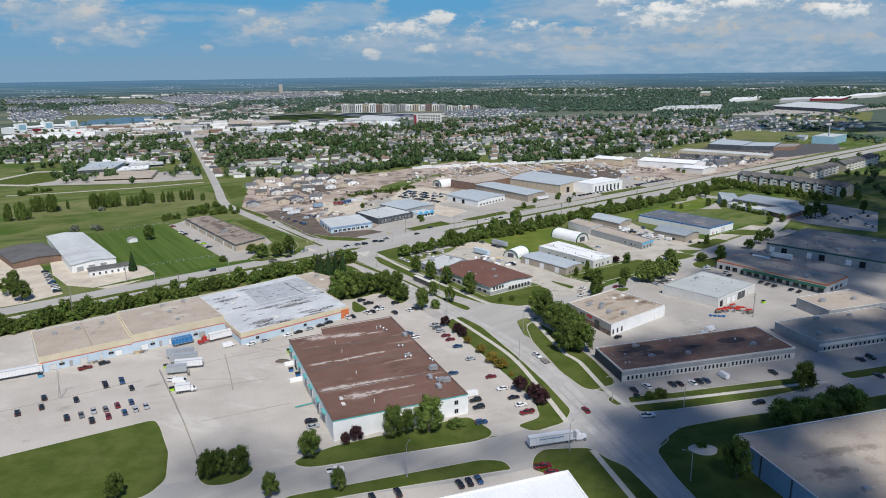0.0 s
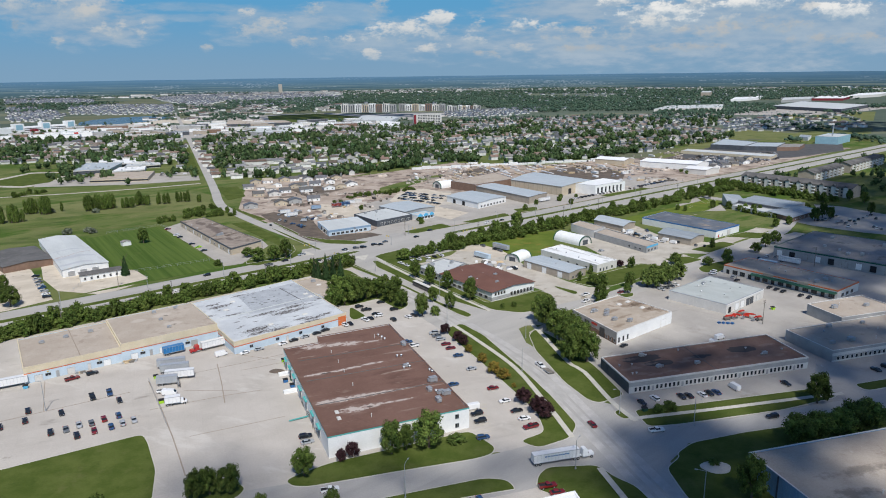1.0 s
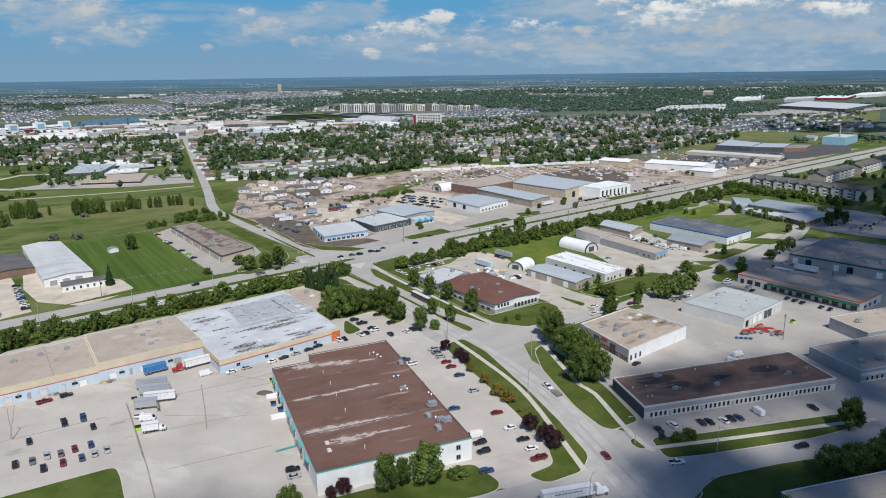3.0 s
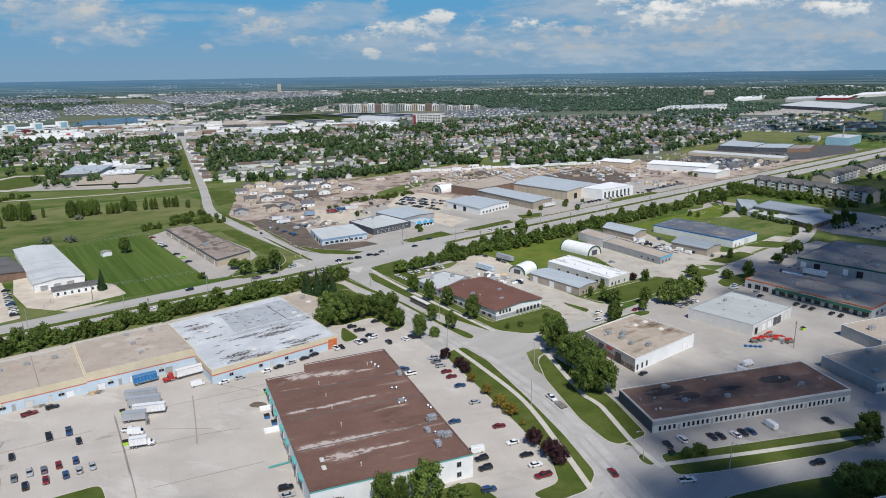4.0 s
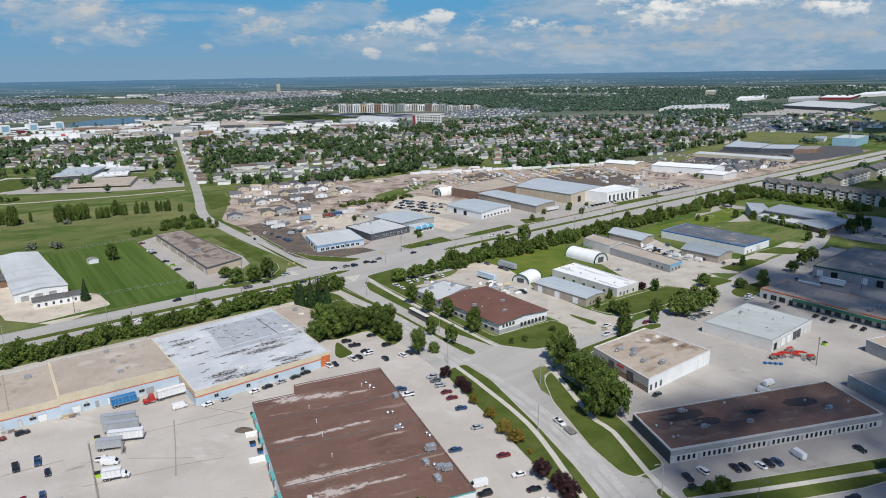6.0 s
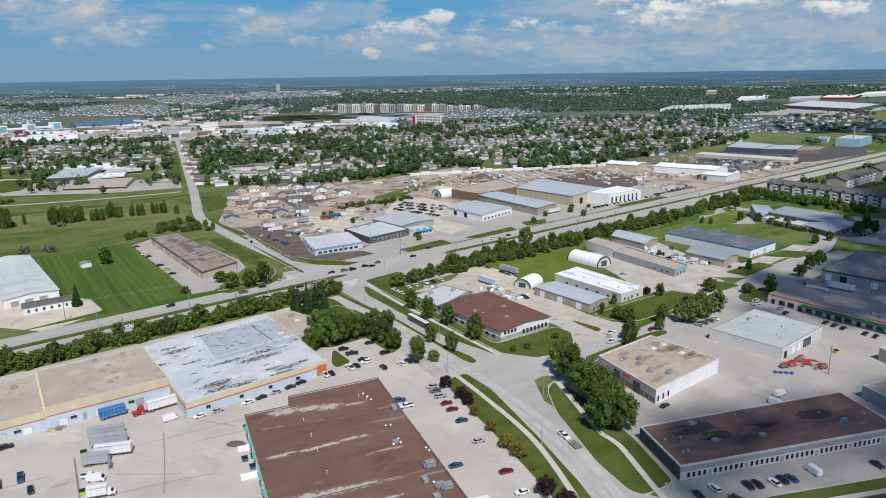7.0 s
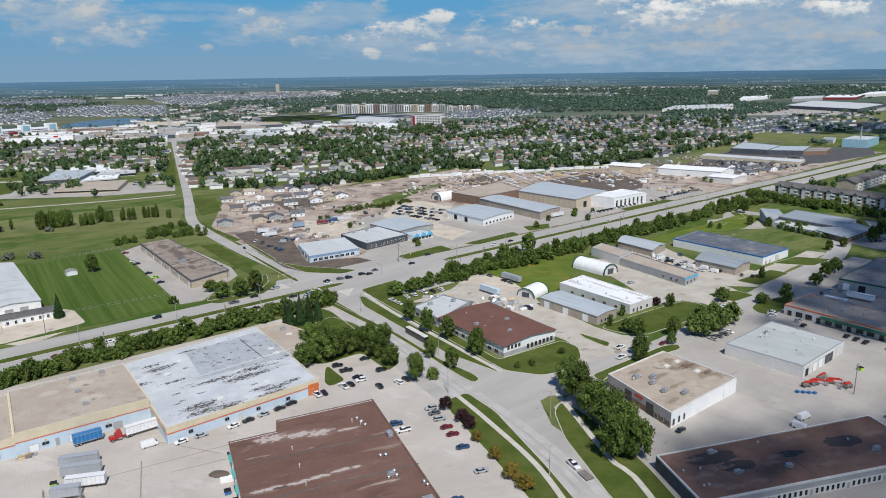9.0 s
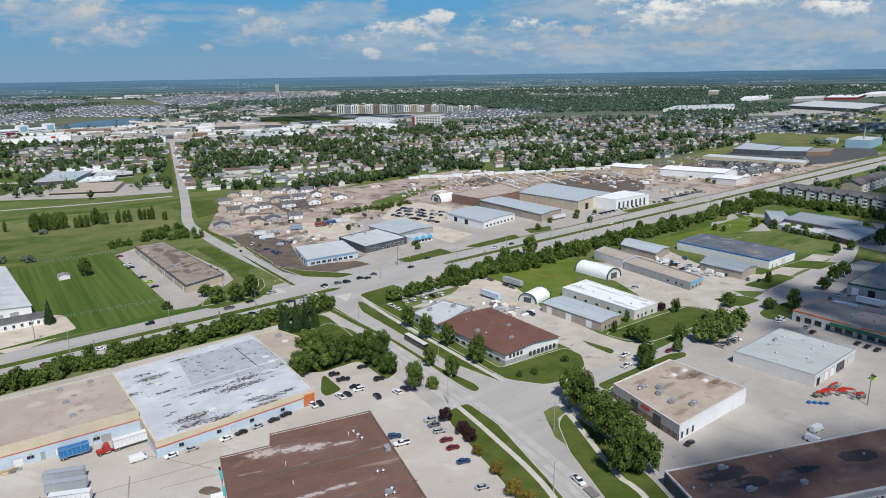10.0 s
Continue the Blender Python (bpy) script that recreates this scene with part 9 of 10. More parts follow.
WORN = [(-57.2, 288, 9, 3.6), (-48.8, 290.4, 8, 3), (-42.5, 291.4, 7, 3.4), (-51.2, 259.8, 9, 1.6), (-44, 262.8, 7, 1.2), (-38.7, 265.6, 8, 1.4), (-31.5, 269.4, 8, 1.4), (-44.5, 235.6, 6, 2.6), (-39.6, 237.6, 8, 3), (-31.2, 240.8, 9, 2.4), (-24.4, 243.6, 8, 1.8),
        (-17.5, 246, 8, 0.8), (-33, 230.4, 8, 3.6), (-27.1, 233.2, 7, 2), (-17.1, 237.1, 8, 1.0), (-22, 235.2, 6, 1.0), (-34, 293.5, 6, 1.4), (-10, 249.3, 8, 0.5), (-29, 241.8, 5, 1.6), (-35.6, 239, 5, 2.2)]
wear(b, [(x, y, l * 1.5, w * 2.2) for x, y, l, w in WORN], (0.245, 0.165, 0.135), size=3.5, gain=0.6, lo=0.1, hi=1.0, strength=0.7)
wear(b, [(x, y, l, w) for x, y, l, w in WORN], (0.50, 0.43, 0.385), size=1.5, gain=1.3, lo=0.30, hi=0.75, strength=0.9, reach=0.75)
wear(b, [(-48.5, 260.4, 4.5, 1.1), (-28, 232.4, 2.2, 0.9)], (0.07, 0.062, 0.055), lo=0.2, hi=0.5)
for u in (6, 15, 24, 36, 46, 58, 68):
    door(b, 5, u, 3.4, 4.0, "darkwall" if u % 2 else "greywall", "offwhite", "loading_door", 1.1)
    bm = bmesh.new()
    box(bm, u - 2.3, u + 2.3, -0.8, 0.02, 5.2, 5.5)
    bm.transform(wall_matrix(b, 5, 0, 0))
    part("canopy", bm, M["teal"], b["ob"])
for z in (1.2, 4.6):
    window(b, 0, 45.3, z, 1.3, 1.5, "steel")
band(b, 7.3, 7.79, "teal", (0, 1, 5), 0.05, "fascia")
for u in (8, 22, 37, 52, 66, 80):
    door(b, 1, u, 1.1, 2.1, "offwhite")
    window(b, 1, u + 4, 4.5, 2.4, 1.2)
for p, q in (((-70.6, 275.2), (-63.4, 278.2)), ((-64.8, 258.6), (-57.6, 261.8))):
    a, e = Vector(p), Vector(q)
    n = Vector((-(e - a).y, (e - a).x)).normalized() * 0.9
    bm = bmesh.new()
    prism(bm, ccw([tuple(a - n), tuple(a + n), tuple(e + n), tuple(e - n)]), 0.0, [1.2] * 4)
    tagged(part("dock_wall", bm, M["white"]), "white concrete wall beside the loading dock", "dock wall", "dock walls")

# beige and grey industrial buildings
rng = random.Random(9)
for b, lo, hi in ((BEIGE, 4.5, 6.85), (BEIGE2, 5.0, 8.05)):
    band(b, lo, hi, "cream", (0, 3) if b is BEIGE else (0, 1, 3), 0.06, "fascia")
    band(b, lo - 0.5, lo - 0.15, "orange", (0,), 0.05, "stripe")
    for u in (5, 12, 17, 24, 31):
        door(b, 0, u, 2.8 if u % 2 else 1.1, 2.6, rng.choice(("white", "offwhite", "greywall")))
    for u in (8.5, 28):
        window(b, 0, u, 1.6, 2.0, 1.0)
        bm = bmesh.new()
        box(bm, u - 0.3, u + 0.3, -0.3, 0.02, 3.2, 3.6)
        bm.transform(wall_matrix(b, 0, 0, 0))
        part("wall_lamp", bm, M["yellow"], b["ob"])
wear(BEIGE2, [(-140, 330, 9, 6), (-130, 318, 8, 6), (-148, 322, 7, 5)], (0.56, 0.50, 0.43), 36, size=5, gain=0.5, lo=0.0, hi=0.8, strength=0.6)
wear(BEIGE2, [(-138, 329, 3, 2), (-129, 317, 3, 2)], (0.20, 0.17, 0.14), 36, size=1.5, gain=1.0, lo=0.3, hi=0.8, strength=0.8)
seam(BEIGE, (-155.5, 282.2), (-177.5, 314), 0.3, 0.1, "wet")
for x, y in [(-180.5, 297.5), (-173.3, 304.2), (-165.4, 310.9)]:
    unit_at(BEIGE, "hvac", x, y, 36, 0.8)
for x, y in [(-145, 333), (-137.5, 322.8), (-129.5, 312.6), (-137, 340)]:
    unit_at(BEIGE2, "hvac", x, y, 36, 0.7)
b = BEIGE
for u in (20, 38, 41, 57, 62):
    ob = new("scrap_heap")
    p = wall_matrix(b, 0, u, 0) @ Vector((0, -2.2, 0)) + b["ob"].location
    ob.location = (p.x, p.y, 0.03)
    tagged(ob, "heap of old pallets and scrap by the wall", "scrap heap", "scrap along the wall")
    for k in range(5):
        bm = bmesh.new()
        w = rng.uniform(0.5, 1.2)
        box(bm, -w, w, -0.5, 0.5, 0, rng.uniform(0.3, 1.0))
        bm.transform(pose(rng.uniform(-1.6, 1.6), rng.uniform(-.5, .5), 0, 0, 0, rng.uniform(0, 90)))
        part("pallet", bm, M[rng.choice(("timber", "darksteel", "steel"))], ob)
SCRAP = [(-55.9, 256.3), (-55.2, 249.1), (-50.9, 238.8), (-48.2, 232.2), (-45.7, 226.5)] + [(-69.0, 283.0), (-108.5, 266.0)]
for x, y in SCRAP:
    ob = new("scrap_rack")
    ob.matrix_basis = pose(x, y, 0.03, 0, 0, rng.uniform(100, 125))
    tagged(ob, "steel rack with scrap bars beside the dock", "rack", "racks at the docks")
    for px in (-1.4, 1.4):
        for py in (-0.5, 0.5):
            bm = bmesh.new()
            box(bm, px - 0.06, px + 0.06, py - 0.06, py + 0.06, 0, 2.2)
            part("post", bm, M["darksteel"], ob)
    for z in (0.5, 1.3, 2.1):
        for u in (-0.32, 0.02, 0.34):
            bm = bmesh.new()
            u += rng.uniform(-0.08, 0.08)
            box(bm, -1.6 + rng.uniform(0, 0.5), 1.6 - rng.uniform(0, 0.5), u - 0.07, u + 0.07, z, z + 0.12)
            part("bar", bm, M[rng.choice(("steel", "darksteel", "greywall"))], ob)
b = GREY
band(b, 3.9, 5.75, "cream", (0, 3), 0.06, "fascia")
band(b, 3.3, 3.75, "orange", (0, 3), 0.05, "stripe")
bm = bmesh.new()
n = side_length(b, 0)
box(bm, n - 4.8, n - 0.4, -0.14, 0.02, 0.1, 4.6)
bm.transform(wall_matrix(b, 0, 0, 0))
part("entrance_panel", bm, M["orange"], b["ob"], "bright orange entrance panel")
for u in (8, 21, 33, 45):
    window(b, 0, u, 1.4, 1.5, 1.2)
door(b, 0, 26, 1.1, 2.1, "offwhite")
door(b, 0, 54.8, 2.2, 2.6, "glass")
seam(b, (-112.5, 328.2), (-69, 367.4), 0.5, 0.22, "roof_pale")
seam(b, (-105.6, 347.4), (-96.5, 331.2), 0.4, 0.12, "roof_pale")
seam(b, (-78, 358), (-94, 379), 0.4, 0.12, "roof_dark")
for x, y in [(-77.4, 367.7), (-73.9, 362.9), (-113.2, 355.6), (-71.3, 335), (-84.7, 320.9), (-112.5, 342.5)]:
    unit_at(b, "skylight", x, y, 40, 1.0)
TORN = [(-118, 348, 7, 2.5), (-119.4, 333, 5, 1.6), (-89.7, 315, 9, 3.2), (-79.5, 314.8, 7, 2.6), (-81, 339.4, 10, 3), (-79.6, 347.5, 9, 2.4), (-91.4, 336.8, 11, 1.8), (-113, 366, 6, 1.2), (-104.8, 371.2, 9, 1.6), (-93.8, 376.6, 11, 2.6), (-66.1, 324.8, 8, 2.6),
        (-65.7, 330.5, 7, 1.8), (-81.1, 308.9, 7, 2), (-87.3, 310.9, 8, 2.2), (-122.6, 350.7, 5, 1.4), (-61, 336, 5, 1.4), (-96.2, 366.8, 7, 2.2), (-72, 329, 6, 1.4), (-101, 362, 6, 1.6), (-86, 371, 9, 1.8), (-107, 336, 6, 1.2), (-76, 343, 8, 1.6)]
rng = random.Random(14)
for p0, p1, p2, p3 in (((-113.3, 364.8), (-88.5, 389.0), (-65.3, 361.0), (-97.2, 338.5)),):
    bm = bmesh.new()
    prism(bm, ccw([local(b, *p) for p in (p0, p1, p2, p3)]), b["roof"] - 0.02, b["roof"] + 0.003)
    part("roof_panel", bm, M["aged"], b["ob"], "aged grey strip of membrane")
wear(b, [(x, y, l * 1.5, w * 2) for x, y, l, w in TORN], (0.33, 0.335, 0.335), 40, size=3, gain=0.7, lo=0.2, hi=0.9, strength=0.6)
wear(b, TORN, (0.085, 0.072, 0.066), 40, size=1.1, gain=2.3, lo=0.62, hi=0.74, strength=0.95, reach=1.0)
wear(b, [(-95 + 43 * u - 39 * v, 300 + 36.5 * u + 55 * v, 3.0, 1.2) for u, v in [(rng.uniform(0.04, 0.96), rng.uniform(0.04, 0.96)) for _ in range(16)]], (0.13, 0.12, 0.115), 40, size=1.0, gain=1.5, lo=0.35, hi=0.5, strength=0.85)
unit_at(ANNEX, "skylight", -74, 388), unit_at(ANNEX, "hvac", -78, 394)
band(ANNEX, 3.9, 4.58, "cream", (0, 1), 0.05, "fascia")

# office with the red-brown roof
b = OFFICE
band(b, 0.3, 2.2, "greywall", (0, 3), 0.06)
windows(b, 0, 4, 1.5, 10, 3.1, 1.1, 1.5, "darksteel")
windows(b, 0, 7, 13, 30, 0.9, 1.3, 1.9, "darksteel")
windows(b, 3, 9, 2, 44, 1.0, 2.2, 1.3, "darksteel")
for x, y, k in [(16.2, 390.8, "vent"), (12.4, 393, "hvac"), (27, 399, "hvac"), (27.6, 390.4, "vent"), (27.1, 383.9, "hvac"), (20, 402, "pipe"), (8, 408, "pipe")]:
    unit_at(b, k, x, y, 38, 0.9, 5.75)
b = WING
unit_at(b, "hvac", -10, 428, 38), unit_at(b, "vent", 0, 425, 38), unit_at(b, "hvac", 2, 433, 38)
windows(b, 3, 4, 2, 22, 1.0, 2.4, 1.4)
band(b, 0.2, 1.2, "offwhite", (3,), 0.05)

# the long rusty-roofed building
b = LONG
band(b, 0.1, 2.75, "offwhite", (0,), 0.05)
band(b, 4.5, 4.98, "offwhite", (0, 3), 0.06, "fascia")
n = side_length(b, 0)
for i in range(42):
    u = 2 + (n - 4) * (i + 0.5) / 42
    if i % 7 == 4:
        door(b, 0, u, 1.0, 2.1, "greywall", "offwhite")
    else:
        window(b, 0, u, 0.7, 0.95, 1.7, "offwhite", 0)
band(b, 0.1, 4.4, "darkwall", (3,), 0.03, "cladding")
ribs(b, 3, 1.2, "darkwall", 0.1, 4.4, 0.3, 0.08)
wear(b, [(79.8, 278.4, 17, 6.5), (85.5, 273.9, 12, 5), (104.2, 280.3, 7, 3.4), (107, 281.0, 6, 2), (124.5, 287.4, 13, 6)], (0.045, 0.044, 0.046), 14, size=5, gain=0.45, lo=0.2, hi=0.35, strength=0.9)
rng = random.Random(44)
wear(b, [(68 + 78 * u - 5 * v, 257 + 22 * u + 23 * v, 9, 3) for u, v in [(rng.uniform(0.06, 0.94), rng.uniform(0.1, 0.9)) for _ in range(14)]], (0.27, 0.20, 0.165), 16, size=2.4, gain=1.0, lo=0.4, hi=1.0, strength=0.55)
seam(b, (106.5, 266.6), (101, 290.4), 0.3, 0.08)
for x, y in [(80.2, 280.8), (84.1, 269.6), (100.6, 272.7), (131.9, 282)]:
    unit_at(b, "hvac", x, y, 16, 0.85)
for x, y in [(73.9, 272), (68.5, 270.8), (71.9, 263.2), (73.6, 263.7), (97.2, 286.6), (126.3, 287.9), (130.2, 281.1), (141, 286.4), (82, 281.2), (86, 270.3)]:
    unit_at(b, "vent", x, y, 16, 0.8)

# tan-roofed building
b = TAN
band(b, 2.6, 5.85, "greywall", (3,), 0.08, "cladding")
band(b, 0.1, 2.5, "brick", (3,), 0.05)
for u in (12.5, 24.5):
    bm = bmesh.new()
    box(bm, u - 1.8, u + 1.8, -0.02, 1.4, 0.1, 5.7)
    bm.transform(wall_matrix(b, 3, 0, 0))
    bm2 = bmesh.new()
    box(bm2, u - 1.9, u + 1.9, -0.16, 0.0, 0.1, 4.6)
    bm2.transform(wall_matrix(b, 3, 0, 0))
    bm.free()
    part("entrance_recess", bm2, M["glass"], b["ob"], "dark glazed entrance")
bm = bmesh.new()
box(bm, 16.2, 20.6, -0.2, 0.0, 4.0, 5.1)
bm.transform(wall_matrix(b, 3, 0, 0))
part("sign_panel", bm, M["red"], b["ob"], "red sign panel with no readable words")
for u in (2, 4.6, 7, 28, 31, 34):
    window(b, 3, u, 0.8, 1.4, 1.6)
for u in (1.6, 4.8, 8.0):
    window(b, 0, u, 0.9, 1.0, 2.2, "steel", 0)
door(b, 0, 36, 4.0, 3.6, "white", "offwhite", "roller_door")
for x, y, k in [(71.1, 334, "hvac"), (73, 334.9, "vent"), (77.5, 333.8, "hvac"), (76, 328.8, "hvac"), (78.4, 322, "hvac"), (85.2, 320.1, "hvac"), (85.9, 344.5, "skylight"), (91.3, 348.5, "skylight"), (96.1, 339.2, "skylight"), (69.6, 332.5, "vent")]:
    unit_at(b, k, x, y, 39, 1.05)
SOOT = [(92, 345, 15, 6), (99, 337, 10, 5), (88, 350, 8, 4), (80, 335, 14, 3), (84, 327, 12, 2.5), (79, 315, 9, 3), (72, 340, 8, 3), (97, 345, 12, 4)]
wear(b, SOOT, (0.24, 0.175, 0.12), 39, size=3, gain=0.9, lo=0.2, hi=0.9, strength=0.75)
wear(b, [(94, 345, 14, 5), (100, 339, 8, 4)], (0.11, 0.075, 0.05), 39, size=1.8, gain=1.0, lo=0.5, hi=1.0, strength=0.8)

# pale metal warehouse
b = BOX
ribs(b, 3, 1.8, "offwhite", 0.1, 5.05, 0.2, 0.03)
door(b, 0, 3.2, 2.6, 3.2, "black", "steel", "open_door")
door(b, 0, 10.5, 3.6, 3.6, "white", "steel", "roller_door")
door(b, 0, 16, 3.6, 3.6, "white", "steel", "roller_door")
for u in (22, 26):
    door(b, 0, u, 3.2, 3.6, "darkwall", "black", "loading_door")
door(b, 0, 33, 3.6, 3.6, "offwhite", "steel", "roller_door")
band(b, 4.7, 5.15, "white", (0,), 0.05, "fascia")
for x, y in [(136.6, 375.6), (140.4, 378.7), (146.4, 383.8), (142.6, 381.9), (152, 370), (158, 372), (145, 360), (135, 366)]:
    unit_at(b, "vent", x, y, 40, 0.8)
unit_at(b, "hvac", 141, 380, 40, 0.8)

# strip mall
b = MALL
band(b, 4.55, 5.05, "orange", (3, 0), 0.06, "fascia")
n = side_length(b, 3)
bm = bmesh.new()
prism(bm, [(0.5, -2.6), (n - 18, -2.6), (n - 18, 0), (0.5, 0)], 3.2, [3.35, 3.35, 4.0, 4.0])
bm.transform(wall_matrix(b, 3, 0, 0) @ pose(17.5, 0, 0))
part("awning", bm, M["green"], b["ob"], "long green shop awning")
for i in range(14):
    u = 3 + (n - 6) * i / 13
    (window if i % 3 else door)(b, 3, u, *((0.5, 3.0, 2.4, "darksteel", 2) if i % 3 else (1.8, 2.5, "glass", "darksteel")))
for u in (n * 0.42, n * 0.72):
    bm = bmesh.new()
    prism(bm, [(u - 3, -0.5), (u + 3, -0.5), (u + 3, 0.05), (u - 3, 0.05)], 4.0, 5.6)
    bm.transform(wall_matrix(b, 3, 0, 0))
    part("shop_gable", bm, M["tanwall"], b["ob"])
windows(b, 0, 3, 3, 20, 0.8, 2.6, 1.8)
scatter_units(b, 3, 9, ("hvac", "vent", "pipe"))
b = DARK
n = side_length(b, 3)
for i in range(9):
    door(b, 3, 4 + (n - 8) * i / 8, 3.4, 3.8, ("white", "black", "greywall")[i % 3], "darksteel", "loading_door", 1.0)
band(b, 6.0, 6.75, "green", (3, 0), 0.05, "fascia")
scatter_units(b, 4, 10)
b = ROW1
windows(b, 0, 24, 2, 61, 0.8, 1.2, 1.5, "offwhite", 0)
band(b, 0.1, 0.7, "offwhite", (0,), 0.05)
band(b, 2.7, 4.0, "offwhite", (0,), 0.04)
band(b, 0.1, 4.6, "greywall", (3,), 0.03, "cladding")
scatter_units(b, 5, 9, turn=18)
scatter_units(ROW2, 6, 5, turn=18)
b = BLUE
ribs(b, 3, 11, "darkwall", 0.1, 7.4, 0.6, 0.12)
ribs(b, 3, 1.1, "bluewall", 0.1, 7.3, 0.2, 0.07)
scatter_units(b, 7, 12, turn=16)
wear(b, [(120, 190, 30, 5), (135, 180, 22, 4), (110, 178, 18, 6), (150, 200, 24, 5), (165, 185, 26, 6)], (0.17, 0.145, 0.12), 16, size=4, gain=0.9, lo=0.3, hi=1.1, strength=0.7)
scatter_units(WHITE, 8, 10, ("hvac", "vent", "skylight"), turn=20)

# buildings of the second row
b = NAVY
band(b, 4.9, 5.55, "blue", (0, 1, 3), 0.05, "fascia")
for u in (4, 9):
    door(b, 0, u, 1.0, 2.1, "red" if u == 4 else "greywall")
door(b, 0, 18, 4, 3.6, "offwhite", "steel", "roller_door")
rng = random.Random(3)
for _ in range(12):
    patch(b, 185 + rng.uniform(-16, 22), 545 + rng.uniform(-26, 24), rng.uniform(3, 10), rng.uniform(0.8, 2), 125 + rng.uniform(-20, 20), "wet", rng.random(), 0.5)
b = GREY17
band(b, 3.3, 4.55, "skyblue", (0,), 0.06, "fascia")
for u in (3, 7, 11):
    window(b, 0, u, 0.9, 1.6, 1.4)
for u in (6, 10, 16):
    window(b, 3, side_length(b, 3) - u, 1.4, 1.6, 1.2)
b = W18
for u in (3, 9, 14):
    window(b, 0, u, 0.9, 1.2, 1.5)
door(b, 0, 6, 1.0, 2.1, "darkwall")
windows(b, 3, 5, 6, 44, 1.2, 1.6, 1.2)
for x, y in ((83, 440), (77, 452), (72, 462), (92, 432)):
    unit_at(b, "vent", x, y, 38, 0.9)
b = B19
for u in (5, 18, 31):
    door(b, 3, u, 3.6, 3.6, "white", "steel", "roller_door")
windows(b, 0, 4, 2, 14, 0.8, 1.1, 1.5)
unit_at(b, "vent", 66, 424, 38, 0.8, 5.0)
b = CARWASH
for u in (8, 13, 18, 23):
    door(b, 3, side_length(b, 3) - u, 3.6, 3.4, "black", "white", "wash_bay")
band(b, 3.0, 4.55, "bluewall", (0,), 0.06, "fascia")
windows(b, 0, 8, 2, 33, 0.7, 2.6, 1.7, "white")
b = BLUE_SHOP
n = side_length(b, 0)
for k in range(3):
    u, w = n * (k + 0.5) / 3, n / 7
    bm = bmesh.new()
    v0 = [bm.verts.new((u + px, py, pz)) for py in (-1.2, 0.3) for px, pz in ((-w, 3.0), (w, 3.0), (0, 5.4))]
    for f in ((0, 1, 2), (5, 4, 3), (0, 2, 5, 3), (1, 4, 5, 2), (0, 3, 4, 1)):
        bm.faces.new([v0[q] for q in f])
    bm.transform(wall_matrix(b, 0, 0, 0))
    part("awning", bm, M["skyblue"], b["ob"], "bright blue gabled awning")
windows(b, 0, 5, 1.5, n - 1.5, 0.6, 2.2, 1.8, "white")
b = SHOP
windows(b, 0, 9, 3, 36, 1.0, 1.6, 1.9, "white")
scatter_units(b, 12, 8, ("vent", "pipe", "hvac"))
b = WB
for u in (12, 26):
    door(b, 3, u, 4, 3.8, "black", "steel", "open_door")
windows(b, 0, 8, 2, 40, 0.9, 2.0, 1.5, "steel")
b = BIG
door(b, 0, 14, 5, 5.5, "black", "steel", "open_door"), door(b, 0, 30, 5, 5.5, "offwhite", "steel", "roller_door")
ribs(b, 3, 6, "tanwall", 0.2, 8.8, 0.4, 0.1)
b = SHOWROOM
for i in range(7):
    window(b, 0, 4 + i * 5.8, 1.0, 2.4, 6.0, "white", 1)
b = LEFT29
n = side_length(b, 3)
for i in range(12):
    (door if i % 2 else window)(b, 3, 5 + (n - 10) * i / 11, *((3.2, 3.2, "white", "darksteel", "roller_door") if i % 2 else (1.2, 1.8, 1.2)))
band(b, 3.9, 4.75, "darkwall", (0, 3), 0.06, "fascia")
seam(b, (-175.5, 505.8), (-160.6, 528.4), 0.5, 0.3, "roof_beige")
wear(b, [(-186, 545, 26, 7), (-178, 532, 18, 6), (-168, 520, 18, 4), (-200, 560, 16, 6), (-160, 505, 10, 5)], (0.13, 0.10, 0.085), 127, size=4, gain=0.9, lo=0.0, hi=0.8, strength=0.85)
scatter_units(b, 15, 5, ("vent", "hvac"))
wear(W18, [(98, 440, 26, 3), (84, 455, 30, 2.5), (70, 462, 16, 4), (88, 432, 18, 3), (100, 430, 10, 4)], (0.36, 0.35, 0.33), 124, size=3, gain=0.8, lo=0.25, hi=1.0, strength=0.6)
b = WWH
for u in (5, 12, 19):
    door(b, 0, u, 4.0, 3.2, "steel", "white", "loading_door")
for i in range(6):
    window(b, 1, 12 + i * 13, 2.2, 2.2, 1.0)
wear(b, [(-257, 450, 12, 1.6), (-252, 455, 14, 1.2), (-248, 466, 12, 1.2), (-259, 446, 10, 2.0)], (0.42, 0.30, 0.27), 65, size=1.6, gain=0.8, lo=0.25, hi=0.8, strength=0.8)
wear(b, [(-262, 470, 40, 2.2), (-250, 450, 36, 8), (-238, 436, 24, 5)], (0.42, 0.43, 0.46), 38, size=5, gain=0.6, lo=0.1, hi=0.9, strength=0.6)
for i in range(6):
    window(LOW_OFFICE, 0, 2.5 + i * 3.6, 0.9, 1.0, 1.5)


for b in (NAVY,):
    finish_patches(b)


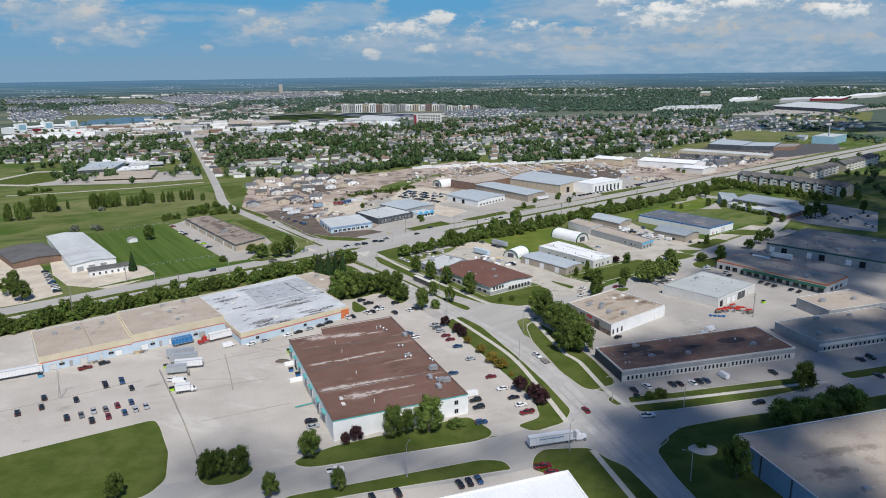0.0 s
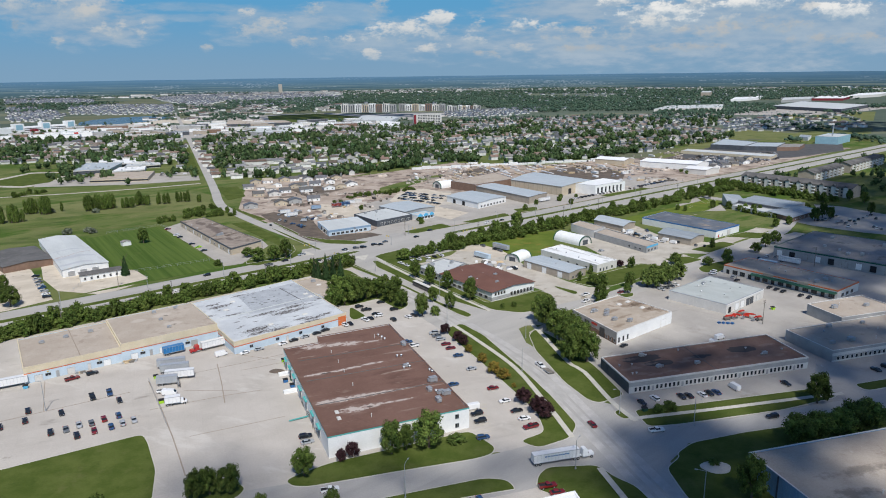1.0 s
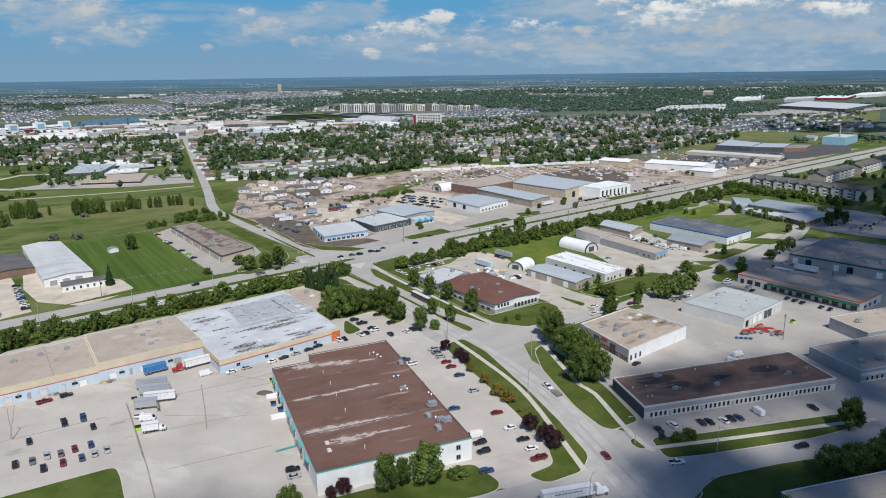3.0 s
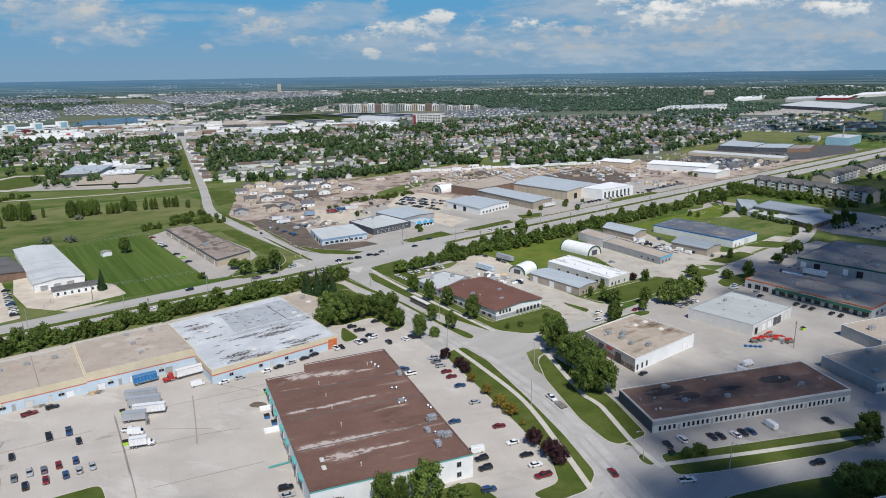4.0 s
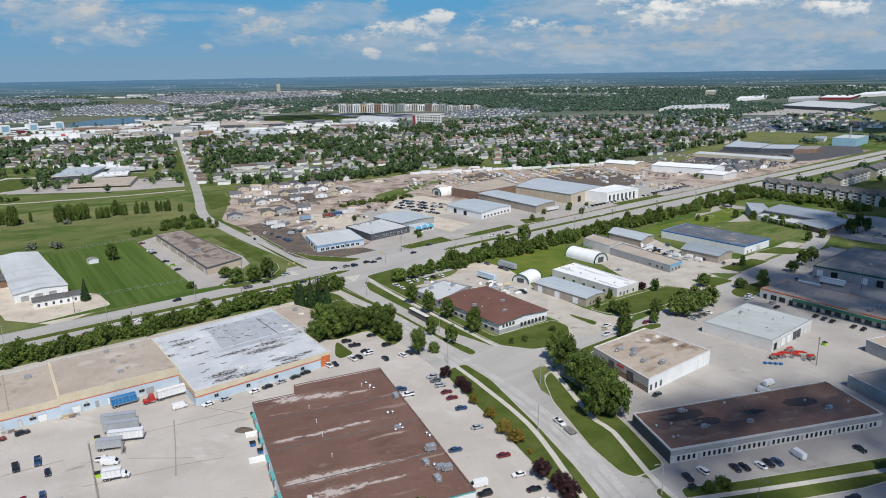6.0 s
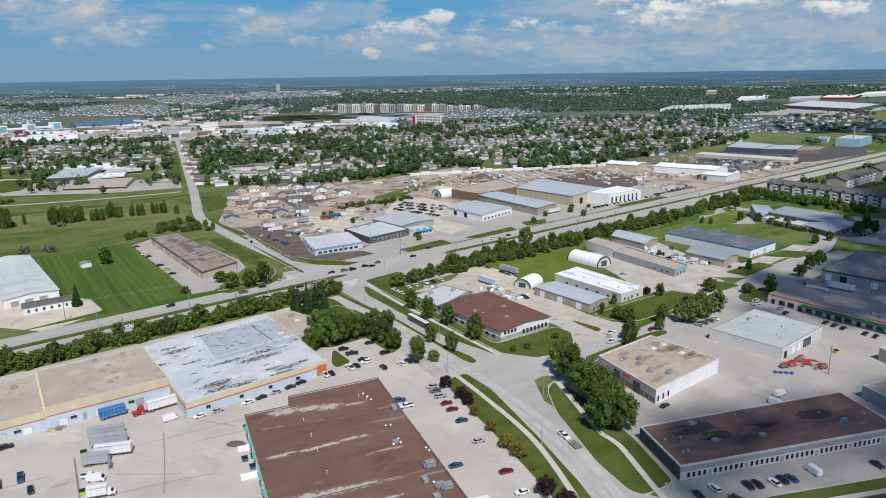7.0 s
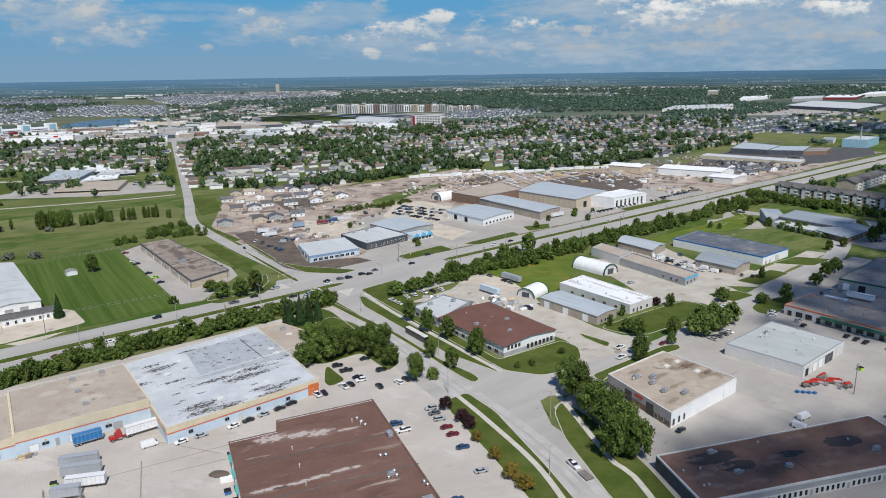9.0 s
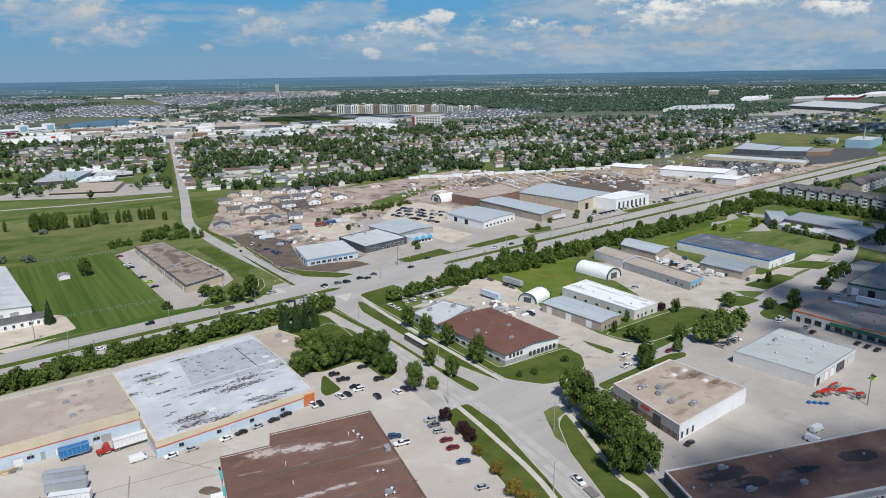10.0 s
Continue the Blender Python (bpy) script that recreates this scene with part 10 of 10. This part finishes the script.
def quonset(x, y, turn, length, width, height, label):
    """A fabric-covered arched shed with green end hoops."""
    ob = new("quonset_shed")
    ob.matrix_basis = pose(x, y, 0.0, 0, 0, turn)
    tagged(ob, label, "shed", "arched sheds")
    arc = [(-math.cos(i * math.pi / 16) * width / 2, math.sin(i * math.pi / 16) ** 0.8 * height) for i in range(17)]

    def shell(x0, x1, k, t):
        bm = bmesh.new()
        rows = [[bm.verts.new((xx, a * kk, c * kk + 0.01)) for a, c in arc] for xx, kk in ((x0, k), (x1, k), (x1, k - t), (x0, k - t))]
        for a, c in ((0, 1), (1, 2), (2, 3), (3, 0)):
            for i in range(16):
                bm.faces.new((rows[a][i], rows[a][i + 1], rows[c][i + 1], rows[c][i]))
        return bm
    part("cover", shell(0, length, 1.0, 0.03), M["white"], ob)
    for x0 in (-0.3, length - 0.5):
        part("hoop", shell(x0, x0 + 0.8, 1.02, 0.06), M["green"], ob)
    for x0 in (0.25, length - 0.4):
        bm = bmesh.new()
        fa = [bm.verts.new((x0, a * 0.96, c * 0.96)) for a, c in arc]
        fb = [bm.verts.new((x0 + 0.15, a * 0.96, c * 0.96)) for a, c in arc]
        bm.faces.new(fa), bm.faces.new(fb[::-1])
        part("end_wall", bm, M["offwhite"], ob)
    bm = bmesh.new()
    box(bm, -0.05, 0.24, -width * 0.2, width * 0.2, 0, height * 0.55)
    part("doorway", bm, M["darkwall"], ob, "dark open doorway")


quonset(97.5, 493, 128, 25, 12.5, 6.2, "white fabric arch shed with green hoops")
quonset(41.5, 450.5, 52, 15, 11, 5.0, "small white fabric arch shed with green hoops")
quonset(-12, 752, 40, 20, 14, 7, "white fabric arch shed with green hoops")

# ---- yard furniture ----
M["faded"] = surf("faded_white_marking", (0.48, 0.45, 0.41), (0.60, 0.58, 0.54), 1.2, 0.9, 0.0, 0.3)
M["faded_yellow"] = surf("faded_yellow_marking", (0.50, 0.44, 0.27), (0.56, 0.50, 0.32), 1.2, 0.9, 0.0, 0.3)


def strip(name, pts, width, material, z, label, category):
    bm = bmesh.new()
    ribbon(bm, pts, width, z - 0.05, z, step=12)
    return tagged(part(name, bm, M[material]), label, category, kind="structure")


for pts, w in (([(-215, 205), (-147.4, 247.9), (-126, 261.2)], 0.5), ([(-123, 271.4), (-107, 245), (-95.7, 225.6), (-82.5, 201.5)], 0.6), ([(-100.2, 288), (-92, 268), (-85.6, 251.3)], 0.55), ([(-120, 271), (-105, 280), (-89, 289), (-66, 303)], 0.4), ([(-152, 246), (-166, 272)], 0.35)):
    strip("trim", pts, w * 0.75, "wet", 0.055, "dark drain joint in the concrete", "joint")
for pts in ([(-105, 262), (-84, 262)], [(-112, 246), (-86, 258), (-74, 262)], [(-100, 300), (-76, 292)], [(-60, 240), (-90, 226)], [(-88, 281), (-70, 290)]):
    strip("trim", pts, 0.3, "wet", 0.05, "faint patched crack in the concrete", "joint")
# parking stripes beside the warehouse
for i in range(26):
    x, y = -2.6 + i * 1.42, 316 - i * 3.5
    if y > 228:
        strip("trim", [(x - 5.2, y - 2.2), (x, y)], 0.1, "faded", 0.048, "faded white parking stripe", "marking")
for i in range(9):
    strip("trim", [(8.6 + i * 0.1, 246 - i * 2.9), (13.8 + i * 0.1, 248 - i * 2.9)], 0.1, "faded_yellow", 0.047, "yellow parking stripe", "marking")


def lamp_post(x, y, h, turn, arm=2.4, double=False):
    ob = new("street_lamp")
    ob.matrix_basis = pose(x, y, 0.05, 0, 0, turn)
    tagged(ob, "tall grey street lamp on a tapered pole", "street lamp", "street lamps")
    bm = bmesh.new()
    bmesh.ops.create_cone(bm, cap_ends=True, segments=8, radius1=0.16, radius2=0.09, depth=h, matrix=pose(0, 0, h / 2))
    bmesh.ops.create_cone(bm, cap_ends=True, segments=8, radius1=0.3, radius2=0.26, depth=0.5, matrix=pose(0, 0, 0.25))
    part("pole", bm, M["steel"], ob)
    for s in ((1, -1) if double else (1,)):
        bm = bmesh.new()
        bmesh.ops.create_cone(bm, cap_ends=True, segments=6, radius1=0.06, radius2=0.05, depth=arm, matrix=pose(s * arm / 2, 0, h + 0.1, 0, 90 - s * 8, 0))
        part("arm", bm, M["steel"], ob)
        bm = bmesh.new()
        loft(bm, [level(s * arm - 0.15, s * arm + 0.75, 0.16, h + 0.12, 0.06), level(s * arm - 0.1, s * arm + 0.7, 0.12, h + 0.3, 0.05)])
        part("lamp_head", bm, M["steel"], ob)


for x, y, h, a in [(-13.3, 189.2, 11, 70), (85.1, 230.4, 11, -70), (72.7, 185.8, 10, 165), (39.1, 203.5, 10, 60), (30, 277.3, 10, 20), (61.3, 239.3, 10, 200), (-1, 334.7, 10, 60), (35.6, 314.3, 10, 200), (140, 257, 11, -70), (-46, 430, 10, 30), (-5, 372, 10, 30)]:
    lamp_post(x, y, h, a)
lamp_post(-151, 245.8, 12, 30, 1.2, True)
for s in (-20, 25, 70, 115, 160, 300, 345, 390, 435, 480, 530, 580, 640):
    lamp_post(*highway(s, -17.6), 10, 129.6, 2.2, True)


def utility_pole(x, y, h=12.5, turn=40):
    ob = new("utility_pole")
    ob.matrix_basis = pose(x, y, 0, 0, 0, turn)
    tagged(ob, "brown wooden utility pole with crossarms", "utility pole", "utility poles")
    bm = bmesh.new()
    bmesh.ops.create_cone(bm, cap_ends=True, segments=8, radius1=0.19, radius2=0.12, depth=h, matrix=pose(0, 0, h / 2))
    part("pole", bm, M["darksteel"], ob)
    for z in (h - 0.6, h - 1.6):
        bm = bmesh.new()
        box(bm, -1.2, 1.2, -0.07, 0.07, z, z + 0.16)
        for px in (-1.1, -0.4, 0.4, 1.1):
            bmesh.ops.create_cone(bm, cap_ends=True, segments=6, radius1=0.06, radius2=0.04, depth=0.25, matrix=pose(px, 0, z + 0.28))
        part("crossarm", bm, M["darksteel"], ob)
    bm = bmesh.new()
    bmesh.ops.create_cone(bm, cap_ends=True, segments=10, radius1=0.26, radius2=0.26, depth=0.9, matrix=pose(0.4, 0, h - 2.8))
    part("transformer", bm, M["steel"], ob)


for s in (-35, 20, 75, 130, 300, 345, 395, 440, 500, 560):
    utility_pole(*highway(s, -44.5), 12.5, 129)
utility_pole(152.1, 329.4), utility_pole(-195, 402), utility_pole(-68, 505), utility_pole(-33, 527), utility_pole(-127, 470), utility_pole(228, 430)


def signal(x, y, turn, arm=9):
    ob = new("traffic_signal")
    ob.matrix_basis = pose(x, y, 0.05, 0, 0, turn)
    tagged(ob, "steel traffic signal mast over the junction", "traffic signal", "traffic signals")
    bm = bmesh.new()
    bmesh.ops.create_cone(bm, cap_ends=True, segments=8, radius1=0.16, radius2=0.12, depth=7, matrix=pose(0, 0, 3.5))
    part("pole", bm, M["steel"], ob)
    bm = bmesh.new()
    bmesh.ops.create_cone(bm, cap_ends=True, segments=6, radius1=0.09, radius2=0.05, depth=arm, matrix=pose(arm / 2, 0, 6.2, 0, 88, 0))
    part("arm", bm, M["steel"], ob)
    for px in (arm * 0.55, arm * 0.95):
        bm = bmesh.new()
        box(bm, px - 0.2, px + 0.2, -0.2, 0.2, 5.3, 6.5)
        part("signal_head", bm, M["yellow"], ob)


signal(*highway(186, -38), 130), signal(*highway(286, -38), 40), signal(*highway(270, 2), -50), signal(*highway(190, 3), -140), signal(*highway(240, -17.5), 130, 6)


def bin_box(x, y, colour, turn=24, label=""):
    ob = new("dumpster")
    ob.matrix_basis = pose(x, y, 0.04, 0, 0, turn)
    tagged(ob, label or f"{colour} steel waste bin with a dark lid", "waste bin", "waste bins")
    bm = bmesh.new()
    loft(bm, [level(-0.8, 0.8, 0.6, 0.1, 0.05), level(-0.95, 0.95, 0.8, 1.3, 0.05)])
    part("tub", bm, M[colour], ob)
    bm = bmesh.new()
    prism(bm, [(-1, -0.85), (1, -0.85), (1, 0.85), (-1, 0.85)], 1.3, [1.36, 1.36, 1.6, 1.6])
    part("lid", bm, M["black"], ob)


bin_box(-70.2, 286.8, "lime"), bin_box(-71.8, 289.6, "lime"), bin_box(-64, 270.8, "green"), bin_box(-66.4, 268.9, "blue"), bin_box(-62.6, 264.3, "blue"), bin_box(-170, 265.5, "skyblue"), bin_box(166.7, 350.7, "lime"), bin_box(-109.8, 251.4, "lime"), bin_box(-120.9, 273.7, "lime"), bin_box(71, 241.5, "green")
car(-49.6, 224.4, 24, "suv", "black", "cars beside the warehouse"), car(-48.2, 220.8, 24, "sedan", "silver", "cars beside the warehouse")
car(-36, 192.5, 17, "pickup", "white", "cars on the street", "road", 0.07)
cars([(2.9, 184.4, "sedan", "black"), (5.8, 185.5, "sedan", "black"), (8.7, 186.7, "sedan", "blue"), (-15.5, 180.1, "suv", "black"), (-22.8, 177.9, "sedan", "black")], 110, "cars by the white-roofed warehouse")
cars([(29, 193.6, "pickup", "red"), (31.4, 190.4, "sedan", "red")], 15, "cars by the white-roofed warehouse", z=0.17)
# oil-dark heap of soil
bm = bmesh.new()
bmesh.ops.create_icosphere(bm, subdivisions=3, radius=1, matrix=pose(-72.4, 279.6, 0.0) @ Matrix.Diagonal((3.4, 2.0, 0.7, 1)))
for v in bm.verts:
    v.co += noise.noise_vector(v.co * 0.8) * 0.25
tagged(part("dirt_mound", bm, M["mud"]), "low dark heap of soil on the concrete", "soil heap")
strip("trim", [(-57.7, 235.9), (-49.8, 240.4)], 0.9, "teal", 0.4, "teal steel beam lying on the concrete", "beam")
# stone bed with a small shrub on the corner lawn
bm = bmesh.new()
pts = [(82.9 + 4.6 * math.cos(a * math.tau / 20) * (1 + 0.08 * math.sin(0.9 * a)), 203.6 + 3.6 * math.sin(a * math.tau / 20)) for a in range(20)]
prism(bm, pts, 0, 0.26)
tagged(part("stone_bed", bm, M["kerb"]), "pale stone bed round a small shrub", "flower bed")


def boom_lift(x, y, turn, colour, reach):
    """A self-propelled lift with its boom folded down."""
    ob = new("boom_lift")
    ob.matrix_basis = pose(x, y, 0.04, 0, 0, turn) @ Matrix.Scale(0.85, 4)
    tagged(ob, f"{colour} self-propelled boom lift with its boom lowered", "boom lift", "boom lifts in the yard")
    bm = bmesh.new()
    loft(bm, [level(-1.8, 1.8, 0.9, 0.55, 0.2), level(-1.9, 1.9, 1.0, 1.0, 0.2)])
    part("chassis", bm, M["darksteel"], ob)
    bm = bmesh.new()
    loft(bm, [level(-2.2, 1.0, 1.05, 1.1, 0.2), level(-2.1, 0.9, 1.0, 1.9, 0.3)])
    part("turret", bm, M["darksteel" if reach < 4 else colour], ob)
    bm = bmesh.new()
    box(bm, -1.6, reach, -0.22, 0.22, 2.0, 2.5)
    box(bm, -1.0, reach * 0.75, -0.28, 0.28, 2.5, 2.95)
    part("boom", bm, M[colour], ob)
    bm = bmesh.new()
    for z in (0.6, 1.15, 1.7):
        for p0, p1 in (((reach, -0.9), (reach + 1.2, -0.9)), ((reach, 0.9), (reach + 1.2, 0.9)), ((reach, -0.9), (reach, 0.9)), ((reach + 1.2, -0.9), (reach + 1.2, 0.9))):
            box(bm, min(p0[0], p1[0]) - 0.04, max(p0[0], p1[0]) + 0.04, min(p0[1], p1[1]) - 0.04, max(p0[1], p1[1]) + 0.04, z, z + 0.08)
    box(bm, reach, reach + 1.2, -0.9, 0.9, 0.5, 0.58)
    box(bm, reach - 0.3, reach + 0.1, -0.2, 0.2, 0.5, 2.2)
    part("basket", bm, M["steel"], ob)
    for px in (-1.3, 1.3):
        for sy in (-0.95, 0.95):
            wh = shared("wheel", BIG_TYRE, ob, pose(px, sy, 0.5))
            shared("rim", BIG_RIM, wh)


for x, y, t, c, r in [(137.6, 336.3, 10, "red", 3.6), (142, 338.5, -20, "red", 4.2), (148.5, 339, -15, "red", 4.6), (152.8, 335, 195, "red", 3.6), (146.5, 342.8, 30, "red", 3.6), (130.2, 543.2, 60, "orange", 4.2), (133.5, 536, 100, "red", 3.6), (93.4, 557.4, 40, "orange", 3.6)]:
    boom_lift(x, y, t, c, r)
for i in range(4):
    ob = new("pallet_stack")
    ob.matrix_basis = pose(131.8 + i * 2.0, 331.4 - 0.4 * i, 0.04, 0, 0, 30)
    tagged(ob, "stack of blue pallets on the concrete", "pallet stack", "pallets")
    for k in range(5):
        bm = bmesh.new()
        for py in (-0.5, -0.17, 0.17, 0.5):
            box(bm, -0.6, 0.6, py - 0.12, py + 0.12, k * 0.16 + 0.1, k * 0.16 + 0.14)
        box(bm, -0.6, -0.5, -0.6, 0.6, k * 0.16, k * 0.16 + 0.1), box(bm, 0.5, 0.6, -0.6, 0.6, k * 0.16, k * 0.16 + 0.1)
        part("pallet", bm, M["blue"], ob)
# machines and stock behind the office and the workshops
stock_rng = random.Random(52)
for x0, y0, n, dx, dy in [(26, 437, 40, 20, 13), (118, 517, 30, 12, 16), (140, 500, 14, 8, 10), (-6, 452, 10, 10, 5), (-120, 610, 26, 30, 26), (-95, 660, 16, 18, 12)]:
    for _ in range(n):
        a, c = stock_rng.uniform(-1, 1), stock_rng.uniform(-1, 1)
        x, y = x0 + 0.77 * a * dx * 0.6 - 0.64 * c * dy, y0 + 0.64 * a * dx * 0.6 + 0.77 * c * dy
        ob = new("crate")
        ob.matrix_basis = pose(x, y, 0.03, 0, 0, stock_rng.uniform(0, 90))
        m = stock_rng.choice(("steel", "white", "darksteel", "steel", "offwhite", "darksteel", "bluewall", "white", "timber", "steel", "offwhite", "greywall"))
        tagged(ob, f"stored machine crate among stock in the yard", "crate", "stock in the yards")
        l, w, h = stock_rng.uniform(0.8, 2.8), stock_rng.uniform(0.7, 1.3), stock_rng.uniform(0.7, 2.2)
        bm = bmesh.new()
        loft(bm, [level(-l, l, w, 0.15, 0.1), level(-l, l, w, h * 0.7, 0.1), level(-l * 0.7, l * 0.6, w * 0.8, h, 0.1)])
        part("body", bm, M[m], ob)
        bm = bmesh.new()
        for px in (-l * 0.7, l * 0.7):
            box(bm, px - 0.12, px + 0.12, -w, w, 0, 0.15)
        part("skid", bm, M["darksteel"], ob)
for i in range(12):
    car(150 + i * 1.1 - (i % 3) * 8, 517 - i * 2.6 + (i % 3) * 6, 128 + stock_rng.uniform(-8, 8), stock_rng.choice(("sedan", "pickup", "suv", "van")), stock_rng.choice(("white", "white", "silver", "red", "black")), "cars behind the workshops", z=0.05)


def fence(pts, h=1.9):
    """A chain-link fence: posts and rails."""
    ob = new("fence")
    ob.location = (*pts[0], 0)
    tagged(ob, "grey chain-link fence with steel posts", "fence")
    post = mesh_of(lambda bm: bmesh.ops.create_cone(bm, cap_ends=True, segments=6, radius1=0.06, radius2=0.06, depth=h, matrix=pose(0, 0, h / 2)), "post", M["steel"])
    o = Vector(pts[0])
    for p, q in zip(pts, pts[1:]):
        a, e = Vector(p) - o, Vector(q) - o
        n = max(1, int((e - a).length / 4))
        for i in range(n):
            c = a.lerp(e, i / n)
            shared("post", post, ob, pose(c.x, c.y, 0))
        ang = math.degrees(math.atan2((e - a).y, (e - a).x))
        for z in (0.9, h - 0.05):
            bm = bmesh.new()
            box(bm, 0, (e - a).length, -0.03, 0.03, z, z + 0.06)
            bm.transform(pose(a.x, a.y, 0, 0, 0, ang))
            part("rail", bm, M["steel"], ob)


fence([(-160, 459), (-205, 430)])
fence([(-270, 545), (-238, 572), (-228, 562)])
fence([(-252, 480), (-226, 446), (-218, 392)])
fence([(-122.5, 270.5), (-100, 232)])

# odd cars about the eastern lots
car(159.8, 415.7, 20, "pickup", "white", "cars about the eastern lots", fine=False)
car(75.5, 377.1, 40, "pickup", "white", "cars about the eastern lots", fine=False)
car(124.3, 311.1, 30, "van", "white", "cars about the eastern lots", fine=False)
car(168.4, 401.2, 40, "sedan", "black", "cars about the eastern lots", fine=False)
car(178.9, 483.5, 60, "sedan", "black", "cars about the eastern lots", fine=False)
car(173.6, 485.9, 60, "suv", "grey", "cars about the eastern lots", fine=False)
car(164.5, 494.9, 60, "suv", "black", "cars about the eastern lots", fine=False)
car(159.9, 497.4, 60, "sedan", "white", "cars about the eastern lots", fine=False)
car(104.7, 473.6, 20, "sedan", "silver", "cars about the eastern lots", fine=False)
car(142.6, 430.2, 10, "sedan", "white", "cars about the eastern lots", fine=False)
car(209.6, 454.8, 60, "suv", "white", "cars about the eastern lots", fine=False)
car(214.1, 452.8, 60, "sedan", "silver", "cars about the eastern lots", fine=False)
car(202.0, 449.7, 60, "sedan", "grey", "cars about the eastern lots", fine=False)
car(123.8, 535.5, 100, "pickup", "white", "cars about the eastern lots", fine=False)
car(126.9, 525.0, 90, "suv", "red", "cars about the eastern lots", fine=False)
car(133.9, 532.3, 90, "van", "white", "cars about the eastern lots", fine=False)
car(141.7, 525.5, 90, "sedan", "black", "cars about the eastern lots", fine=False)
car(152.6, 533.9, 90, "pickup", "blue", "cars about the eastern lots", fine=False)
